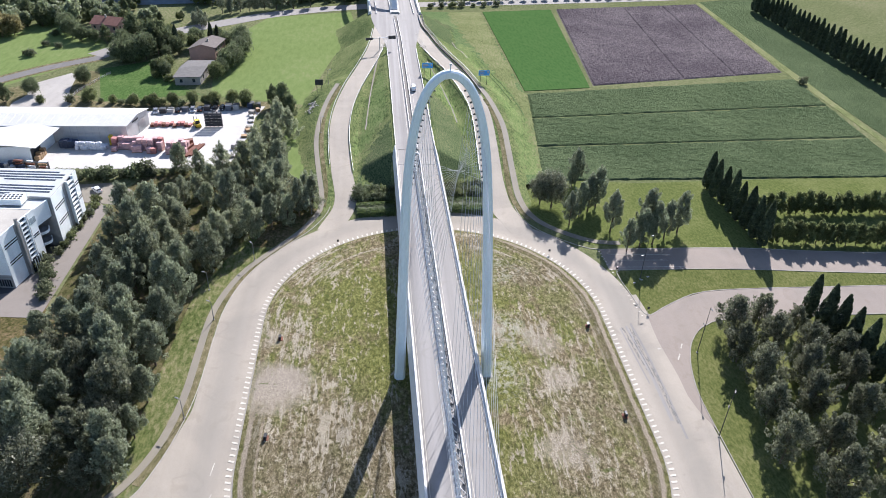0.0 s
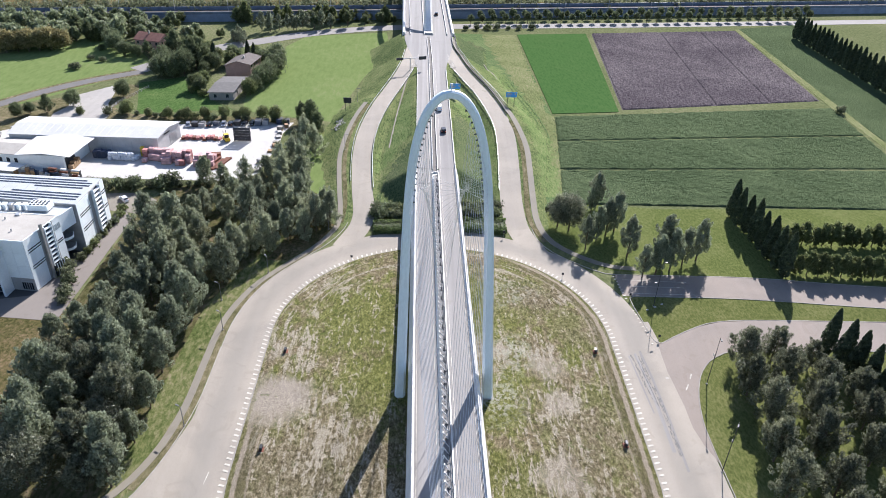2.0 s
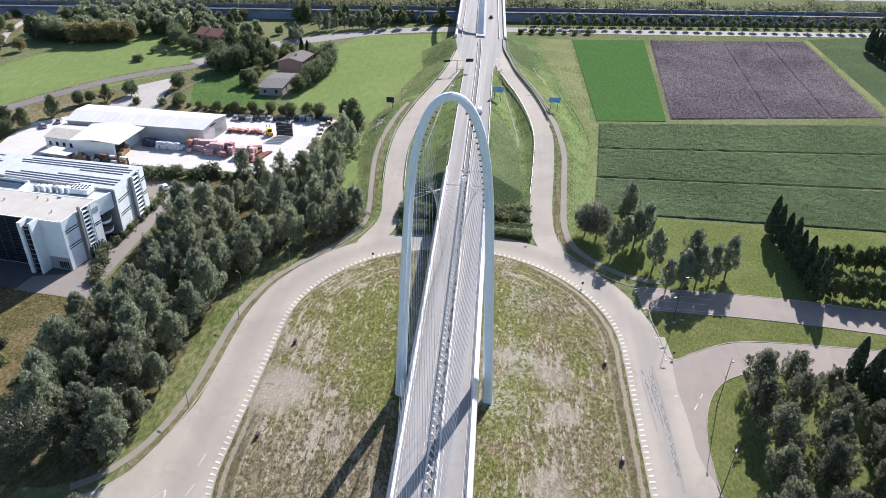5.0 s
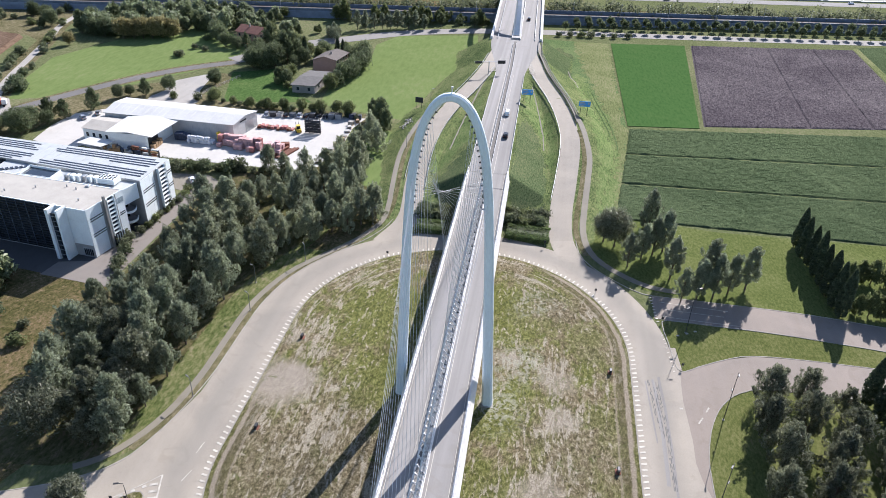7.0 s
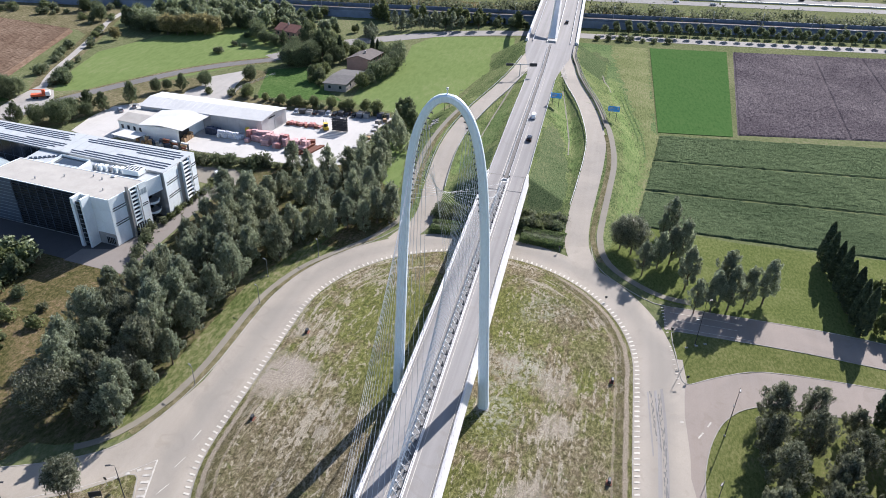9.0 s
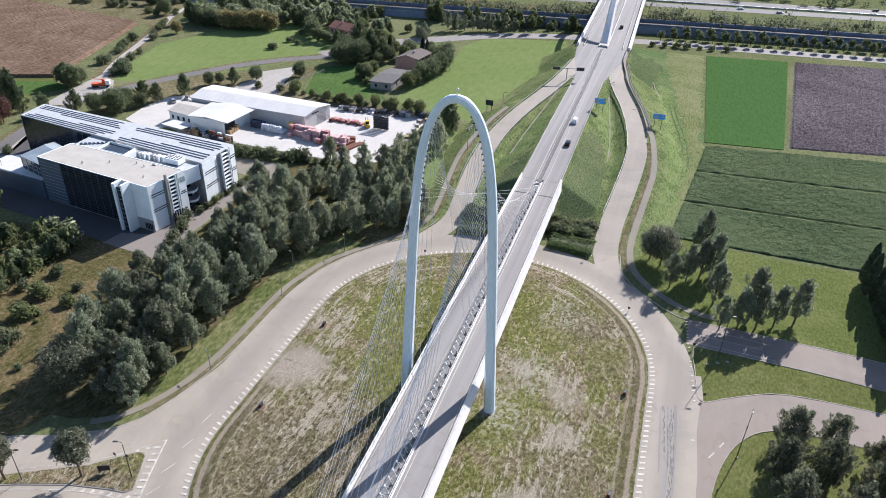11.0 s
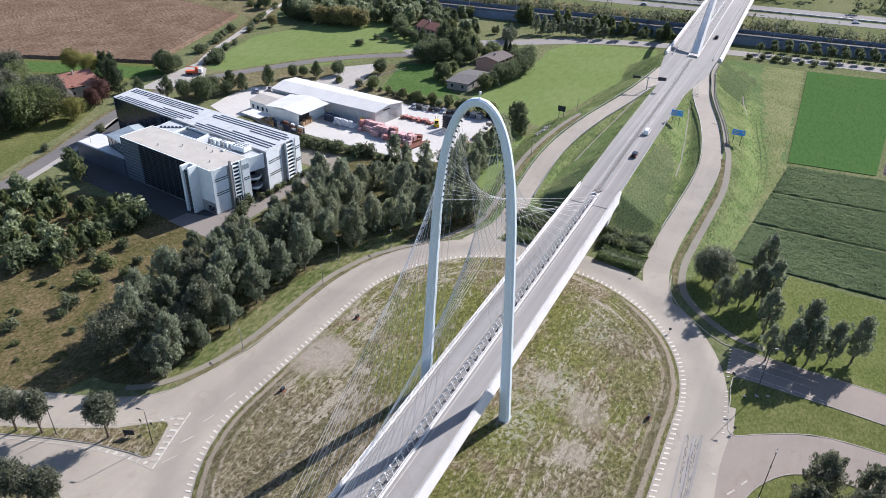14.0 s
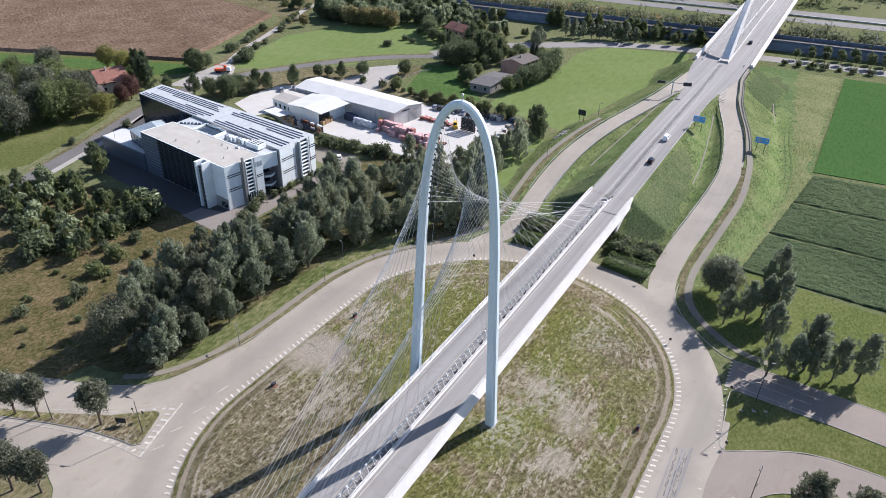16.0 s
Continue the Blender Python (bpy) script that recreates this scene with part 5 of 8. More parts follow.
def wild(name, proto, places, seed, label, category="trees", lo=0.85, hi=1.15, keep=0.7, swell=1.15):
    """Far growth that nobody could count: all in one mesh."""
    r = random.Random(seed)
    rs = np.random.RandomState(seed)
    mats, verts, faces, slots, start = [], [], [], [], 0
    for p in places:
        o = r.choice(proto)
        k = r.uniform(lo, hi) * (p[2] if len(p) > 2 else 1)
        m = np.array(pose(p[0], p[1], bank(p[0], p[1]), 0, 0, r.uniform(0, 360)))
        for c in o.children:
            me = c.data
            co = np.empty(len(me.vertices) * 3)
            me.vertices.foreach_get("co", co)
            co = (co.reshape(-1, 3) * k) @ m[:3, :3].T + m[:3, 3]
            if me.materials[0] not in mats:
                mats.append(me.materials[0])
            slot = mats.index(me.materials[0])
            if c.name.startswith(("crown", "foliage")):
                q = co.reshape(-1, 4, 3)
                q = q[rs.rand(len(q)) < keep]
                mid_q = q.mean(1, keepdims=True)
                q = mid_q + (q - mid_q) * swell
                n = len(q)
                verts.append(q.reshape(-1, 3))
                faces += (np.arange(4 * n).reshape(-1, 4) + start).tolist()
                slots += [slot] * n
                start += 4 * n
            else:
                for f in me.polygons:
                    faces.append([start + i for i in f.vertices])
                    slots.append(slot)
                verts.append(co)
                start += len(co)
    me = bpy.data.meshes.new(name)
    me.from_pydata(np.concatenate(verts).tolist(), [], faces)
    for mt in mats:
        me.materials.append(mt)
    me.polygons.foreach_set("material_index", slots)
    return tagged(new(name, me), label, category, "", "stuff")


def rowed(x0, y0, x1, y1, n, seed, jit=0.0):
    r = random.Random(seed)
    return [(x0 + (x1 - x0) * i / max(1, n - 1) + r.uniform(-jit, jit), y0 + (y1 - y0) * i / max(1, n - 1) + r.uniform(-jit, jit)) for i in range(n)]


oak = [round_tree(150 + i, 17.5 - 1.5 * i, 6.8, 4400, 0.41, (M["leaf_olive"], M["leaf_fresh"])[i], "large old tree with a broad uneven crown") for i in range(2)]
oak_yellow = [round_tree(155, 14.0, 6.0, 3800, 0.34, M["leaf_autumn"], "broad tree with yellow-green foliage")]
red_tree = [round_tree(157, 11.5, 4.6, 3200, 0.32, M["leaf_red"], "dark reddish-brown leaved tree")]
ash = [broad_tree(10 + i, 12.5 + 0.8 * (i % 3), 3.9 + 0.4 * (i % 2), 5400, 0.222, M["leaf_grey"], 0.2, "grey-green leafy roadside tree with a dense upright crown") for i in range(5)]
sober = [broad_tree(20 + i, 12.0 + 0.8 * (i % 3), 4.0 + 0.4 * (i % 2), 6400, 0.21, M["leaf_olive"], 0.18, "olive-green leafy tree with an uneven upright crown") for i in range(4)]
dense = [broad_tree(30 + i, 11.0 + 0.7 * i, 4.2 + 0.3 * i, 3000, 0.34, M["leaf_deep"], 0.16, "dark green broad tree with a full round crown") for i in range(3)]
globe = [round_tree(120 + i, 9.5 + i, 4.8, 3000, 0.36, M["leaf_deep"], "broad dark green tree with a full round crown") for i in range(2)]
globe_fresh = [round_tree(130 + i, 8.5, 4.0, 2200, 0.37, M["leaf_fresh"], "fresh green tree with a full round crown") for i in range(2)]
fresh = [broad_tree(40 + i, 8.5 + 0.7 * i, 3.3, 2000, 0.38, M["leaf_fresh"], 0.18, "fresh green tree with a loose round crown") for i in range(3)]
belt_tree = [round_tree(170 + i, 10.5 + 1.5 * i, 4.2, 1500, 0.55, M["leaf_belt"], "soft green tree with a full crown") for i in range(3)]
silver = [broad_tree(190 + i, 10.5 + 0.6 * i, 3.9, 5200, 0.21, M["leaf_pale"], 0.08, "silvery grey-green tree leafed almost to the ground") for i in range(3)]
cedar = [broad_tree(195 + i, 14.0, 4.2, 3600, 0.3, M["leaf_cypress"], 0.05, "tall dark blue-green conifer with a ragged crown") for i in range(2)]
gold = [round_tree(50, 10.0, 4.6, 2200, 0.45, M["leaf_yellow"], "yellowing autumn tree with a broad crown")]
round_young = [round_tree(140, 12.0, 4.4, 6400, 0.24, M["leaf_olive"], "young tree with a full rounded grey-green crown")]
grey_round = [round_tree(145, 12.5, 6.0, 6800, 0.24, M["leaf_olive"], "grey-green tree with a broad round crown")]
street_tree = [round_tree(160 + i, 11.4, 3.0, 4600, 0.23, M["leaf_olive"], "round-crowned street tree on a bare trunk", 0.24) for i in range(2)]
slim = [broad_tree(60 + i, 13.6, 3.3, 6800, 0.19, M["leaf_grey"], 0.24, "young slender tree with a light crown on a bare trunk") for i in range(3)]
small = [round_tree(70 + i, 7.6, 2.5, 1100, 0.34, M["leaf_deep"], "small dark egg-shaped roadside tree", 0.26) for i in range(2)]
far_poplar = [column_tree(180 + i, 14.3, 1.75, 1100, 0.55, M["leaf_cypress"], "tall dark narrow columnar poplar") for i in range(2)]
poplar = [column_tree(80 + i, 14.3, 1.75, 3000, 0.34, M["leaf_cypress"], "tall dark narrow columnar poplar") for i in range(3)]
shrub = [bush(90 + i, 1.7, 520, 0.34, (M["leaf_deep"], M["leaf_fresh"], M["leaf_scrub"])[i], ("dark green round bush", "fresh green round bush", "loose olive-green leafy bush")[i]) for i in range(3)]

r = random.Random(5)
# wood along the western side of the roundabout
WOOD = [(-61, -27), (-60.6, 24), (-56, 42), (-46, 56), (-37, 66), (-33, 73), (-36, 80), (-41, 90), (-46, 97), (-56, 92), (-66, 87), (-78, 82), (-83, 68), (-85, 56), (-83, 40), (-82, 24), (-87, 8), (-83, -14), (-74, -32)]
wood = [(-60.7, -6.4), (-61.8, 4.8), (-60.6, 23.6), (-56.4, 42.2), (-34.6, 77), (-32.4, 73, 0.85), (-43.2, 92), (-60.7, -15.9, 0.7), (-36, 69, 0.9)]
near = list(wood) + [(-76, -27), (-73, -30)]
for j in range(24):
    for i in range(12):
        x = -95 + 6.3 * i + (3.1 if j % 2 else 0) + r.uniform(-1.3, 1.3)
        y = -34 + 6.1 * j + r.uniform(-1.3, 1.3)
        if inside(x, y, WOOD) and r.random() < 0.9 and min(math.hypot(x - q[0], y - q[1]) for q in near) > 4.2 and not (-66 < x < -57 and 50 < y < 72 and r.random() < 0.7):
            wood.append((x, y, 0.68) if y > 71 and x < -46 else (x, y))
plant(ash, [p for p in wood if 8 < p[1] <= 40], 6, "wood beside the roundabout", 0.68, 1.12)
plant(ash[:2] + silver, [p for p in wood if p[1] > 40], 68, "wood beside the roundabout", 0.72, 1.15)
plant(ash + sober[:2], [p for p in wood if p[1] <= 8], 67, "wood beside the roundabout", 0.72, 1.12)
plant(grey_round, [(-76.5, -26.5), (-66, -16.5, 0.8)], 66, "wood beside the roundabout", 0.97, 1.03)
# trees beside the street and path
plant(street_tree, [(-57.5, -45.4), (-70.1, -50.9), (-75.1, -53.0), (-57, -64.8, 1.06), (-52.0, -62.2, 1.0), (-62, -68, 1.1)], 7, "street trees", 0.95, 1.05)
# young trees on the eastern lawn
plant(round_young, [(38.0, 74.5, 0.92), (41.2, 72.4, 1.08)], 8, "young trees on the lawn", 0.98, 1.03)
plant(slim, [(44.4, 61.6, 0.76), (48.6, 66.4, 0.82), (52.1, 69.6, 0.9), (55.3, 72.2, 1.0), (55.8, 57.5, 0.98), (53.0, 88.5, 0.86), (50.6, 84.5, 0.6)], 9, "young trees on the lawn", 0.97, 1.03)
plant(slim, [(57.5, 46.7, 0.78), (61.8, 48.6, 0.88), (64.6, 53.5, 1.14), (66.3, 50.4, 0.94), (70.8, 53.3, 0.9), (75.9, 56.3, 0.92)], 10, "young trees on the lawn", 0.97, 1.03)
# dark group in the south-east
plant(sober, [(71, 8.5, 0.95), (79, 11, 0.95), (87, 9, 0.75), (69, 0, 0.95), (77, 1), (85, -1, 0.9), (70, -9), (80, -9), (90, -10, 0.9), (67, -19), (76, -18), (86, -20), (65, -29), (74, -29), (84, -31), (93, -2, 0.7), (96, -22), (70, -39), (80, -40)], 11, "group of dark trees", 0.8, 1.05)
plant(poplar, rowed(94, 14.5, 99.5, -16, 8, 1, 0.3), 12, "short row of poplars", 0.92, 1.06)
plant(poplar, rowed(96, 83, 98, 48, 8, 2, 0.3), 13, "short row of poplars", 0.92, 1.06)
plant(far_poplar, rowed(220.5, 312, 220.5, 150, 34, 3, 0.3), 14, "long row of poplars", 0.95, 1.08)

# ---- more planting ----
plant(small, rowed(24, 322, 250, 359, 33, 4, 0.4) + rowed(30, 331, 255, 372.5, 33, 5, 0.4), 15, "trees along the railway road", 0.74, 0.98)
plant(small, rowed(-68, 300, -30, 313, 5, 6, 0.4), 16, "trees along the railway road")
plant(shrub, rowed(20, 309, 60, 315, 7, 7, 0.8), 17, "bushes beside the road", 0.7, 1.4)
hedge_trees = rowed(103, 50, 162, 46, 20, 8, 0.3) + rowed(106, 66.5, 165, 66, 20, 9, 0.3)
plant(fresh, [(x, y, 0.74) for x, y in hedge_trees], 18, "double row of low trees", 0.9, 1.1)
plant(shrub, [(183.8, 183.5, 1.5)], 19)
# trees round the farmhouse
plant(globe, [(-126, 207, 1.05), (-120.6, 206.5, 1.15), (-116.5, 211, 1.05), (-124, 213, 1.0), (-130, 224, 0.95), (-159.5, 243, 1.0), (-153, 237, 0.72), (-147, 236.5, 0.66), (-164, 250, 0.9), (-110, 226, 0.8)], 20, "trees round the farmhouses", 0.95, 1.08)
plant(dense, [(-113, 219, 0.95), (-115, 221), (-112.6, 225), (-141, 235.5, 0.66), (-131, 243, 0.85), (-127, 235), (-120, 232, 0.9)], 201, "trees round the farmhouses", 0.9, 1.15)
plant(poplar, [(-88, 232, 0.75), (-92, 236, 0.7), (-106, 226, 0.8)], 211, "dark conifers behind the farmhouse")
plant(globe, [(-98, 231, 0.8), (-84, 230, 0.9), (-104, 219, 0.75), (-107, 212, 0.7)], 212, "trees round the farmhouses")
plant(globe_fresh, [(-104.8, 192.5, 0.78), (-103.5, 198, 0.7), (-106, 185.5, 0.42), (-98, 226, 0.8), (-106, 232, 0.8), (-113, 240, 0.9), (-100, 240, 0.7), (-119, 248, 0.8), (-90, 243, 0.7), (-80.6, 185.6, 0.88)], 21, "trees round the farmhouses", 0.95, 1.05)
plant(globe, [(-79.6, 190.5, 0.78), (-78, 196.5, 0.86), (-76.8, 202.5, 0.9), (-75.8, 208.5, 0.92), (-75.2, 214.5, 0.94), (-75, 221, 0.98), (-76, 227.5, 1.0)], 22, "row of round trees beside the farmhouse", 0.95, 1.05)
# belt of trees below the railway
belt = [(x + r.uniform(-3, 3), 262 + 0.2 * (x + 140) + d + r.uniform(-3, 3)) for x in range(-236, -76, 6) for d in (6, 13, 20, 27, 34, 41)]
belt = [p for p in belt if p[1] - (300 + 0.17 * p[0] * 0.9) < 30 and not (p[0] > -110 and p[1] < 285) and not (-158 < p[0] < -129 and 236 < p[1] < 264)]
belt += [(x + r.uniform(-2, 2), 238 + 0.22 * (x + 232) + d + r.uniform(-1.5, 1.5), 1.1) for x in range(-236, -186, 5) for d in (3, 9)]
belt = [(p[0], p[1], (p[2] if len(p) > 2 else 1.0) * (0.95 if p[0] < -165 else 0.74 if p[0] < -125 else 0.55)) for p in belt if p[0] < -140 or p[1] < 296 + 0.18 * p[0] * 0.9]
wild("tree_belt", belt_tree + belt_tree + globe_fresh + dense, belt, 24, "dense belt of mixed trees below the railway", "trees", 0.6, 0.98, 0.42, 1.55)
plant(gold, [(-211, 237, 1.0), (-206, 238.5, 0.95), (-201.5, 240, 1.05), (-197, 241.5, 1.05), (-192, 243.5, 1.1), (-187.5, 246, 0.95), (-231, 219, 0.75)], 25, "yellowing trees at the edge of the meadow")
plant(globe, [(-205, 250), (-217, 240), (-223, 239), (-229, 238), (-235, 244), (-216, 256), (-198, 258, 0.9), (-240, 256), (-262, 250), (-272, 262), (-285, 268)], 26, "dark trees at the edge of the meadow", 0.8, 1.0)
wild("young_trees", slim, [(-100 - 0.6 * i, 262 + 3.2 * (i % 4) + i * 0.6, 0.6) for i in range(14)] + rowed(-96, 290, -60, 303, 12, 12, 2.0), 27, "young slender trees below the railway", "trees", 0.55, 0.8, 0.16, 2.2)
wild("railway_bushes", shrub + fresh, [(x + r.uniform(-2, 2), 336 + 0.18 * x - r.uniform(3, 13), r.uniform(0.5, 1.0) if r.random() < 0.5 else r.uniform(1.0, 1.6)) for x in np.arange(-112, -22, 1.4)], 271, "bushes and low trees along the foot of the railway wall", "bushes", 0.5, 0.8, 0.45, 1.4)
# along the country road and the yard
plant(globe, [(-133.4, 179.8, 0.85)], 283)
plant(globe + dense[:1], [(-149.4, 167.4, 0.68), (-156, 159, 0.62), (-162, 157, 0.5), (-165, 153, 0.52), (-167.5, 138, 0.75), (-172.5, 126.4, 0.66), (-178, 124.6, 0.74), (-175, 119, 0.6), (-178.3, 113.8, 0.8), (-178.5, 108, 0.92), (-184.9, 111.7, 0.75), (-187, 106, 0.7), (-216.7, 125, 0.9), (-223.5, 129, 0.9), (-218, 132, 0.7), (-102.6, 189, 0.62), (-107, 190, 0.6)], 28, "trees along the country road", 0.95, 1.08)
plant(shrub, [(-213, 153, 2.0), (-209, 151, 1.4), (-217, 160, 1.3), (-222, 170, 1.2), (-224.4, 180, 1.0), (-143, 159, 1.0), (-132, 158.6, 1.1), (-126, 160, 1.0), (-100, 183, 1.2), (-96, 186, 1.0)], 281, "bushes beside the road", 0.95, 1.2)
plant(globe_fresh, [(-124.5, 160, 0.62), (-115.5, 158, 0.42), (-106.7, 155.8, 0.52), (-102, 157, 0.4), (-99.2, 155.9, 0.56), (-92.4, 156.9, 0.54), (-84.9, 158, 0.58), (-80, 157, 0.44), (-76.5, 157, 0.6), (-69.6, 158, 0.66), (-64, 156, 0.7)], 282, "small round trees behind the yard", 0.94, 1.06)
plant(shrub, rowed(-120, 158.5, -60, 153.5, 16, 13, 1.0), 29, "row of bushes behind the yard", 0.6, 1.1)
plant(shrub[2:] + shrub[:1], [(x, y, r.uniform(0.75, 1.2)) for x, y in rowed(-111, 91.5, -88, 96, 11, 14, 1.1)], 30, "bushes in front of the yard", 1.2, 1.7)
plant(shrub[2:] + silver[:1] + shrub[2:], [(x, y, r.uniform(0.6, 1.0)) for x, y in rowed(-88, 97, -62, 97.5, 11, 15, 1.3)], 302, "bushes in front of the yard", 0.8, 1.4)
plant(silver, [(-47.7, 130, 1.0), (-44, 123, 0.95), (-50.5, 121, 0.8), (-50, 113.5, 0.95), (-53.5, 107, 0.9), (-46, 107, 0.9), (-56.5, 100, 0.85), (-51, 98, 1.0), (-45, 99, 1.0), (-63, 97.5, 0.8), (-50, 138, 0.7), (-52.5, 131, 0.55), (-70, 95.5, 0.75)], 301, "silvery trees at the corner of the yard", 0.95, 1.08)
plant(dense, [(-48.5, 149.5, 0.86), (-45.4, 144.5, 0.7), (-53, 155, 0.62)], 32, "dark trees at the corner of the yard")
plant(shrub, [(-190, 40), (-187, 62)], 33)
# old trees in the south-west and west
plant(oak, [(-213.5, 50), (-212, 57, 0.9), (-218, 45), (-216, 65, 0.85), (-232, 56), (-246, 71, 0.9), (-226, 36), (-214, 33, 0.9), (-240, 44), (-222, 24, 0.9), (-255, 60), (-262, 80, 0.9), (-236, 28), (-250, 40), (-228, 68, 0.8)], 34, "old trees round the red-roofed house", 0.92, 1.1)
plant(oak_yellow, [(-204, 63.5, 0.72), (-206, 67, 0.6), (-255, 104, 0.8), (-248, 108, 0.7), (-222, 52, 0.7)], 341, "old trees round the red-roofed house", 0.95, 1.05)
plant(red_tree, [(-212, 84, 0.95), (-210, 78, 0.7)], 342, "old trees round the red-roofed house", 0.95, 1.05)
plant(cedar, [(-229, 101, 1.0), (-221, 98, 0.95), (-215, 95, 0.85), (-233, 108, 0.8)], 343, "dark conifers behind the red-roofed house", 0.95, 1.05)
plant(oak_yellow, [(-243, 104, 0.8), (-238, 109, 0.7)], 345, "old trees round the red-roofed house", 0.95, 1.05)
plant(dense, [(-220.5, 126.5, 0.85), (-203, 96, 0.6), (-194, 103, 0.75)], 344, "trees along the country road")
r = random.Random(71)
thicket = [(-163, 31, 0.9), (-158, 29, 0.75)]
while len(thicket) < 130:
    x, y = r.uniform(-192, -118), r.uniform(-16, 25)
    if y < 14 + 0.16 * (x + 124) + 12 and y > -12 - 0.12 * (x + 124) * 0.2 and not (x < -176 and y > 6):
        thicket.append((x, y, r.uniform(0.3, 0.68)))
wild("thicket", fresh + belt_tree[:1] + dense[:1], thicket, 35, "dense green thicket of bushes and low trees", "bushes", 0.85, 1.1, 0.24, 1.8)
r = random.Random(44)
plant(shrub, [(-106.5, -10.3, 1.5), (-109.3, -2.1, 1.4), (-102, -19.4, 1.3), (-100, -2.6, 1.0), (-112.3, 6.8, 1.1), (-102.8, 3, 0.8), (-106, -33, 1.1), (-100.2, -23.2, 0.7), (-119.5, 6, 1.3), (-122, 9.5, 1.9), (-121, 15, 2.0), (-128, -14, 2.2), (-131, -11, 2.0), (-125, -8, 1.2), (-116, -1, 1.0)], 36, "scattered bushes on the rough grass", 0.9, 1.1)
plant(shrub, [(r.uniform(-150, -92), r.uniform(-45, 8)) for _ in range(34)], 361, "scattered bushes on the rough grass", 0.25, 0.6)
plant(shrub, [(-219 - 0.42 * (y - 150) + r.choice((-1, 1)) * r.uniform(3.4, 6.5), y) for y in np.arange(148, 262, 5.5)] + [(r.uniform(-330, -268), r.uniform(246, 285)) for _ in range(24)] + [(-168.4, 214.5, 1.3), (-171, 216, 1.0), (-167.6, 229.8, 0.9), (-160.8, 227.3, 1.0), (-168.5, 247, 1.1)], 37, "scrub along the gravel track", 0.7, 1.6)
plant(shrub, rowed(-97.5, 50, -97, 78, 9, 16, 0.8) + rowed(-95, 30, -99, 46, 5, 17, 0.8), 38, "bushes in front of the office", 0.6, 1.15)


def hedge(name, x0, y0, x1, y1, wide, high, seed, material, z=0.0, label="clipped dark green hedge"):
    rs = np.random.RandomState(seed)
    n = int(60 * math.hypot(x1 - x0, y1 - y0) * (wide + 2 * high) / 4)
    t, a = rs.rand(n), rs.rand(n) * math.pi
    ux, uy = (x1 - x0), (y1 - y0)
    ll = math.hypot(ux, uy)
    nx, ny = -uy / ll, ux / ll
    c = np.sign(np.cos(a)) * np.abs(np.cos(a)) ** 0.5 * wide / 2
    h = np.abs(np.sin(a)) ** 0.5 * high * (0.92 + 0.16 * rs.rand(n))
    pts = np.stack([x0 + ux * t + nx * c, y0 + uy * t + ny * c, z + h], 1)
    nr = np.stack([nx * np.cos(a), ny * np.cos(a), np.sin(a)], 1) + rs.normal(size=(n, 3)) * 0.5
    nr /= np.linalg.norm(nr, axis=1)[:, None]
    ob = thing(name, (0, 0, 0), label, "hedge")
    cards("foliage", pts, nr, 0.3 * (0.6 + 0.8 * rs.rand(n)), material, ob)
    bm = made((((x0 + x1) / 2, (y0 + y1) / 2, z + high * 0.4), (ll * 0.97, wide * 0.7, high * 0.76), math.degrees(math.atan2(uy, ux))))
    part("core", bm, M["leaf_deep"], ob)
    return ob


for i, (x0, x1, ya, yb, w) in enumerate([(-19.0, -7.6, 71.0, 71.6, 7.2), (8.6, 21.8, 73.6, 73.0, 8.4)]):
    hedge("hedge", x0, ya, x1, yb, w, 1.7, 100 + i, M["leaf_hedge"], label="broad clipped green hedge below the bridge end")
plant(shrub, [(s * (8.4 + 2.1 * i) + r.uniform(-0.5, 0.5), (79.6 if s > 0 else 77.2) + 2.5 * j + r.uniform(-0.7, 0.7)) for s in (-1, 1) for i in range(6) for j in range(3)], 61, "loose bushes below the bridge end", 0.9, 1.25)

# ---- railway, motorway and the far side ----
def north(x, d):
    """A place d metres beyond the railway wall's foot line."""
    return Vector((x - 0.18 * d, 332 + 0.18 * x + d, 0))


rail = curve([north(x, 0) for x in range(-520, 620, 60)], 20)
bm = sweep(bmesh.new(), rail, [(0, -0.2), (0.2, 4.1), (0.9, 4.1), (0.9, 3.4)])
setting("railway_wall", bm, M["bluewall"], "bluish concrete retaining wall carrying the railway", "wall")
bm = sweep(bmesh.new(), rail, [(0.9, 3.42), (14, 3.42), (17, 0), (17, -0.2), (0.9, -0.2)], True)
setting("railway_bank", bm, M["ballast"], "dark stony railway bank", "railway")
bm = sweep(bmesh.new(), rail, [(0.5, 4.1), (0.5, 5.6), (0.66, 5.6), (0.66, 4.1)], True)
setting("noise_barrier", bm, M["blue_fence"], "bluish grey noise barrier along the railway", "barrier")
bm = sweep(bmesh.new(), rail, [(14.0, 3.4), (14.0, 5.6), (14.2, 5.6), (14.2, 3.4)], True)
setting("noise_barrier_far", bm, M["blue_fence"], "bluish grey noise barrier on the far side of the railway", "barrier")
for d in (5, 9.5):
    bm = sweep(bmesh.new(), rail, [(d - 1.3, 3.5), (d - 1.3, 3.72), (d + 1.3, 3.72), (d + 1.3, 3.5)], True)
    setting("track_bed", bm, M["ballast"], "stony ballast bed of a railway track", "railway")
mast = thing("catenary_mast", (0, 0, 0), "slim grey railway catenary mast", "mast", "masts along the railway")
bm = rod(bmesh.new(), (0, 0, 0), (0, 0, 7.5), 0.13, 0.1, 6)
part("pole", bm, M["steel"], mast)
bm = rod(bmesh.new(), (0, 0, 6.6), (0.3, -3.2, 7.0), 0.06, 0.05, 5)
part("arm", bm, M["steel"], mast)
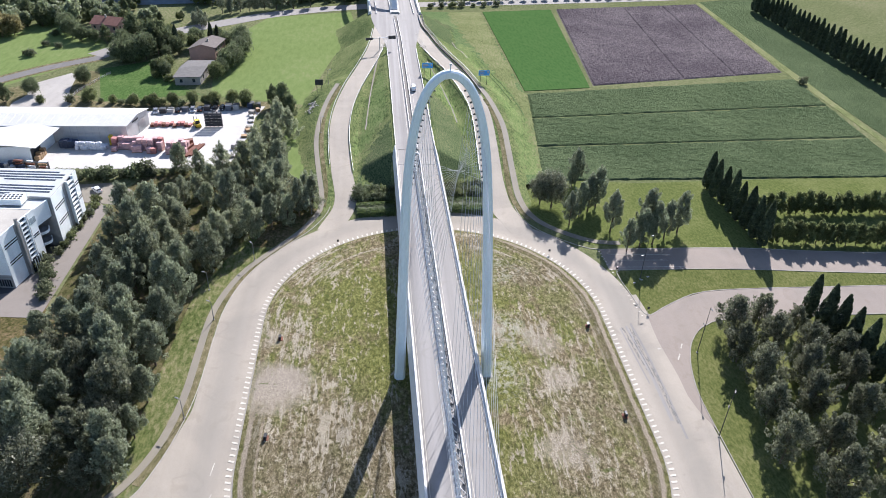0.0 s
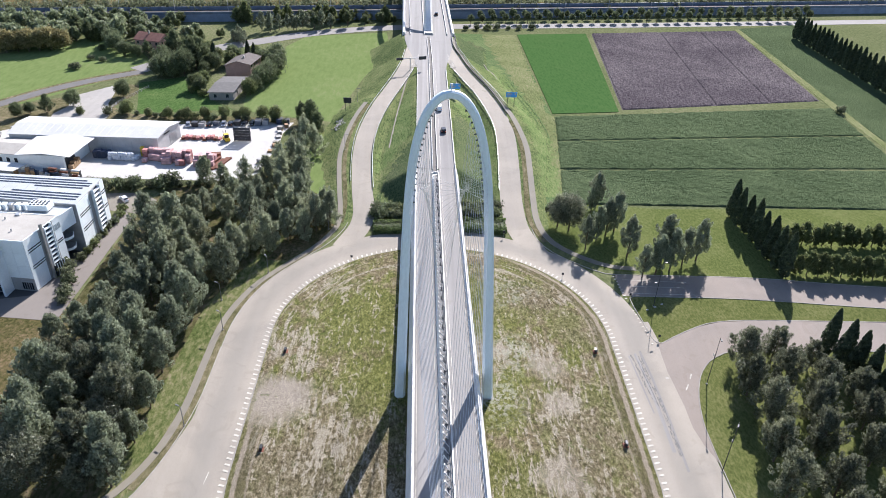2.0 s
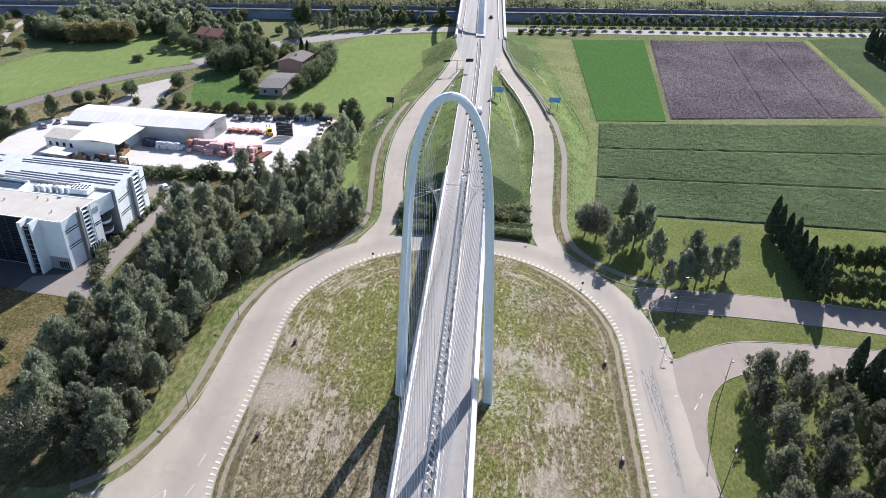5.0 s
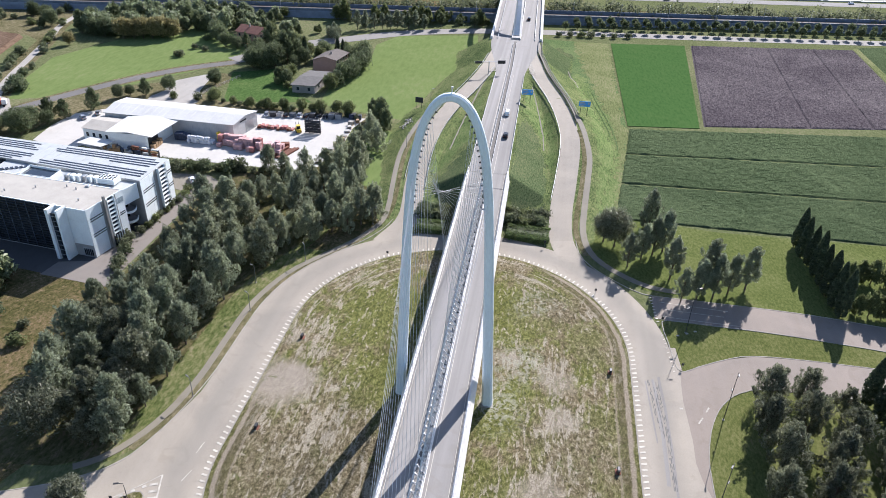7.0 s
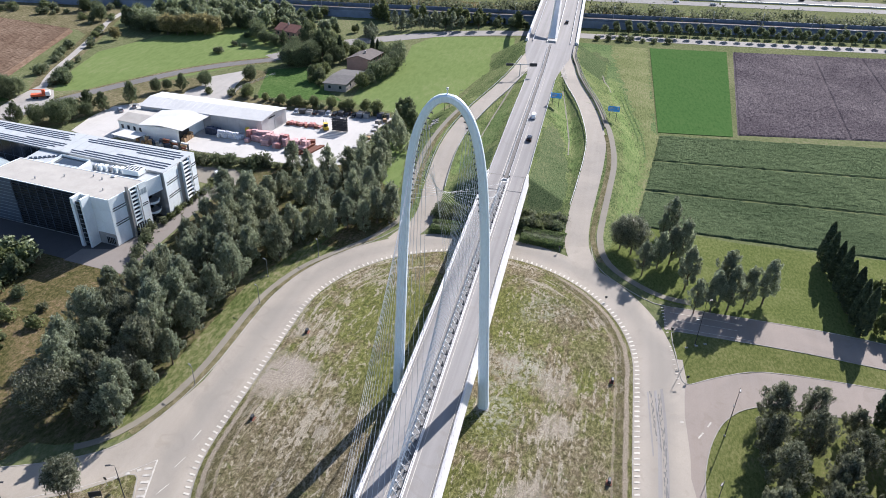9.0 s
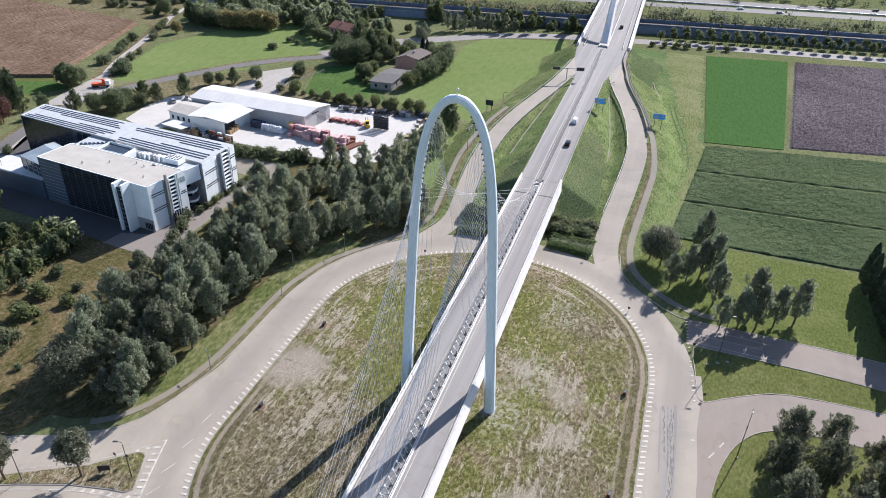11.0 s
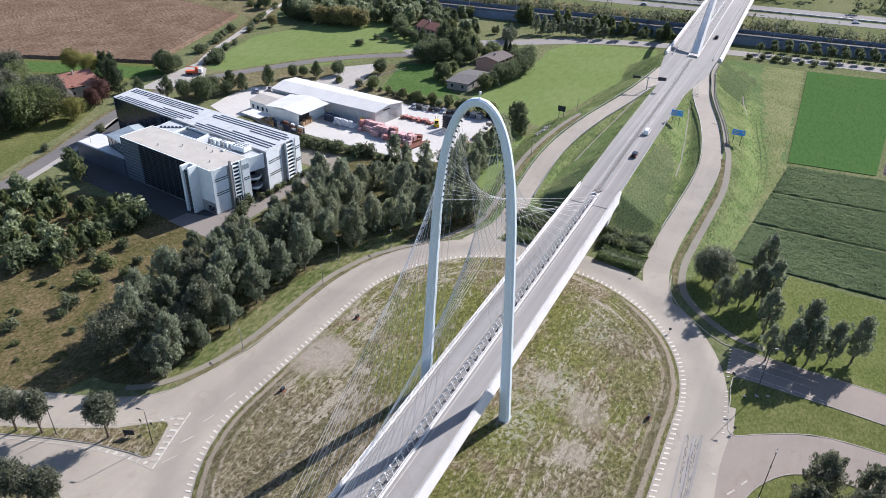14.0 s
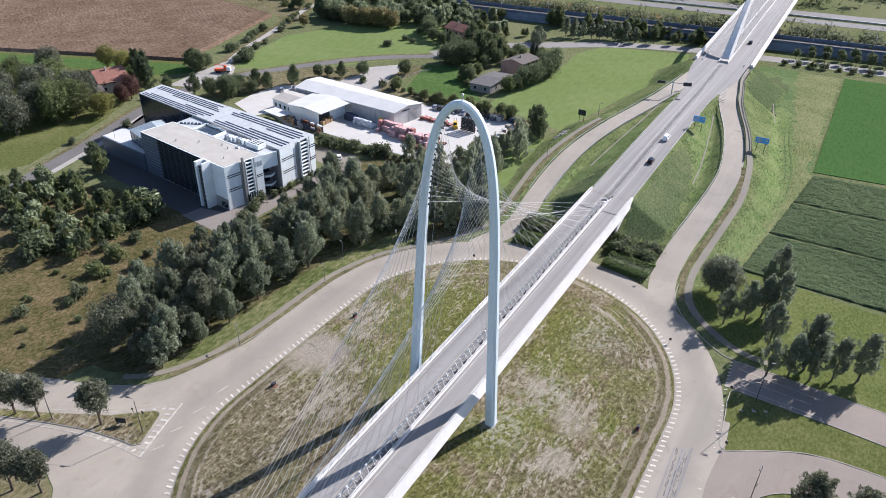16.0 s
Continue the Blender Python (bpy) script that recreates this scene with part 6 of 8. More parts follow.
for i, x in enumerate(range(-330, 420, 30)):
    p = north(x, 12.0)
    copy_thing(mast, pose(p.x, p.y, 3.5))
bpy.data.objects.remove(mast.children[0])
bpy.data.objects.remove(mast.children[0])
bpy.data.objects.remove(mast)
moto = [Vector((x, 415 + 0.18 * x, 0.05)) for x in range(-600, 800, 50)]
for i, d in enumerate((0, 22)):
    setting("motorway_%d" % (i + 1), ribbon(bmesh.new(), [p + Vector((0, d, 0)) for p in moto], 6.4, -6.4, 0.06), M["motorway"], "grey motorway carriageway", "road")
bm = sweep(bmesh.new(), [p + Vector((0, 11, 0)) for p in moto], [(0.2, 0), (0.2, 0.9), (-0.2, 0.9), (-0.2, 0)], True)
setting("motorway_barrier", bm, M["steel"], "steel barrier between the carriageways", "barrier")
lawn("far_scrub", [(-500, 262), (-80, 340), (60, 366), (400, 428), (400, 430), (60, 388), (-80, 376), (-500, 330)], M["rough"], "dry scrub between railway and motorway", 0.02)
rs = np.random.RandomState(7)
lob = []
for i in range(1300):
    x = rs.uniform(-420, 430)
    d = rs.uniform(19, 44) if rs.rand() < 0.75 else rs.uniform(110, 220)
    if d < 60 and rs.rand() < 0.5:
        d = rs.uniform(17, 25)
    p = north(x, d)
    k = rs.uniform(1.6, 4.2) if d < 60 else rs.uniform(0.8, 2.4)
    for j in range(3):
        lob.append((p.x + rs.normal() * k * 0.6, p.y + rs.normal() * k * 0.6, k * (0.5 + 0.4 * j * rs.rand()), k * 0.8))
pts, nr, sz, aim = lobes_to_leaves(rs, lob, 60000, 0.88)
scrub = cards("far_bushes", pts, nr, sz, M["leaf_scrub"], None, aim, 0.5)
tagged(scrub, "wild bushes between railway and motorway", "bushes", "", "stuff")
rs = np.random.RandomState(9)
lob = []
for i in range(380):
    x = rs.uniform(-700, 900)
    y = rs.uniform(470, 800) if rs.rand() < 0.7 else rs.uniform(450, 475) + 0.18 * x
    k = rs.uniform(2.5, 4.5)
    for j in range(3):
        lob.append((x + rs.normal() * k * 0.7, y + rs.normal() * k * 0.7, k * (0.5 + 0.7 * j), k))
pts, nr, sz, aim = lobes_to_leaves(rs, lob, 18000, 1.5)
far = cards("far_woods", pts, nr, sz, M["leaf_deep"], None, aim, 0.6)
tagged(far, "distant woods beyond the motorway", "woods", "", "stuff")


# ---- markings, kerbs and rails ----
def paint(name, pts, z=0.1, label="white road marking"):
    return setting(name, slab(bmesh.new(), pts, z - 0.03, z), M["worn_line"], label, "marking")


# broad white dashes round the island
bm = bmesh.new()
box(bm, (0, 0, 0), (1.12, 0.42, 0.03))
dash_mesh = bpy.data.meshes.new("dash")
bm.to_mesh(dash_mesh)
bm.free()
dash_mesh.materials.append(M["line"])
dashes = thing("island_dashes", (0, 0, 0), "broken white line of broad dashes round the island", "marking", kind="structure")


def dash(x, y, turn, z=0.1, parent=dashes, k=1.0):
    ob = new("dash", dash_mesh)
    ob.parent = parent
    ob.matrix_basis = pose(x, y, z, 0, 0, turn) @ Matrix.Diagonal((k, k, 1, 1))


R_D = 42.2
for i in range(88):
    a = math.pi * (i + 0.5) / 88
    dash(RING[0] + R_D * math.cos(a), RING[1] + R_D * math.sin(a), math.degrees(a) + (-18 if math.cos(a) < 0 else 16))
for i in range(28):
    y = RING[1] - 0.8 - i * 1.52
    dash(RING[0] + R_D, y, 16)
    dash(RING[0] - R_D, y, -18 + 180)
for i in range(22):
    a = math.radians(181 + i * 2.05)
    dash(RING[0] + R_D * math.cos(a), SOUTH + R_D * math.sin(a), math.degrees(a) - 18)
    dash(RING[0] - R_D * math.cos(a), SOUTH + R_D * math.sin(a), 196 - math.degrees(a))


def kerb_line(name, pts, label="low pale concrete kerb", high=0.15, wide=0.2, step=3.0):
    line = curve(V3(pts), step)
    return setting(name, sweep(bmesh.new(), line, [(wide / 2, -0.1), (wide / 2, high), (-wide / 2, high), (-wide / 2, -0.1)], True), M["kerb"], label, "kerb")


kerb_line("kerb_west", [(-90, -47.5), (-78.8, -42.6), (-67.6, -37.8), (-60.3, -33.1), (-56.7, -28.4), (-53.4, -18), (-51.4, -5), (-51, 10), (-50.2, 26), (-45.4, 41.5), (-38, 53), (-31.5, 62), (-27.2, 74), (-27.9, 92)], high=0.13, wide=0.18)
kerb_line("kerb_north_east", [(29.2, 86), (29.7, 75), (30.8, 66), (34.2, 59.4), (40.8, 53), (47.5, 48.5), (54, 48), (63.4, 48), (90, 47.6), (118, 44.8), (170, 41.2)])
kerb_line("kerb_lawn", [(170, 31), (117, 34.4), (84, 37.1), (61, 37.6), (55, 37.6), (51.6, 36.6), (52.3, 28.3), (53, 21.1), (53.5, 18.6), (55, 18), (58.7, 20.5), (66.1, 24.8), (72.3, 27), (84, 27.9), (110, 28), (170, 28)])
kerb_line("kerb_south_east", [(170, 15.5), (110, 16), (84, 15.8), (71.9, 15.2), (68.1, 13.8), (64.8, 11.6), (61.8, 8), (59.8, 4.3), (57.9, -1), (56.5, -7.7), (56.1, -13), (56, -24), (56, -60)])

# white edge and lane lines
def stripe(name, pts, wide, z, label="thin white edge line", step=3.0):
    line = pts if isinstance(pts[0], Vector) else curve(V3(pts), step)
    return setting(name, sweep(bmesh.new(), line, [(wide / 2, z - 0.02), (wide / 2, z), (-wide / 2, z), (-wide / 2, z - 0.02)], True), M["worn_line"], label, "marking")


for s, x in (("west_out", -5.75), ("west_in", -1.95), ("east_in", 1.72), ("east_out", 5.75)):
    stripe("deck_line_" + s, [Vector((0.7 + x - 0.0083 * y, y, DECK)) for y in np.linspace(Y0, Y1, 20)], 0.12, 0.075)
    stripe("main_line_" + s, [Vector((mid(y) + x * (1.12 if abs(x) > 4 else 1.0), y, main_z(y))) for y in np.linspace(Y1, 200, 30)], 0.16, 0.11)
for i, (xa, ya, xb, yb) in enumerate(((51.6, 45.4, 69.5, 44.6), (52.4, 42.3, 68.0, 41.9), (53.0, 38.9, 71.5, 38.6))):
    paint("street_line_%d" % (i + 1), [(xa, ya), (xb, yb), (xb, yb + 0.16), (xa, ya + 0.16)], 0.11, "white lane line of the side street")
for i, (x, y, turn) in enumerate(((-42.8, -43.5, 66), (-43.6, -38.2, 70), (-43.9, -31.6, 76), (-44.4, -24.5, 84))):
    m = Matrix.Rotation(radians(turn), 2)
    paint("lane_dash_%d" % (i + 1), [tuple(Vector((x, y)) + m @ Vector(p)) for p in ((-1.5, -0.08), (1.5, -0.08), (1.5, 0.08), (-1.5, 0.08))], 0.105, "faint white lane dash")
# give-way teeth
teeth = thing("give_way_dashes", (0, 0, 0), "broken white give-way lines at the junctions", "marking", kind="structure")
for (xa, ya), (xb, yb), n, k in (((50.6, 36.5), (49.6, 47), 9, 0.62), ((-18.2, 69), (-18.9, 84), 12, 0.8), ((21.4, 70), (20.9, 84), 10, 0.8), ((51.2, 31), (52.5, 17.6), 9, 0.5)):
    for i in range(n):
        t = i / (n - 1)
        dash(xa + (xb - xa) * t, ya + (yb - ya) * t, math.degrees(math.atan2(yb - ya, xb - xa)) - 70, 0.12, teeth, k)
# hatched noses where the slip roads leave the main road
hatch = thing("hatched_noses", (0, 0, 0), "white hatched road markings at the slip roads", "marking", kind="structure")
bar = bmesh.new()
box(bar, (0, 0, 0), (1, 0.42, 0.03))
bar_mesh = bpy.data.meshes.new("hatch_bar")
bar.to_mesh(bar_mesh)
bar.free()
bar_mesh.materials.append(M["worn_line"])
for cx, y0, s, n in ((8.9, 204, 1, 13), (-8.6, 204, -1, 12)):
    for i in range(n):
        y = y0 + 1.75 * i
        w = 3.4 * (1 - i / n) + 0.2
        ob = new("hatch_bar", bar_mesh)
        ob.parent = hatch
        ob.matrix_basis = pose(cx - s * 0.105 * (y - y0) + 0.4 * s, y, main_z(y) + 0.12, 0, 0, -22 * s) @ Matrix.Diagonal((w, 1, 1, 1))


def rail_run(name, pts, label, material, high=0.75, posts=3.0, band=0.34, n_bands=1):
    """A guard rail on posts, along places that lie on the ground."""
    ob = thing(name, (0, 0, 0), label, "guard rail")
    bm = bmesh.new()
    for b in range(n_bands):
        z = high - b * (band + 0.1)
        sweep(bm, pts, [(0.05, z - band), (0.05, z), (-0.05, z), (-0.05, z - band)], True)
    part("rail", bm, material, ob)
    gone = 0.0
    base = None
    for a, b in zip(pts, pts[1:]):
        gone += (b - a).length
        if gone >= posts:
            gone = 0.0
            if base is None:
                base = part("post", made(((0, 0, high / 2 - 0.15), (0.12, 0.12, high + 0.3))), material, ob)
            else:
                q = new("post", base.data)
                q.parent = ob
                base_now = q
                q.location = b
                continue
            base.location = b
    return ob


def off(line, d, lo=-1e9, hi=1e9, dz=0.0):
    return [p + n * d + Vector((0, 0, dz)) for p, n in zip(line, sides(line)) if lo < p.y < hi]


FINE_W, FINE_E = curve([p.copy() for p in RAMP_W[::3]], 2.5), curve([p.copy() for p in RAMP_E[::3]], 2.5)
rail_run("guard_rail", off(FINE_W, 3.75, 98, 240), "grey steel guard rail on the outer side of the slip road", M["steel"])
rail_run("guard_rail", off(FINE_W, -3.7, 92, 204), "grey steel guard rail on the inner side of the slip road", M["steel"], 0.9, band=0.5)
rail_run("guard_rail", off(FINE_E, 3.85, 92, 204), "grey steel guard rail on the inner side of the slip road", M["steel"])
rail_run("guard_rail", off(FINE_E, -3.9, 152, 259), "dark steel barrier between slip road and footway", M["dark"], 1.1, band=0.85)
rail_run("guard_rail", off(FINE_E, -5.9, 160, 259), "thin dark railing along the footway", M["dark"], 1.05, posts=2.0, band=0.06, n_bands=3)
setting("footway", ribbon(bmesh.new(), off(FINE_E, -4.95, 158, 259), 0.85, -0.85, 0.12), M["path"], "narrow raised footway beside the slip road", "pavement")
for s, d in (("west", -6.5), ("east", 6.5)):
    rail_run("guard_rail", [Vector((mid(y) + d, y, main_z(y) + 0.05)) for y in np.arange(99.5, 202, 2.5)], "grey steel guard rail beside the main road", M["steel"])
for d in (-1.05, 0.55):
    rail_run("guard_rail", [Vector((mid(y) + d, y, main_z(y) + 0.1)) for y in np.arange(95, 252, 2.5)], "grey steel guard rail of the median", M["steel"])
setting("median_strip", ribbon(bmesh.new(), [Vector((mid(y) - 0.25, y, main_z(y))) for y in np.arange(95, 256, 4)], 0.7, -0.7, 0.12), M["dirt"], "narrow grey gravelled median between guard rails", "median")
setting("gutter_east", ribbon(bmesh.new(), [Vector((x, y, bank(x, y))) for x, y in ((9.9, 191), (11.6, 181), (13.3, 170), (15.2, 157), (16.9, 144), (17.6, 132))], 0.28, -0.28, 0.14), M["path"], "pale concrete drain channel down the slope", "drain")
setting("gutter_west", ribbon(bmesh.new(), [Vector((x, y, bank(x, y))) for x, y in ((-11.4, 192), (-12.7, 180), (-14.0, 166), (-15.0, 152), (-15.8, 138), (-16.6, 124))], 0.28, -0.28, 0.14), M["path"], "pale concrete drain channel down the slope", "drain")
setting("gutter_slope", ribbon(bmesh.new(), [Vector((x, y, bank(x, y))) for x, y in ((26.2, 240), (27.6, 232), (29.2, 223), (31, 214))], 0.22, -0.22, 0.12), M["path"], "pale concrete drain channel down the slope", "drain")

# dark worn seams on the eastern road: ragged tar lines along the wheel tracks
r = random.Random(60)
for i, (line, offs) in enumerate((([(48.2, 13), (48.2, 7.2), (48.6, 2.7), (48.9, -2.5), (48.8, -9), (48.8, -18)], (-0.36, -0.1, 0.2)), ([(46, 13.4), (46.4, 8.1), (46.7, 3.5), (47, -1.7)], (0.0, 0.25)), ([(47.2, 12), (47.5, 6), (47.9, 0), (48.1, -6)], (0.0,)))):
    pts = curve(V3(line), 0.7)
    bm = bmesh.new()
    for o in offs:
        half = [r.uniform(0.0, 0.15) for _ in pts]
        wave = [o + r.uniform(-0.03, 0.03) for _ in pts]
        for k in range(len(pts) - 1):
            if r.random() < 0.8:
                a, b = pts[k], pts[k + 1]
                q = [bm.verts.new((p.x + w + d * h, p.y, 0.08)) for p, w, h, d in ((a, wave[k], half[k], -1), (a, wave[k], half[k], 1), (b, wave[k + 1], half[k + 1], 1), (b, wave[k + 1], half[k + 1], -1))]
                bm.faces.new(q)
    bmesh.ops.recalc_face_normals(bm, faces=bm.faces)
    setting("tar_seam_%d" % (i + 1), bm, M["tar"], "dark ragged tar seams in the worn asphalt", "stain")
for i, pts in enumerate(([(46.9, 13.6), (47.5, 14.0), (48.0, 5), (48.2, -4), (48.0, -17), (47.2, -17), (47.4, -4), (47.3, 5)], [(48.3, 14.6), (48.9, 15.0), (49.4, 5), (49.5, -8), (49.2, -22), (48.7, -22), (48.9, -8), (48.8, 5)], [(45.4, 13.0), (45.7, 13.0), (46.2, 4), (46.6, -6), (46.3, -6), (45.8, 4)])):
    setting("repair_%d" % (i + 1), slab(bmesh.new(), pts, 0.0, 0.0775), M["old_patch"], "long darker repair strip in the asphalt", "stain")
for i, (x, y, l, w, a) in enumerate(((56.3, 2.3, 2.2, 0.3, 60), (58.3, 6.0, 1.8, 0.3, 62), (52.6, 5.3, 0.7, 0.5, 10))):
    m = Matrix.Rotation(radians(a), 2)
    paint("faded_mark_%d" % (i + 1), [tuple(Vector((x, y)) + m @ Vector(p)) for p in ((-l / 2, -w / 2), (l / 2, -w / 2), (l / 2, w / 2), (-l / 2, w / 2))], 0.1, "faded white mark on the worn asphalt")

# ---- western splitter island ----
isle = [(-92, -61), (-79.6, -53.9), (-70, -49.2), (-58.2, -42.6), (-51.8, -36.9), (-50.4, -36.5), (-49.4, -37.2), (-47.0, -42.7), (-46.4, -44.6), (-47.4, -45.8), (-50.6, -46.2), (-58.3, -47.9), (-67.7, -51.3), (-77.4, -55.4), (-91, -62.8)]
setting("splitter_kerb", slab(bmesh.new(), isle, -0.2, 0.19), M["kerb"], "low kerb of the splitter island", "kerb")
low_isle = []
for i, (x, y) in enumerate(isle):
    a, b = Vector(isle[i - 1]), Vector(isle[(i + 1) % len(isle)])
    d = (b - a).normalized()
    low_isle.append((x + d.y * 0.25, y - d.x * 0.25))
setting("splitter_grass", slab(bmesh.new(), low_isle, 0.1, 0.24), M["island"], "dry grass on the splitter island", "grass")
stripe("splitter_line_east", [(-43.8, -47.0), (-46.2, -39.6), (-48.4, -32.2)], 0.3, 0.11, "white painted edge of the splitter nose")
stripe("splitter_line_north", [(-48.4, -32.2), (-51.6, -35.7), (-58.4, -41.6), (-70, -48.2)], 0.16, 0.11, "white painted edge of the splitter nose")
stripe("splitter_line_south", [(-43.8, -47.0), (-50.6, -47.5), (-58.6, -49.2), (-68, -52.5), (-78, -56.6)], 0.2, 0.11, "white painted edge of the splitter nose")
for xa, ya, xb, yb, n, turn, w in ((-48.9, -34.6, -44.9, -45.2, 8, 20, 1.5), (-46.2, -46.4, -58.4, -48.5, 8, 70, 0.9), (-50.4, -35.4, -53.6, -38.0, 3, 40, 0.8)):
    for i in range(n):
        t = i / (n - 1)
        ob = new("hatch_bar", bar_mesh)
        ob.parent = hatch
        ob.matrix_basis = pose(xa + (xb - xa) * t, ya + (yb - ya) * t, 0.105, 0, 0, turn) @ Matrix.Diagonal((w, 1.4, 1, 1))

# ---- street furniture ----
def street_lamp(at, high, arms, label, turn=0.0):
    ob = thing("street_lamp", (*at, bank(*at)), label, "street lamp", turn=turn)
    bm = rod(bmesh.new(), (0, 0, -0.2), (0, 0, high), 0.1, 0.055, 10)
    part("pole", bm, M["dark"] if high > 7 else M["lamp"], ob)
    part("base", made(((0, 0, 0.1), (0.45, 0.45, 0.24), 0, 0.04)), M["kerb"], ob)
    for z, l in arms:
        bm = rod(bmesh.new(), (0, 0, z - 0.1), (l, 0, z + 0.15), 0.05, 0.04, 6)
        arm = part("arm", bm, M["dark"] if high > 7 else M["lamp"], ob)
        bm = bmesh.new()
        box(bm, (l * 1.25, 0, z + 0.17), (0.9, 0.34, 0.18), 0, 0.05)
        part("lantern", bm, M["dark"] if high > 7 else M["lamp"], arm)
    return ob


for at, turn in (((-52.3, -11.3), 150), ((-52.2, 20.4), 150), ((-46, 45.5), 130), ((-55.5, 32.5), 160)):
    street_lamp(at, 5.4, [(5.3, 0.7)], "short grey path lamp with a single arm", turn)
for at, turn in (((61.2, 3.6), 80), ((55.6, -21.8), 60), ((57.1, 33.3), 200)):
    street_lamp(at, 13.5, [(13.3, -0.8), (7.6, 0.8)], "tall dark street lamp with two lanterns", turn)
street_lamp((-48.6, -42.3), 9.0, [(9.5, -0.9)], "tall street lamp on the splitter island", 20)
street_lamp((-67.1, -50.0), 8.0, [(8.1, 0.9)], "tall street lamp on the splitter island", 20)
for y in (66, 118, 170):
    street_lamp((-32.5 + (y > 100) * 0.0, y + 4), 6.0, [(5.9, 0.8)], "short grey path lamp with a single arm", 0)

for x, y in ((-35.6, 12.1), (37.5, 13.7), (-35.3, -17.8), (37.8, -15.6)):
    ob = thing("floodlight", (x, y, 0.35), "dark ground floodlight box aimed at the arch", "floodlight", "floodlights on the island", turn=90 if x < 0 else -90)
    bm = bmesh.new()
    box(bm, (0, 0, 0.12), (1.3, 1.1, 0.3), 0, 0.04)
    part("plinth", bm, M["rust"], ob)
    bm = bmesh.new()
    box(bm, (0, 0.1, 0.75), (1.1, 0.55, 0.8), 0, 0.08)
    part("housing", bm, M["dark"], ob)
    part("glass", made(((0, -0.2, 0.8), (0.9, 0.06, 0.6))), M["dark_glass"], ob)
    for s in (-1, 1):
        part("bracket", made(((s * 0.62, 0.1, 0.6), (0.08, 0.2, 0.9))), M["dark"], ob)


def road_sign(at, z, wide, high, face, label, turn=0.0, bars=()):
    ob = thing("road_sign", (*at, bank(*at)), label, "road sign", turn=turn)
    z -= bank(*at)
    bm = bmesh.new()
    box(bm, (0, 0, z), (wide, 0.12, high), 0, 0.02)
    panel = part("panel", bm, face, ob)
    for i, (bx, bz, bw, bh) in enumerate(bars):
        part("text_bar", made(((bx, -0.08, z + bz), (bw, 0.04, bh))), M["line"], panel, "white lettering bar")
    for s in (-0.3, 0.3):
        part("post", rod(bmesh.new(), (s * wide, 0.14, -0.3), (s * wide, 0.14, z + high * 0.4), 0.1, 0.1, 8), M["dark"], ob)
    return ob


bars = [(-0.9, 0.55, 1.9, 0.26), (-0.7, 0.0, 2.2, 0.26), (-1.0, -0.55, 1.6, 0.26), (1.6, 0.3, 0.5, 0.9)]
road_sign((32.3, 167.5), 10.0, 4.6, 2.2, M["sign_blue"], "large blue direction sign beside the slip road", 2, bars)
road_sign((8.7, 168.5), 12.6, 4.4, 2.2, M["sign_blue"], "large blue direction sign beside the main road", 2, bars)
road_sign((-35.4, 162), 7.6, 3.2, 2.3, M["dark"], "dark back of a large road sign on posts")
gantry = thing("sign_gantry", (-10.6, 200.5, bank(-10.6, 200.5)), "steel sign gantry with two dark boards", "gantry")
part("column", rod(bmesh.new(), (0, 0, -0.3), (0, 0, 5.8), 0.24, 0.2, 10), M["steel"], gantry)
part("beam", rod(bmesh.new(), (-6.4, -2, 5.5), (7.4, 2, 5.5), 0.16, 0.16, 8), M["steel"], gantry)
part("board", made(((5.6, 1.3, 5.4), (3.4, 0.2, 1.5), 16)), M["dark"], gantry, "dark back of a sign board")
part("board", made(((-4.6, -1.6, 5.4), (3.2, 0.2, 1.1), 16)), M["dark"], gantry, "dark back of a sign board")

# small traffic signs
for x, y, h in ((-53.8, -40.2, 2.6), (-51.4, -39.6, 2.4), (20.6, 67.6, 2.2), (35.0, 46.2, 1.6), (-24.0, 53.0, 1.6), (54.4, 19.0, 1.8), (51.6, 36.6, 1.8)):
    ob = thing("traffic_sign", (x, y, 0), "small traffic sign on a thin post seen from behind", "road sign")
    part("post", rod(bmesh.new(), (0, 0, -0.2), (0, 0, h), 0.05, 0.05, 6), M["steel"], ob)
    part("plate", made(((0, -0.06, h - 0.35), (0.6, 0.05, 0.7), 0, 0.02)), M["dark"], ob)
board = thing("notice_board", (-54.0, -43.2, 0.2), "dark notice board on the splitter island", "board", turn=25)
part("panel", made(((0, 0, 1.2), (2.2, 0.12, 1.3))), M["dark"], board)
for s in (-0.9, 0.9):
    part("post", made(((s, 0.05, 0.6), (0.1, 0.1, 1.4))), M["dark"], board)
for x, y in ((55.0, 31.6), (57.4, 32.9), (59.6, 34.2)):
    ob = thing("marker_stone", (x, y, 0), "small white concrete cover on the lawn", "cover", "white covers on the lawn")
    part("lid", made(((0, 0, 0.1), (0.7, 0.4, 0.2), 20, 0.03)), M["concrete"], ob)


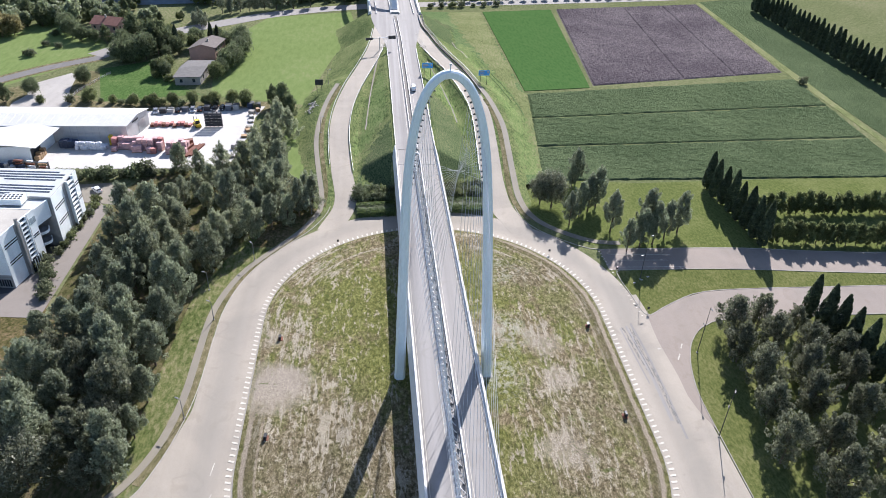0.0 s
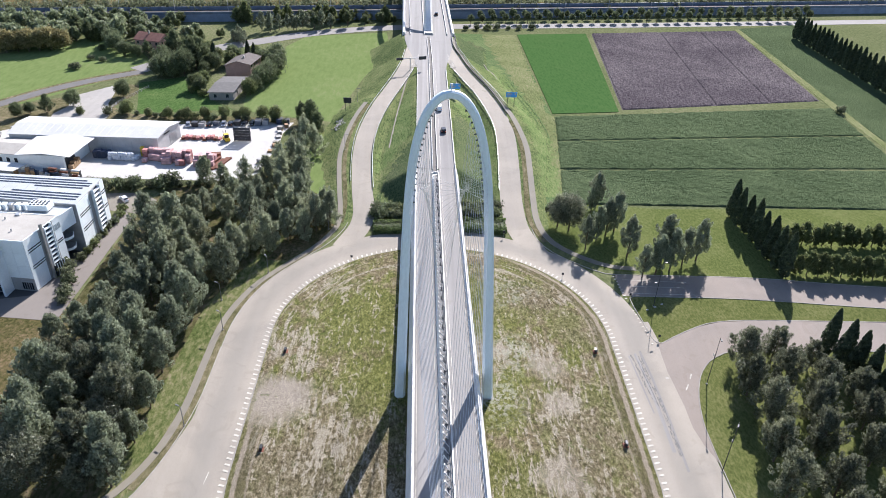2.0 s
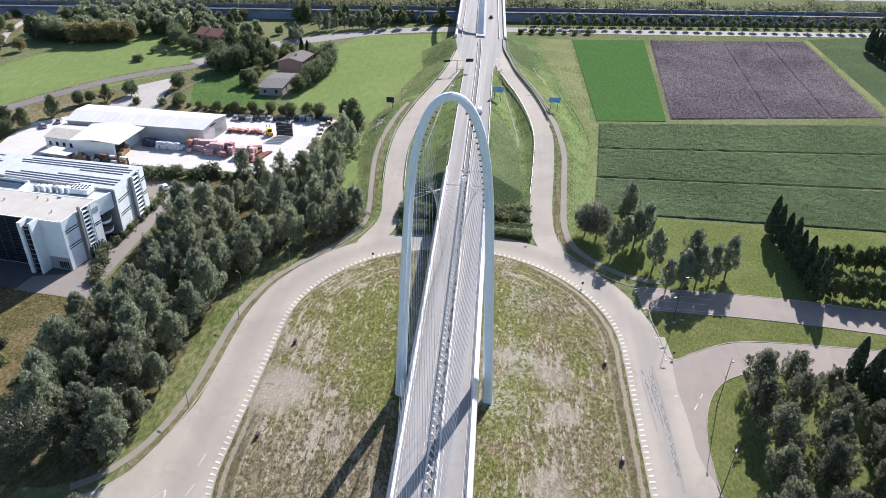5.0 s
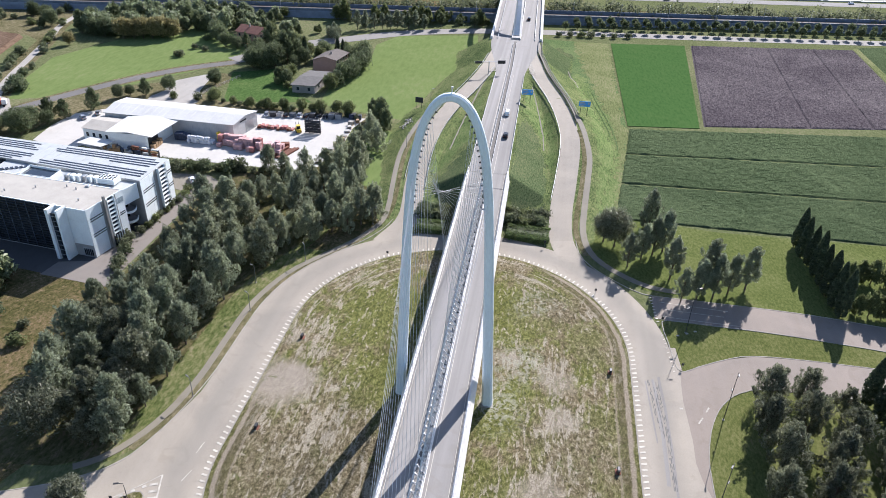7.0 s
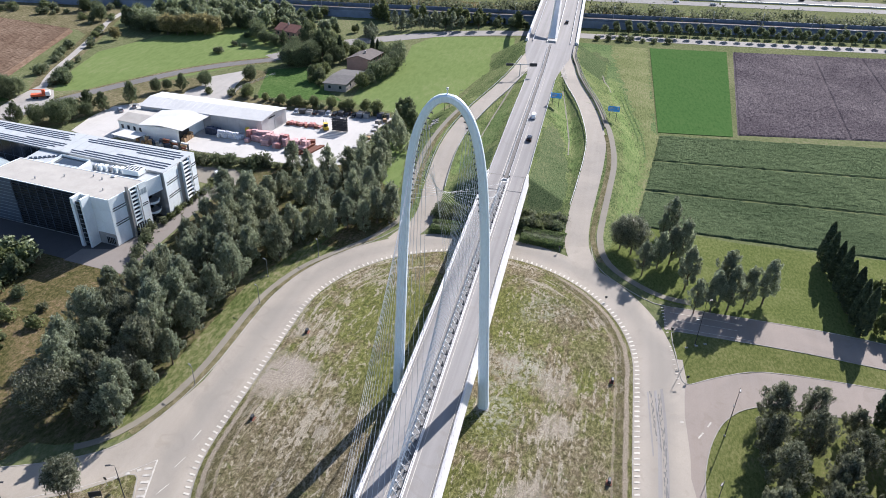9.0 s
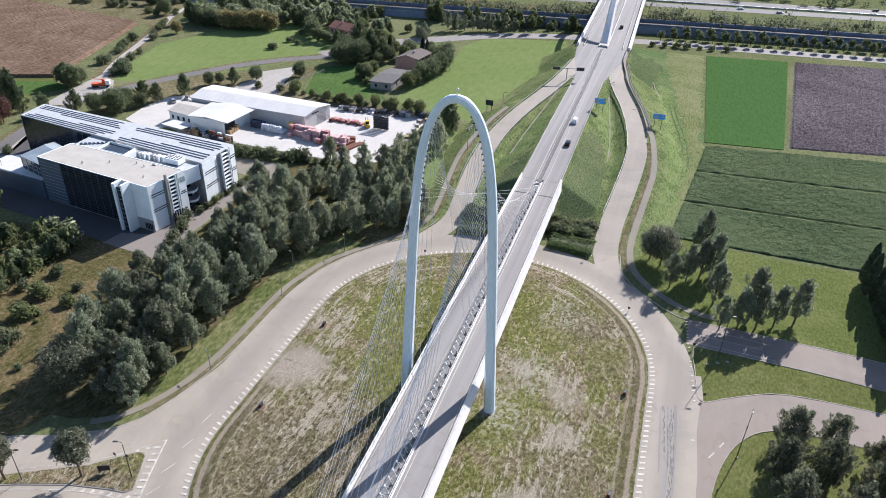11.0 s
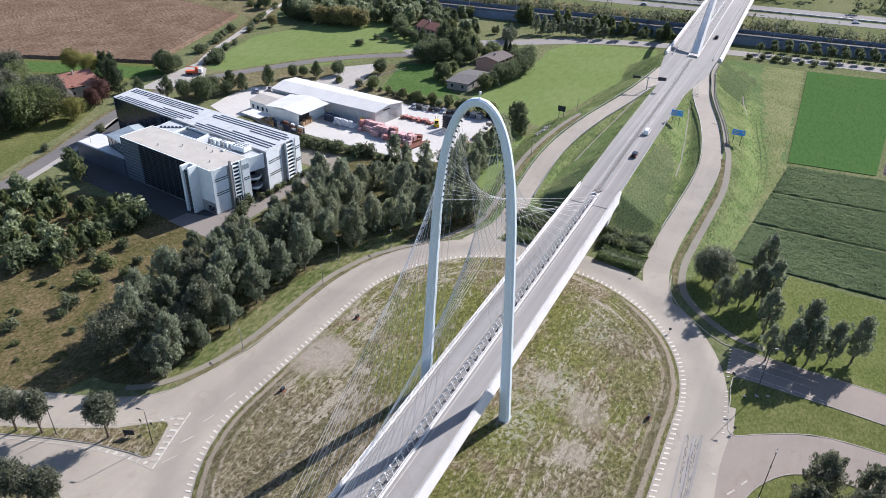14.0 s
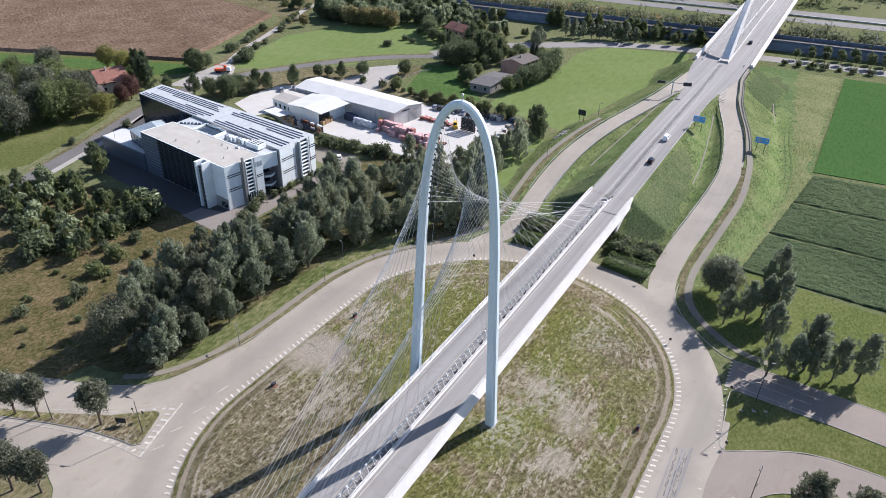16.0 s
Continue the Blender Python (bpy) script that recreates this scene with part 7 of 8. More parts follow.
# ---- vehicles ----
def car(at, z, turn, paint_mat, label, long=4.3, tall=1.5, van=False):
    ob = thing("van" if van else "car", (*at, z), label, "van" if van else "car", turn=turn)
    bm = bmesh.new()
    w = 0.88
    h1 = 0.42 * tall + 0.2
    sec = [(-long / 2, 0.3), (-long / 2, h1), (-long * 0.44, tall * 0.93 if van else h1 + 0.12), (-long * 0.3, tall), (long * 0.12, tall), (long * 0.3, h1 + 0.12), (long * 0.48, h1 - 0.1), (long / 2, 0.5), (long / 2, 0.3)]
    rings = []
    for x, k in ((-w, 0.86), (-w * 0.9, 1.0), (w * 0.9, 1.0), (w, 0.86)):
        rings.append([bm.verts.new((x * (0.86 if z2 > h1 + 0.2 else 1), y, 0.3 + (z2 - 0.3) * k)) for y, z2 in sec])
    for a, b in zip(rings, rings[1:]):
        for i in range(len(sec)):
            j = (i + 1) % len(sec)
            bm.faces.new((a[i], a[j], b[j], b[i]))
    bm.faces.new(rings[0][::-1])
    bm.faces.new(rings[-1])
    bmesh.ops.recalc_face_normals(bm, faces=bm.faces)
    part("body", bm, paint_mat, ob)
    part("windscreen", made(((0, long * 0.215, (tall + h1) / 2 + 0.1), (1.36, long * 0.15, 0.05), 0, 0)), M["dark_glass"], ob)
    part("rear_window", made(((0, -long * 0.4, (tall + h1) / 2 + 0.1), (1.3, 0.14, 0.4))), M["dark_glass"], ob)
    for s in (-1, 1):
        part("side_window", made(((s * 0.8, -long * 0.06, tall * 0.8), (0.08, long * 0.4, tall * 0.22))), M["dark_glass"], ob)
        for y in (-0.3, 0.3):
            wheel = part("wheel", rod(bmesh.new(), (s * 0.72, y * long, 0.32), (s * 0.9, y * long, 0.32), 0.32, 0.32, 12), M["tyre"], ob)
            part("rim", rod(bmesh.new(), (s * 0.88, y * long, 0.32), (s * 0.92, y * long, 0.32), 0.19, 0.19, 10), M["steel"], wheel)
        part("headlight", made(((s * 0.6, long * 0.485, 0.68), (0.34, 0.1, 0.16))), M["wall_white"], ob)
        part("tail_light", made(((s * 0.66, -long * 0.495, 0.85), (0.24, 0.06, 0.2))), M["orange"], ob)
    return ob


car((mid(128) + 3.4, 128), main_z(128) + 0.08, 0.5, M["car_black"], "black hatchback driving along the main road")
car((mid(150) + 2.4, 150), main_z(150) + 0.08, 0.5, M["car_white"], "white van driving along the main road", 4.8, 2.0, True)
car((mid(300) + 5.5, 300), main_z(300) + 0.08, 2, M["car_black"], "dark car driving on the motorway bridge")

for i, (x, lane) in enumerate(((-150, 3), (-60, -4), (-20, 25), (70, 2), (95, -3), (160, 24), (230, 3), (-230, 26))):
    car((x, 415 + 0.18 * x + lane), 0.12, (-80 if lane < 12 else 100), (M["car_white"], M["car_grey"], M["car_black"])[i % 3], "car driving on the distant motorway")

# ---- buildings ----
def wall_frame(a, b, out=0.0):
    """Places on an upright wall from a to b: along u (metres), up z, proud by d."""
    a, b = Vector((*a, 0)), Vector((*b, 0))
    e = (b - a).normalized()
    n = Vector((e.y, -e.x, 0))
    turn = math.degrees(math.atan2(e.y, e.x))
    return a, e, n, turn, (b - a).length


def on_wall(name, frame_, u0, u1, z0, z1, proud, material, parent, label="", thick=0.12):
    a, e, n, turn, _ = frame_
    c = a + e * (u0 + u1) / 2 + n * (proud - thick / 2) + Vector((0, 0, (z0 + z1) / 2))
    return part(name, made((c, (abs(u1 - u0), thick, z1 - z0), turn)), material, parent, label)


office = thing("office_building", (0, 0, 0), "white modern office building with striped solar roofs and dark glass", "building")
HO = 14.9
A = [(-147.0, 39.6), (-103.0, 35.0), (-100.3, 48.6), (-145.0, 51.8)]
B = [(-178.6, 64.2), (-98.2, 54.6), (-97.4, 70.8), (-179.6, 76.0)]


def panelled(name, a, b, z0, z1, wide, tall, material, parent, skip=()):
    """A wall clad in upright panels with open joints; skip holds stretches (u0, u1, z0, z1) left free."""
    f = wall_frame(a, b)
    nu, nz = max(1, round(f[4] / wide)), max(1, round((z1 - z0) / tall))
    for i in range(nu):
        for j in range(nz):
            u0, u1 = f[4] * i / nu, f[4] * (i + 1) / nu
            za, zb = z0 + (z1 - z0) * j / nz, z0 + (z1 - z0) * (j + 1) / nz
            if not any(u0 < s1 - 0.1 and u1 > s0 + 0.1 and za < t1 - 0.1 and zb > t0 + 0.1 for s0, s1, t0, t1 in skip):
                on_wall("panel", f, u0 + 0.02, u1 - 0.02, za + 0.02, zb - 0.02, 0.05, material, parent, thick=0.09)
    return f


def slatted(f, u0, u1, z0, z1, n, out):
    """A tall recess of dark glass behind a ladder of flat blades."""
    on_wall("stair_glass", f, u0, u1, z0, z1, 0.08, M["dark_glass"], office, "dark glazed stair slot", 0.1)
    for s in (u0 - 0.12, u1 + 0.12):
        on_wall("upright", f, s - 0.12, s + 0.12, z0, z1 + 0.3, out + 0.05, M["wall_white"], office, thick=out)
    for i in range(n):
        z = z0 + (z1 - z0) * (i + 0.5) / n
        on_wall("sun_louvre", f, u0, u1, z - 0.16, z + 0.16, out, M["wall_white"], office, "white sun-shading blade", out * 0.8)


part("south_block", slab(bmesh.new(), A, 0, HO), M["wall_grey"], office, "office wing with pale cladding")
part("south_roof", slab(bmesh.new(), [(-146.5, 40.0), (-103.4, 35.5), (-100.8, 48.2), (-144.6, 51.4)], HO, HO + 0.05), M["roof_grey"], office, "pale beige flat roof")
for i in range(4):
    f = wall_frame(A[i], A[(i + 1) % 4])
    on_wall("parapet", f, 0, f[4], HO, HO + 0.12, 0.06, M["wall_white"], office, thick=0.3)
fs = wall_frame(A[0], A[1])
# south front: grey ribbed metal, a dark glazed field behind fine louvres, a white end with a tall tower
on_wall("grey_front", fs, 0.1, 9.6, 0.3, HO - 0.1, 0.1, M["blue_panel"], office, "dark blue-grey ribbed metal front")
for i in range(12):
    on_wall("rib", fs, 0.1, 9.6, 1.0 + 1.15 * i, 1.12 + 1.15 * i, 0.2, M["glass_grey"], office)
on_wall("glass_front", fs, 9.7, 34.4, 0.4, HO - 0.2, 0.06, M["dark_glass"], office, "dark glazed south front")
for i in range(17):
    on_wall("louvre", fs, 9.7, 34.4, 1.0 + 0.82 * i, 1.16 + 0.82 * i, 0.42, M["dark"], office, thick=0.34)
for i in range(8):
    on_wall("mullion", fs, 9.7 + 3.1 * i, 9.86 + 3.1 * i, 0.4, HO - 0.2, 0.46, M["blue_panel"], office)
panelled("end", A[0], A[1], 0.2, HO, 3.4, 3.7, M["wall_white"], office, ((0, 35.0, 0, HO), (40.6, 43.9, 0, 3.4)))
on_wall("garage_door", fs, 40.6, 43.8, 0.05, 3.0, 0.08, M["steel"], office, "light grid garage door")
for i in range(5):
    on_wall("door_pane", fs, 40.75 + 0.61 * i, 41.15 + 0.61 * i, 0.5, 2.6, 0.11, M["dark_glass"], office, thick=0.05)
tower = bmesh.new()
a_, e_, n_, turn_, _ = fs
for u0, u1, d0, d1 in ((34.4, 35.4, 0.0, 3.6), (37.5, 38.1, 0.0, 3.4), (35.4, 37.5, 0.2, 0.6)):
    c = a_ + e_ * (u0 + u1) / 2 + n_ * (d0 + d1) / 2 + Vector((0, 0, (HO + 0.6) / 2))
    box(tower, c, (u1 - u0, d1 - d0, HO + 0.6), turn_)
part("fin_tower", tower, M["wall_white"], office, "white slab tower with an open top")
on_wall("glass_slot", fs, 35.4, 37.5, 0.2, HO - 0.6, 2.9, M["dark_glass"], office, "tall narrow dark glazed slot", 0.12)
for i in range(9):
    on_wall("transom", fs, 35.4, 37.5, 1.3 + 1.5 * i, 1.42 + 1.5 * i, 3.0, M["steel"], office)
# east end of the south wing
fe = panelled("end", A[1], A[2], 0.2, HO, 2.7, 3.7, M["wall_white"], office, ((7.4, 9.9, 2.0, HO),))
for u0, u1, z in ((0.8, 5.6, 10.9), (0.8, 5.6, 11.6), (0.8, 5.6, 6.2), (0.8, 5.6, 6.9), (11.3, 13.5, 7.8), (11.3, 13.5, 8.4)):
    on_wall("window_strip", fe, u0, u1, z, z + 0.28, 0.09, M["dark_glass"], office)
for i in range(3):
    on_wall("window", fe, 10.5 + 1.1 * i, 11.45 + 1.1 * i, 11.6, 13.2, 0.1, M["glass_grey"], office)
on_wall("dark_column", fe, 6.2, 6.8, 0, HO + 1.5, 0.75, M["concrete"], office, "grey steel flue column", 0.6)
slatted(fe, 7.4, 9.8, 2.2, HO - 0.2, 10, 0.7)
on_wall("entrance", fe, 6.9, 11.0, 0.1, 3.4, 0.9, M["dark_glass"], office, "dark glazed entrance", 0.8)
for i in range(4):
    on_wall("entrance_screen", fe, 7.6 + 0.9 * i, 7.85 + 0.9 * i, 0.1, 3.8, 1.2, M["glass_grey"], office)
# recessed link with balconies
link_f = wall_frame((-104.0, 48.9), (-103.2, 54.9))
part("link_block", slab(bmesh.new(), [(-145.0, 51.7), (-104.0, 48.8), (-103.2, 55.2), (-145.0, 60.2)], 0, HO - 1.0), M["wall_grey"], office, "recessed grey glazed link")
on_wall("link_glass", link_f, 0.2, 5.2, 0.3, 9.4, 0.08, M["dark_glass"], office)
on_wall("link_head", wall_frame((-100.6, 48.7), (-99.0, 54.5)), 0.1, 5.8, 9.6, HO - 0.4, 0.05, M["wall_white"], office, "white wall over the recessed link", 0.3)
for z in (3.4, 6.6):
    bm = bmesh.new()
    sweep(bm, curve([Vector((-102.4, 48.9, z)), Vector((-100.3, 49.9, z)), Vector((-99.5, 51.6, z)), Vector((-100.3, 53.8, z))], 0.5), [(0.08, -0.2), (0.08, 0.5), (-0.08, 0.5), (-0.08, -0.2)], True)
    balc = part("balcony", bm, M["wall_white"], office, "curved white balcony front")
    part("balcony_floor", slab(bmesh.new(), [(-103.6, 49.0), (-100.3, 50.0), (-99.6, 51.6), (-100.4, 53.7), (-103.0, 54.6)], z - 0.2, z - 0.05), M["concrete"], balc)
part("north_block", slab(bmesh.new(), B, 0, HO), M["wall_grey"], office, "long office wing with pale cladding")
fb = panelled("end", B[1], B[2], 0.2, HO, 2.4, 3.7, M["wall_white"], office, ((8.0, 12.4, 1.5, HO),))
for u0, u1, z in ((0.8, 6.6, 10.4), (0.8, 6.6, 11.1), (0.8, 6.6, 6.0), (0.8, 6.6, 6.7), (13.0, 16.4, 10.9), (13.0, 16.4, 11.6), (13.0, 16.4, 6.4), (13.0, 16.4, 7.1)):
    on_wall("window_strip", fb, u0, u1, z, z + 0.28, 0.09, M["dark_glass"], office)
slatted(fb, 8.9, 12.3, 1.6, HO - 0.2, 10, 0.8)
fw = wall_frame(B[0], B[1])
on_wall("glass_front", fw, 0.3, 34, 0.3, HO - 0.15, 0.08, M["dark_glass"], office, "dark mirrored glass front")
for i in range(9):
    on_wall("mullion", fw, 4.2 * i + 0.3, 4.2 * i + 0.42, 0.3, HO - 0.15, 0.12, M["blue_panel"], office)
for z in (5.0, 9.8):
    on_wall("mullion", fw, 0.3, 34, z, z + 0.1, 0.12, M["blue_panel"], office)
fww = wall_frame(B[3], B[0])
on_wall("glass_front", fww, 0.3, fww[4] - 0.3, 0.3, HO - 0.15, 0.08, M["dark_glass"], office, "dark mirrored glass front")
# roof: groups of narrow dark strips on a pale sheet, some cut short
def roof_at(u, v):
    a, b, c, d = (Vector((*p, 0)) for p in B)
    return (a * (1 - u) + b * u) * (1 - v) + (d * (1 - u) + c * u) * v


def roof_strip(u0, u1, v0, v1, z, material, name, label="", thick=0.1):
    pts = [roof_at(u0, v0), roof_at(u1, v0), roof_at(u1, v1), roof_at(u0, v1)]
    return part(name, slab(bmesh.new(), [(p.x, p.y) for p in pts], z, z + thick), material, office, label)


roof_strip(0.002, 0.998, 0.01, 0.99, HO, M["roof_sheet"], "north_roof", "pale metal roof sheet", 0.08)
for i in range(26):
    u = 0.02 + 0.038 * i
    roof_strip(u, u + 0.0012, 0.012, 0.988, HO + 0.08, M["wall_grey"], "seam", "", 0.05)
for v, cuts in ((0.05, ((0.02, 0.44), (0.56, 0.86))), (0.145, ((0.02, 0.47), (0.55, 0.985))), (0.24, ((0.05, 0.5), (0.6, 0.985))), (0.335, ((0.3, 0.5), (0.74, 0.985))),
                (0.56, ((0.16, 0.49), (0.8, 0.97))), (0.655, ((0.02, 0.47), (0.56, 0.985))), (0.75, ((0.02, 0.45), (0.55, 0.985))), (0.845, ((0.02, 0.47), (0.58, 0.96)))):
    for u0, u1 in cuts:
        roof_strip(u0, u1, v, v + 0.045, HO + 0.09, M["solar"], "solar_strip", "dark blue solar strip", 0.06)
for i in range(9):
    t = i / 8
    part("skylight", made(((-143.0 + 9.0 * t, 53.6 + 5.0 * t, HO - 0.55), (0.8, 1.3, 0.3), 50)), M["solar"], office)
part("roof_link", slab(bmesh.new(), [(-145.0, 51.9), (-100.8, 48.8), (-99.2, 54.6), (-145.0, 60.0)], HO - 1.0, HO - 0.7), M["roof_sheet"], office, "pale roof between the wings")
part("light_well", slab(bmesh.new(), [(-134.6, 51.8), (-124.4, 51.2), (-124.4, 56.2), (-134.6, 57.4)], HO - 0.68, HO - 0.6), M["dark_glass"], office, "dark glazed light well")
for a, b in (((-134.8, 51.6), (-124.2, 51.0)), ((-124.2, 51.0), (-124.2, 56.4)), ((-124.2, 56.4), (-134.8, 57.6)), ((-134.8, 57.6), (-134.8, 51.6))):
    f = wall_frame(a, b)
    on_wall("curb", f, 0, f[4], HO - 0.8, HO + 0.1, 0.1, M["wall_white"], office)
# rooftop plant: white frames, ducts and a raised block of grilles
for i in range(7):
    part("roof_unit", made(((-119.6 + 1.75 * i, 52.9 + 0.02 * i, HO + 0.1), (1.15, 1.7, 1.7), -4, 0.05)), M["wall_white"] if i % 3 else M["steel"], office, "white rooftop ventilation unit")
    part("roof_duct", rod(bmesh.new(), (-119.9 + 1.75 * i, 51.6, HO - 0.6), (-119.9 + 1.75 * i, 52.4, HO + 0.8), 0.22, 0.22, 8), M["steel"], office)
chiller = part("chiller", made(((-106.6, 52.9, HO + 0.5), (5.4, 3.4, 1.6), -3, 0.06)), M["wall_white"], office, "raised white chiller block")
for i in range(5):
    for j in range(3):
        part("fan", rod(bmesh.new(), (-108.6 + 1.0 * i, 51.9 + 1.0 * j, HO + 1.3), (-108.6 + 1.0 * i, 51.9 + 1.0 * j, HO + 1.38), 0.36, 0.36, 10), M["dark"], chiller)
for x, y in ((-131, 41), (-116, 47), (-108, 40), (-112.5, 46), (-124, 44.6)):
    part("roof_vent", rod(bmesh.new(), (x, y, HO), (x, y, HO + 0.7), 0.2, 0.2, 8), M["steel"], office)
part("roof_hatch", made(((-110.4, 48.3, HO + 0.2), (1.2, 1.0, 0.4), 5, 0.05)), M["steel"], office)
W = [(-173.4, 41.6), (-147.6, 39.4), (-145.4, 51.0), (-158, 60.4), (-173.4, 50.4)]
part("west_wing", slab(bmesh.new(), W, 0, 6.4), M["blue_panel"], office, "low dark wing")
part("west_roof", slab(bmesh.new(), [(-172.9, 42.1), (-148.2, 40.0), (-146.0, 50.6), (-158, 59.6), (-172.9, 50.0)], 6.4, 6.5), M["roof_white"], office, "white flat roof")
part("roof_mast", rod(bmesh.new(), (-168, 43.4, 6.4), (-168, 43.4, 9.6), 0.07, 0.05, 6), M["dark"], office)
# glazed prism where the wings meet, with a folded glass roof
pav = part("glass_pavilion", slab(bmesh.new(), [(-160.0, 44.6), (-148.2, 41.2), (-146.4, 52.0), (-158.2, 57.4)], 6.5, 11.0), M["dark_glass"], office, "dark glazed prism")
bm = bmesh.new()
vs = [bm.verts.new(p) for p in ((-160.2, 44.4, 11.0), (-148.0, 41.0, 11.0), (-146.2, 52.2, 11.0), (-158.4, 57.6, 11.0), (-155.4, 50.4, 13.2), (-148.6, 48.4, 12.8))]
for q in ((0, 1, 5, 4), (1, 2, 5), (2, 3, 4, 5), (3, 0, 4)):
    bm.faces.new([vs[i] for i in q])
part("pavilion_roof", bm, M["glass_grey"], pav, "folded pale glass roof")
fp = wall_frame((-160.0, 44.6), (-148.2, 41.2))
for i in range(5):
    on_wall("mullion", fp, 3.0 * i, 3.0 * i + 0.16, 6.5, 11.0, 0.1, M["steel"], pav)
for z in (8.0, 9.4, 10.9):
    on_wall("mullion", fp, 0, fp[4], z, z + 0.14, 0.1, M["steel"], pav)


def gable(name, parent, pts, eave, ridge, material, over=0.4, label="", thick=0.16):
    """A pitched roof over a four-cornered plan; the ridge runs along the first side."""
    a, b, c, d = (Vector((*p, 0)) for p in pts)
    ex, ey = (b - a).normalized(), (d - a).normalized()
    a, b, c, d = a - ex * over - ey * over, b + ex * over - ey * over, c + ex * over + ey * over, d - ex * over + ey * over
    m0, m1 = (a + d) / 2, (b + c) / 2
    bm = bmesh.new()
    up = lambda p, z: bm.verts.new((p.x, p.y, z))
    top = [up(a, eave), up(b, eave), up(m1, ridge), up(m0, ridge), up(c, eave), up(d, eave)]
    low = [up(a, eave - thick), up(b, eave - thick), up(m1, ridge - thick), up(m0, ridge - thick), up(c, eave - thick), up(d, eave - thick)]
    for q in (top, low):
        bm.faces.new((q[0], q[1], q[2], q[3]))
        bm.faces.new((q[3], q[2], q[4], q[5]))
    for i, j in ((0, 1), (1, 2), (2, 4), (4, 5), (5, 3), (3, 0)):
        bm.faces.new((top[i], top[j], low[j], low[i]))
    bmesh.ops.recalc_face_normals(bm, faces=bm.faces)
    return part(name, bm, material, parent, label)


def gable_body(pts, eave, ridge):
    a, b, c, d = (Vector((*p, 0)) for p in pts)
    m0, m1 = (a + d) / 2, (b + c) / 2
    bm = bmesh.new()
    v = [bm.verts.new((p.x, p.y, z)) for p, z in ((a, 0), (b, 0), (c, 0), (d, 0), (a, eave), (b, eave), (c, eave), (d, eave), (m0, ridge), (m1, ridge))]
    for f in ((0, 1, 5, 4), (1, 2, 6, 9, 5), (2, 3, 7, 6), (3, 0, 4, 8, 7)):
        bm.faces.new([v[i] for i in f])
    bmesh.ops.recalc_face_normals(bm, faces=bm.faces)
    return bm


hall = thing("storage_hall", (0, 0, 0), "long white-roofed industrial hall beside a storage yard", "warehouse")
H1 = [(-152, 122.4), (-99.6, 121.8), (-96.4, 137.2), (-152, 138.6)]
part("main_body", gable_body(H1, 6.1, 7.3), M["hall_wall"], hall, "grey metal walls")
gable("main_roof", hall, H1, 6.2, 7.4, M["roof_white"], 0.5, "bright white metal roof")
H2 = [(-141.4, 105.6), (-123.6, 105.0), (-121.6, 121.6), (-141.4, 122.2)]
part("annex", slab(bmesh.new(), [(-141.2, 105.8), (-126.0, 105.4), (-124.4, 121.6), (-141.2, 122.2)], 0, 5.7), M["wall_white"], hall, "white walled annex")
gable("annex_roof", hall, [H2[3], H2[0], H2[1], H2[2]], 5.8, 6.6, M["roof_white"], 0.4, "bright white metal roof with a deep overhang")
def roof_seams(parent, pts, eave, ridge, step):
    """Thin standing seams down both slopes of a pitched roof."""
    a, b, c, d = (Vector((*p, 0)) for p in pts)
    n = int((b - a).length / step)
    for i in range(1, n):
        t = i / n
        lo, hi = a.lerp(b, t), d.lerp(c, t)
        top = (lo + hi) / 2
        for q in (lo, hi):
            bm = rod(bmesh.new(), (q.x, q.y, eave + 0.04), (top.x, top.y, ridge + 0.04), 0.05, 0.05, 4)
            part("seam", bm, M["roof_white"], parent)


roof_seams(hall, H1, 6.2, 7.4, 2.6)
f = wall_frame(H1[1], H1[2])
on_wall("gate", f, 8.0, 13.0, 0.1, 4.6, 0.08, M["steel"], hall, "grey sliding gate")
on_wall("sign_bar", f, 4.5, 8.6, 5.3, 5.8, 0.08, M["dark"], hall, "dark lettering bar on the gable")
f = wall_frame(H1[0], H1[1])
for i in range(9):
    on_wall("panel_joint", f, 31 + 2.4 * i, 31.1 + 2.4 * i, 0.2, 6.0, 0.06, M["steel"], hall)
f = wall_frame((-126.0, 105.4), (-124.4, 121.6))
# no real hole: a dark sheet on the wall paints the bay's shade
on_wall("opening", f, 1.0, 7.0, 0.1, 4.4, 0.06, M["dark"], hall, "dark panel standing in for the shade inside an open bay")
for i in range(4):
    part("timber_block", made(((-124.6, 107 + 1.6 * i, 0.9 + 0.3 * (i % 2)), (1.6, 1.3, 1.8 + 0.6 * (i % 2)))), M["wood"], hall, "stacked timber under the overhang")
side = [(-153.5, 109.5), (-141.6, 108.0), (-141.6, 121.6), (-152.5, 122.0)]
part("side_body", gable_body(side, 4.6, 5.6), M["wall_white"], hall, "white side building")
gable("side_roof", hall, side, 4.7, 5.7, M["roof_grey"], 0.3, "grey side roof")
f = wall_frame(side[0], side[1])
for i in range(4):
    on_wall("window", f, 1.2 + 2.8 * i, 2.3 + 2.8 * i, 1.6, 3.2, 0.05, M["dark_glass"], hall)
shed = thing("canopy_shed", (0, 0, 0), "white flat canopy on posts beside the hall", "shed")
part("roof", slab(bmesh.new(), [(-150, 99.6), (-139.5, 98.0), (-137.4, 103.6), (-148, 105.2)], 3.0, 3.2), M["roof_white"], shed)
for x, y in ((-149.4, 99.9), (-140, 98.5), (-138, 103.2), (-147.6, 104.8)):
    part("post", made(((x, y, 1.5), (0.14, 0.14, 3.0))), M["steel"], shed)


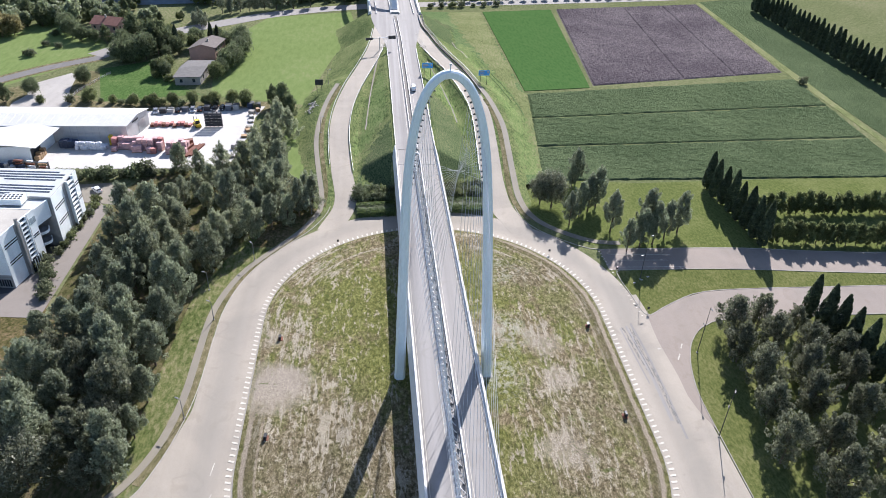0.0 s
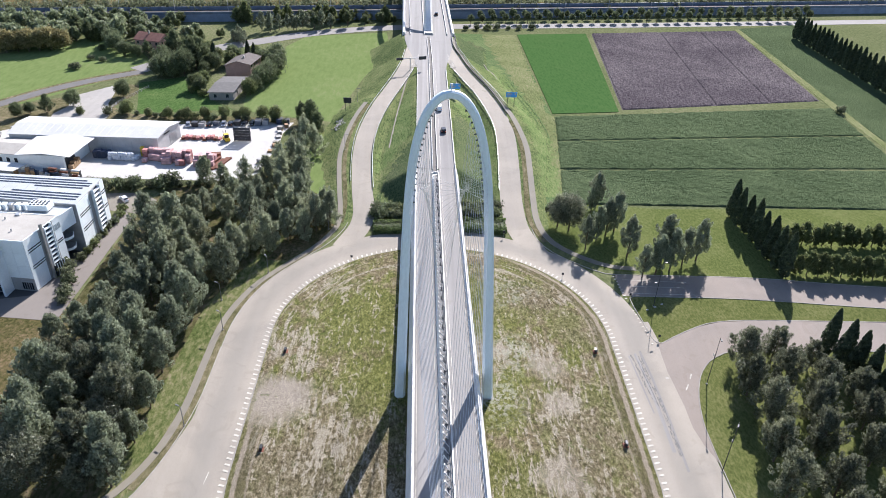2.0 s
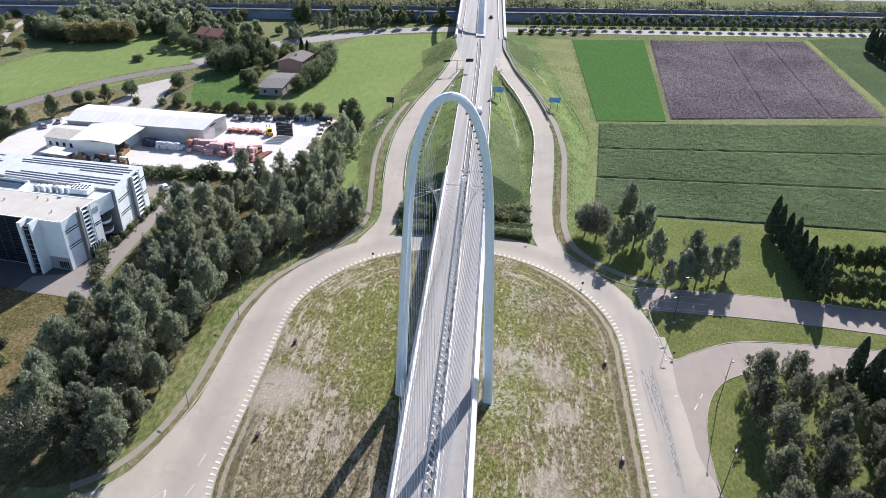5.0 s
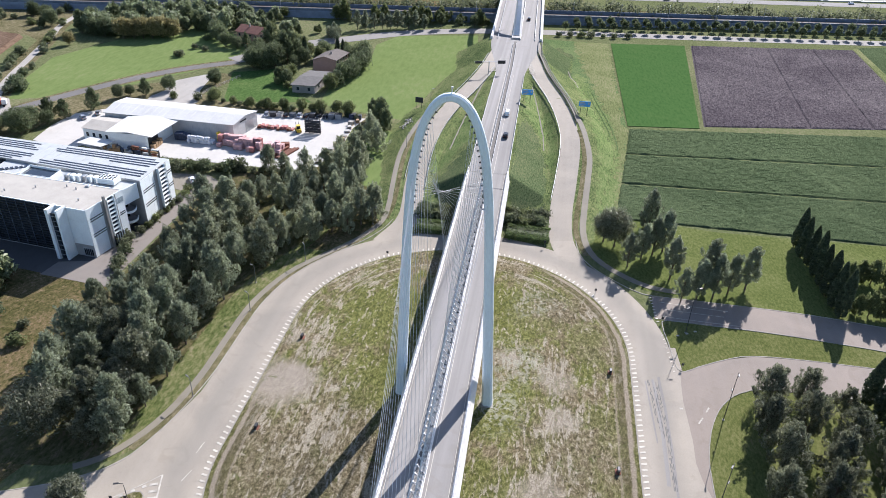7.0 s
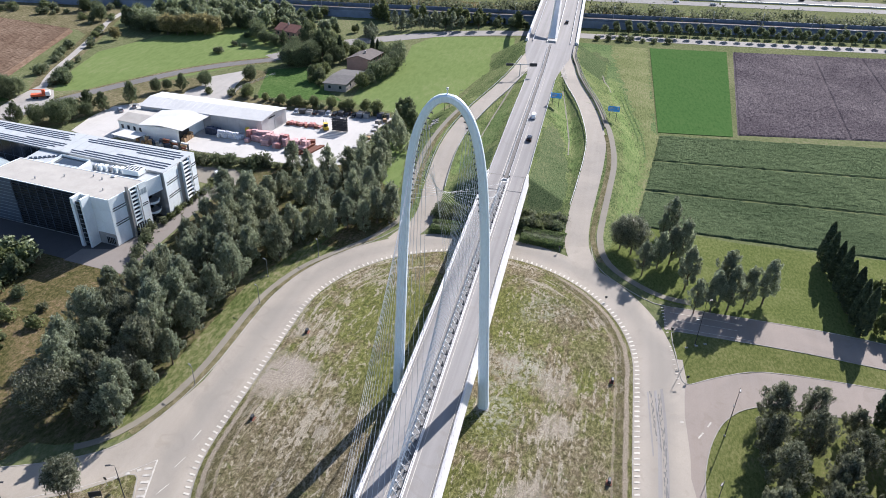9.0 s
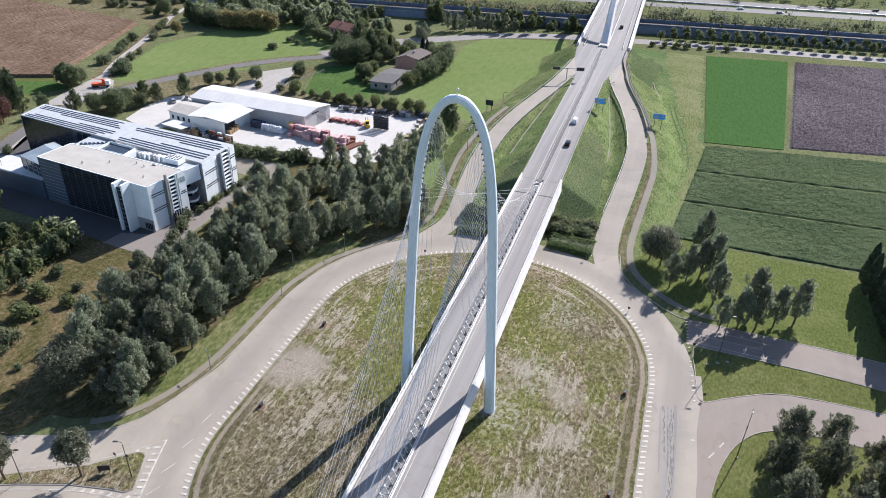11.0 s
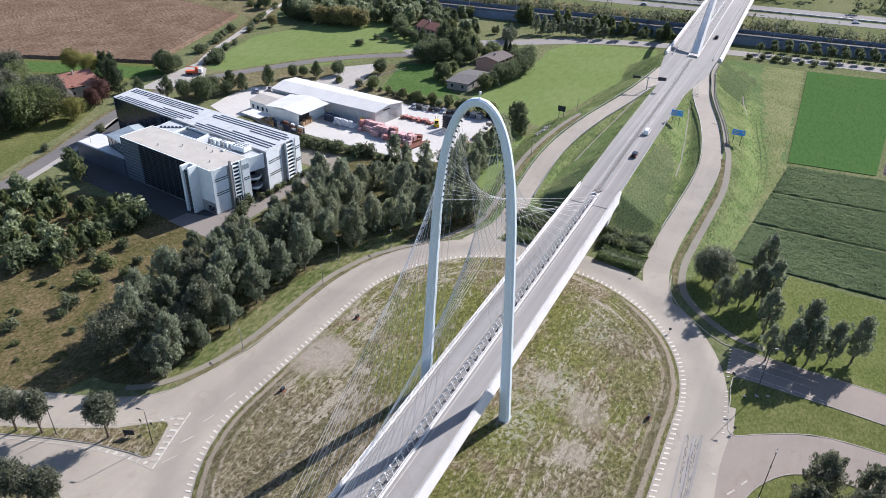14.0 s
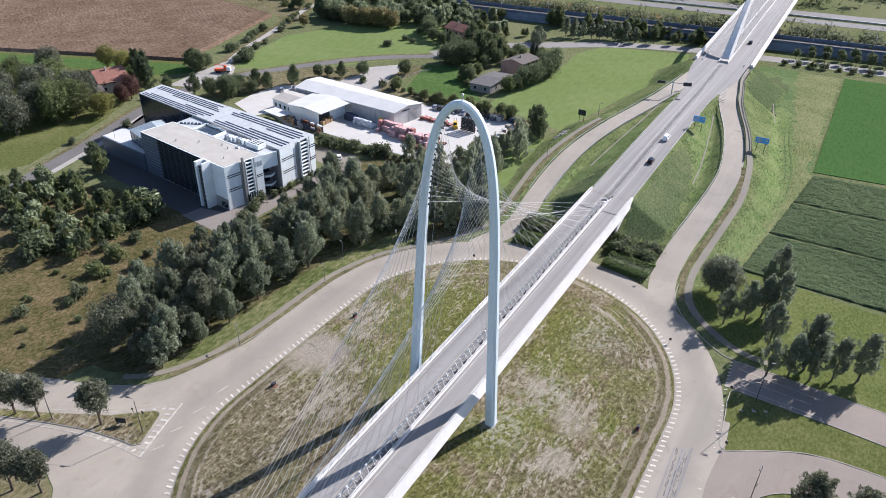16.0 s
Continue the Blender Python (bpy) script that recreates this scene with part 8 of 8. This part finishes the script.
def house(name, pts, eave, ridge, wall, roof, label, windows=3, chimney=True):
    ob = thing(name, (0, 0, 0), label, "house")
    part("wall", gable_body(pts, eave, ridge), wall, ob)
    r = gable("roof", ob, pts, eave + 0.1, ridge + 0.15, roof, 0.6)
    for k in (0, 1):
        f = wall_frame(pts[k], pts[k + 1])
        for s in range(windows if k == 0 else 2):
            u = f[4] * (s + 0.5) / (windows if k == 0 else 2)
            for z in ((1.2,) if eave < 4.5 else (1.2, 4.0)):
                w = on_wall("window", f, u - 0.55, u + 0.55, z, z + 1.4, 0.05, M["dark_glass"], ob)
                on_wall("sill", f, u - 0.7, u + 0.7, z - 0.14, z, 0.14, M["concrete"], w)
    if chimney:
        a, c = Vector(pts[0]), Vector(pts[2])
        m = a.lerp(c, 0.42)
        part("chimney", made(((m.x, m.y, ridge + 0.3), (0.7, 0.7, 1.6), 0, 0.03)), M["plaster_pale"], r)
    return ob


house("farm_shed", [(-96.3, 178.3), (-86.2, 179.0), (-84.4, 199.5), (-94.6, 199.0)], 3.6, 4.4, M["plaster_pale"], M["slate"], "low farm building with a grey-brown roof", 2, False)
house("farmhouse", [(-96.6, 209.6), (-85.6, 211.4), (-83.4, 225.0), (-94.4, 223.2)][1:] + [(-96.6, 209.6)], 5.6, 7.4, M["plaster"], M["tile_brown"], "pink plastered farmhouse with a brown tiled roof", 4)
house("red_house", [(-150.6, 246), (-137.4, 242.5), (-134.6, 252.5), (-147.8, 256)], 6.2, 8.8, M["plaster"], M["tile_red"], "house with a dark red tiled roof among trees", 4)
house("old_house", [(-226.5, 79.5), (-222.6, 91.6), (-240.6, 98.6), (-244.6, 86.4)], 4.8, 8.2, M["plaster_pale"], M["tile_red"], "old house with a red tiled roof among trees", 3)
house("outbuilding", [(-224.0, 71.0), (-221.6, 77.6), (-236.4, 83.0), (-238.8, 76.4)], 3.2, 5.2, M["plaster_pale"], M["tile_brown"], "low outbuilding with a brown tiled roof", 2, False)

# ---- goods in the yard ----
r = random.Random(12)
def pallet(at, w, d, h, material, label, turn=0.0, layers=3):
    ob = thing("pallet_stack", (*at, 0.09), label, "goods", turn=turn)
    part("pallet", made(((0, 0, 0.08), (w * 1.04, d * 1.04, 0.14))), M["wood"], ob)
    for i in range(layers):
        bm = bmesh.new()
        box(bm, (r.uniform(-0.04, 0.04), r.uniform(-0.04, 0.04), 0.16 + h * (i + 0.5) / layers), (w * r.uniform(0.94, 1), d * r.uniform(0.94, 1), h / layers * 0.93), r.uniform(-2, 2), 0.04)
        part("load", bm, material, ob)
    return ob


for i in range(15):
    t = i / 14
    x = -102.4 + 24 * t
    if 0.66 < t < 0.74:
        continue
    for j in range(3):
        if r.random() < (0.96 if j < 2 else 0.4):
            pallet((x + r.uniform(-0.2, 0.2), 118.4 - 2.8 * t - 2.0 * j + r.uniform(-0.3, 0.3)), 1.7, 1.8, r.choice((2.2, 3.0, 3.4, 3.8)) * (1.0 if j < 2 else 0.6), M["pink"] if r.random() < 0.8 else M["brick"], "pink wrapped stack of building blocks on a pallet", r.uniform(-10, 4), 4)
for i in range(26):
    ob = thing("bulk_bag", (-114.8 + 1.12 * (i % 9) + r.uniform(-0.25, 0.25), 115.6 + 1.4 * ((i // 9) % 2) + r.uniform(-0.3, 0.3), 0.09 + (1.35 if i > 17 else 0)), "white bulk bag of material", "bag", "bulk bags in the yard", turn=r.uniform(-15, 15))
    bm = bmesh.new()
    box(bm, (0, 0, 0.72), (1.25, 1.3, 1.45), 0, 0.28)
    part("sack", bm, M["bag"], ob)
    bm = bmesh.new()
    for sx in (-0.35, 0.35):
        rod(bm, (sx, -0.3, 1.4), (sx, 0, 1.75), 0.04, 0.04, 5)
        rod(bm, (sx, 0, 1.75), (sx, 0.3, 1.4), 0.04, 0.04, 5)
    part("lifting_loop", bm, M["bag"], ob)
for i in range(4):
    ob = thing("covered_stack", (-120.4 + 1.5 * i, 117.6, 0.09), "stack under a dark blue cover", "goods")
    bm = bmesh.new()
    box(bm, (0, 0, 1.4), (1.5, 2.6, 2.9 - 0.35 * abs(i - 1)), 4, 0.18)
    part("cover", bm, M["tarp"], ob)
pallet((-104.6, 119.4), 1.1, 1.6, 3.4, M["yellow"], "tall yellow stack beside the pallets", 0, 4)
for i in range(7):
    ob = thing("steel_bundle", (-79.4 + 1.15 * (i % 5), 112.4 + 0.5 * (i % 5), 0.09 + 0.75 * (i // 5)), "bundle of rusty brown steel sections", "goods", turn=-17)
    for k in range(3):
        part("beam", made(((0.32 * k - 0.3, 0, 0.35), (0.26, 10.5 - 0.6 * (i % 3), 0.6), 0, 0.03)), M["rust"], ob)
ob = thing("covered_stack", (-78.6, 119.6, 0.09), "dark brown crate of goods", "goods", turn=15)
part("crate", made(((0, 0, 0.9), (3.2, 2.0, 1.8), 0, 0.06)), M["rust"], ob)
for i in range(11):
    pallet((-95 + 1.35 * i, 135.6 + r.uniform(-0.4, 0.4) + (i % 3) * 0.5), 1.2, 2.2, r.choice((0.6, 0.9, 1.2)), M["brick"] if i % 3 else M["rust"], "low stack of red building goods", r.uniform(-8, 8), 2)
lift = thing("forklift", (-78.8, 135.2, 0.09), "yellow loading machine in the yard", "machine", turn=30)
part("body", made(((0, 0, 0.9), (2.0, 3.2, 1.1), 0, 0.12)), M["yellow"], lift)
part("cab", made(((0, -0.4, 2.0), (1.5, 1.5, 1.4), 0, 0.08)), M["dark_glass"], lift)
part("roof", made(((0, -0.4, 2.75), (1.7, 1.7, 0.12))), M["yellow"], lift)
part("counterweight", made(((0, -1.8, 1.0), (1.7, 0.8, 1.2), 0, 0.15)), M["yellow"], lift)
for s in (-0.5, 0.5):
    part("mast", made(((s, 1.7, 1.8), (0.15, 0.2, 3.4))), M["dark"], lift)
    for y in (-1.2, 1.1):
        part("wheel", rod(bmesh.new(), (s * 1.5, y, 0.45), (s * 2.1, y, 0.45), 0.45, 0.45, 12), M["tyre"], lift)
rack = thing("pipe_rack", (-72.6, 134.8, 0.09), "tall dark cantilever rack holding pipes", "rack")
for i in range(5):
    part("upright", made(((-3.0 + 1.5 * i, 0, 3.1), (0.2, 0.25, 6.2))), M["dark"], rack)
for j in range(6):
    part("shelf", made(((0, 0, 0.5 + 1.05 * j), (6.6, 0.22, 0.12))), M["dark"], rack)
    if j < 5:
        for k in (0, 2):
            part("pipe", rod(bmesh.new(), (-3.1, -0.6 + 0.6 * k, 0.72 + 1.05 * j), (3.1, -0.6 + 0.6 * k, 0.72 + 1.05 * j), 0.26, 0.26, 8), M["dark"], rack)
for i in range(15):
    x = -97 + 2.7 * i
    y = 148.6 + 0.13 * (x + 97)
    k = r.random()
    if k < 0.42:
        car((x, y), 0.1, 180 * r.randint(0, 1) + r.uniform(-14, 14), r.choice((M["car_grey"], M["car_black"], M["car_black"])), "parked car at the edge of the yard")
    elif k < 0.9:
        ob = thing("container", (x, y + r.uniform(-0.5, 0.8), 0.09), "dark metal container for scrap at the edge of the yard", "container", "containers at the edge of the yard", turn=r.uniform(-10, 10))
        hgt = r.uniform(1.2, 2.2)
        part("body", made(((0, 0, hgt / 2), (2.3, r.uniform(1.8, 3.0), hgt), 0, 0.05)), r.choice((M["dark"], M["tarp"], M["blue_panel"], M["wall_grey"])), ob)
        part("rim", made(((0, 0, hgt), (2.4, 1.9, 0.12), 0, 0.03)), M["dark"], ob)
for x, y in ((-58.6, 150), (-60.4, 147), (-60.2, 143), (-60, 139.5), (-59.8, 134), (-59.6, 131), (-60.4, 126), (-61.6, 121), (-62.2, 116.5), (-62.8, 109)):
    pallet((x + r.uniform(-0.4, 0.4), y), r.uniform(1.4, 2.4), r.uniform(1.6, 2.8), r.uniform(0.5, 1.5), r.choice((M["wood"], M["concrete"], M["kerb"])), "weathered stack of goods at the edge of the yard", r.uniform(-25, 25), 2)
for i, (x, y) in enumerate(((-160, 140), (-163, 134), (-158, 146), (-166, 128), (-150, 147), (-155, 150), (-99.2, 85.5))):
    car((x, y), 0.1 if y > 100 else 0.0, r.uniform(20, 70), (M["car_white"], M["car_grey"])[i % 2], "parked car beside the hall")
crane = thing("crane_truck", (-206.5, 131.5, 0.09), "orange and white truck with a loading crane", "truck", turn=-60)
part("chassis", made(((0, 0, 0.8), (2.3, 7.5, 0.4))), M["dark"], crane)
part("cab", made(((0, 3.0, 1.9), (2.3, 1.8, 2.0), 0, 0.15)), M["car_white"], crane)
part("bed", made(((0, -1.2, 1.4), (2.4, 5.0, 0.9), 0, 0.05)), M["orange"], crane)
part("crane_base", made(((0, 1.4, 2.2), (1.6, 1.2, 2.6), 0, 0.1)), M["orange"], crane)
part("boom", rod(bmesh.new(), (0, 1.4, 3.4), (0.6, -3.4, 4.0), 0.22, 0.15, 8), M["orange"], crane)
for s in (-1, 1):
    for y in (-2.6, -1.4, 2.8):
        part("wheel", rod(bmesh.new(), (s * 0.85, y, 0.5), (s * 1.2, y, 0.5), 0.5, 0.5, 12), M["tyre"], crane)

# pale stones heaped beside the slip road
for i in range(26):
    x, y = -37.4 + r.gauss(0, 1.2), 147.6 + r.gauss(0, 2.6)
    bm = bmesh.new()
    bmesh.ops.create_icosphere(bm, subdivisions=1, radius=r.uniform(0.25, 0.7))
    for v in bm.verts:
        v.co *= r.uniform(0.75, 1.15)
        v.co.z *= 0.7
    ob = tagged(link("stone", bm, M["roof_grey"]), "pale broken stone in a heap beside the road", "stone", "heap of pale stones")
    ob.matrix_basis = pose(x, y, bank(x, y) + 0.15, 0, 0, r.uniform(0, 360))

# loaded racks along the wall of the low side building
for i, (x, y) in enumerate(((-127.5, 100.2), (-123.6, 99.7), (-119.7, 99.2))):
    ob = thing("storage_rack", (x, y, 0.09), "dark steel rack loaded with timber and goods", "rack", "racks beside the hall", turn=-7)
    for sx in (-1.7, 1.7):
        part("upright", made(((sx, 0, 1.7), (0.12, 0.9, 3.4))), M["dark"], ob)
    for j in range(4):
        part("shelf", made(((0, 0, 0.25 + 0.95 * j), (3.5, 0.9, 0.08))), M["dark"], ob)
        if r.random() < 0.85:
            part("load", made(((r.uniform(-0.4, 0.4), 0, 0.55 + 0.95 * j), (r.uniform(1.6, 2.9), 0.8, 0.5), 0, 0.04)), r.choice((M["wood"], M["tarp"], M["bag"], M["rust"])), ob)

# mixed goods stacked round the canopy
for i in range(30):
    t = i / 29
    x, y = -143.5 + 16.5 * t + r.uniform(-1.2, 1.2), 104.6 - 4.6 * t + r.uniform(-1.6, 1.6)
    if y > 103.6 and x > -142:
        y -= 2.0
    if -151 < x < -136.5 and y < 105.6 and r.random() < 0.6:
        continue
    pallet((x, y), r.uniform(0.9, 1.9), r.uniform(0.9, 1.6), r.choice((0.8, 1.3, 1.9, 2.4)), r.choice((M["tarp"], M["bag"], M["wood"], M["blue_panel"], M["wall_grey"], M["tarp"])), "stack of mixed building goods beside the hall", r.uniform(-30, 30), 2)

# low fence beside the driveway
fence = thing("garden_fence", (0, 0, 0), "low grey fence between the garden and the driveway", "fence")
posts = curve(V3([(-126.5, 191.6), (-129.8, 181), (-133.1, 167.3), (-131, 160)]), 2.5)
for p in posts:
    part("post", made(((p.x, p.y, 0.6), (0.12, 0.12, 1.25))), M["concrete"], fence)
for a, b in zip(posts, posts[1:]):
    for z in (0.45, 0.8, 1.12):
        part("rail", rod(bmesh.new(), (a.x, a.y, z), (b.x, b.y, z), 0.05, 0.05, 6), M["concrete"], fence)

# ---- take away the pattern plants ----
for o in ash + cedar + silver + belt_tree + sober + round_young + far_poplar + oak + oak_yellow + red_tree + street_tree + grey_round + globe + globe_fresh + dense + fresh + gold + slim + small + poplar + shrub:
    for c in list(o.children):
        bpy.data.objects.remove(c)
    bpy.data.objects.remove(o)
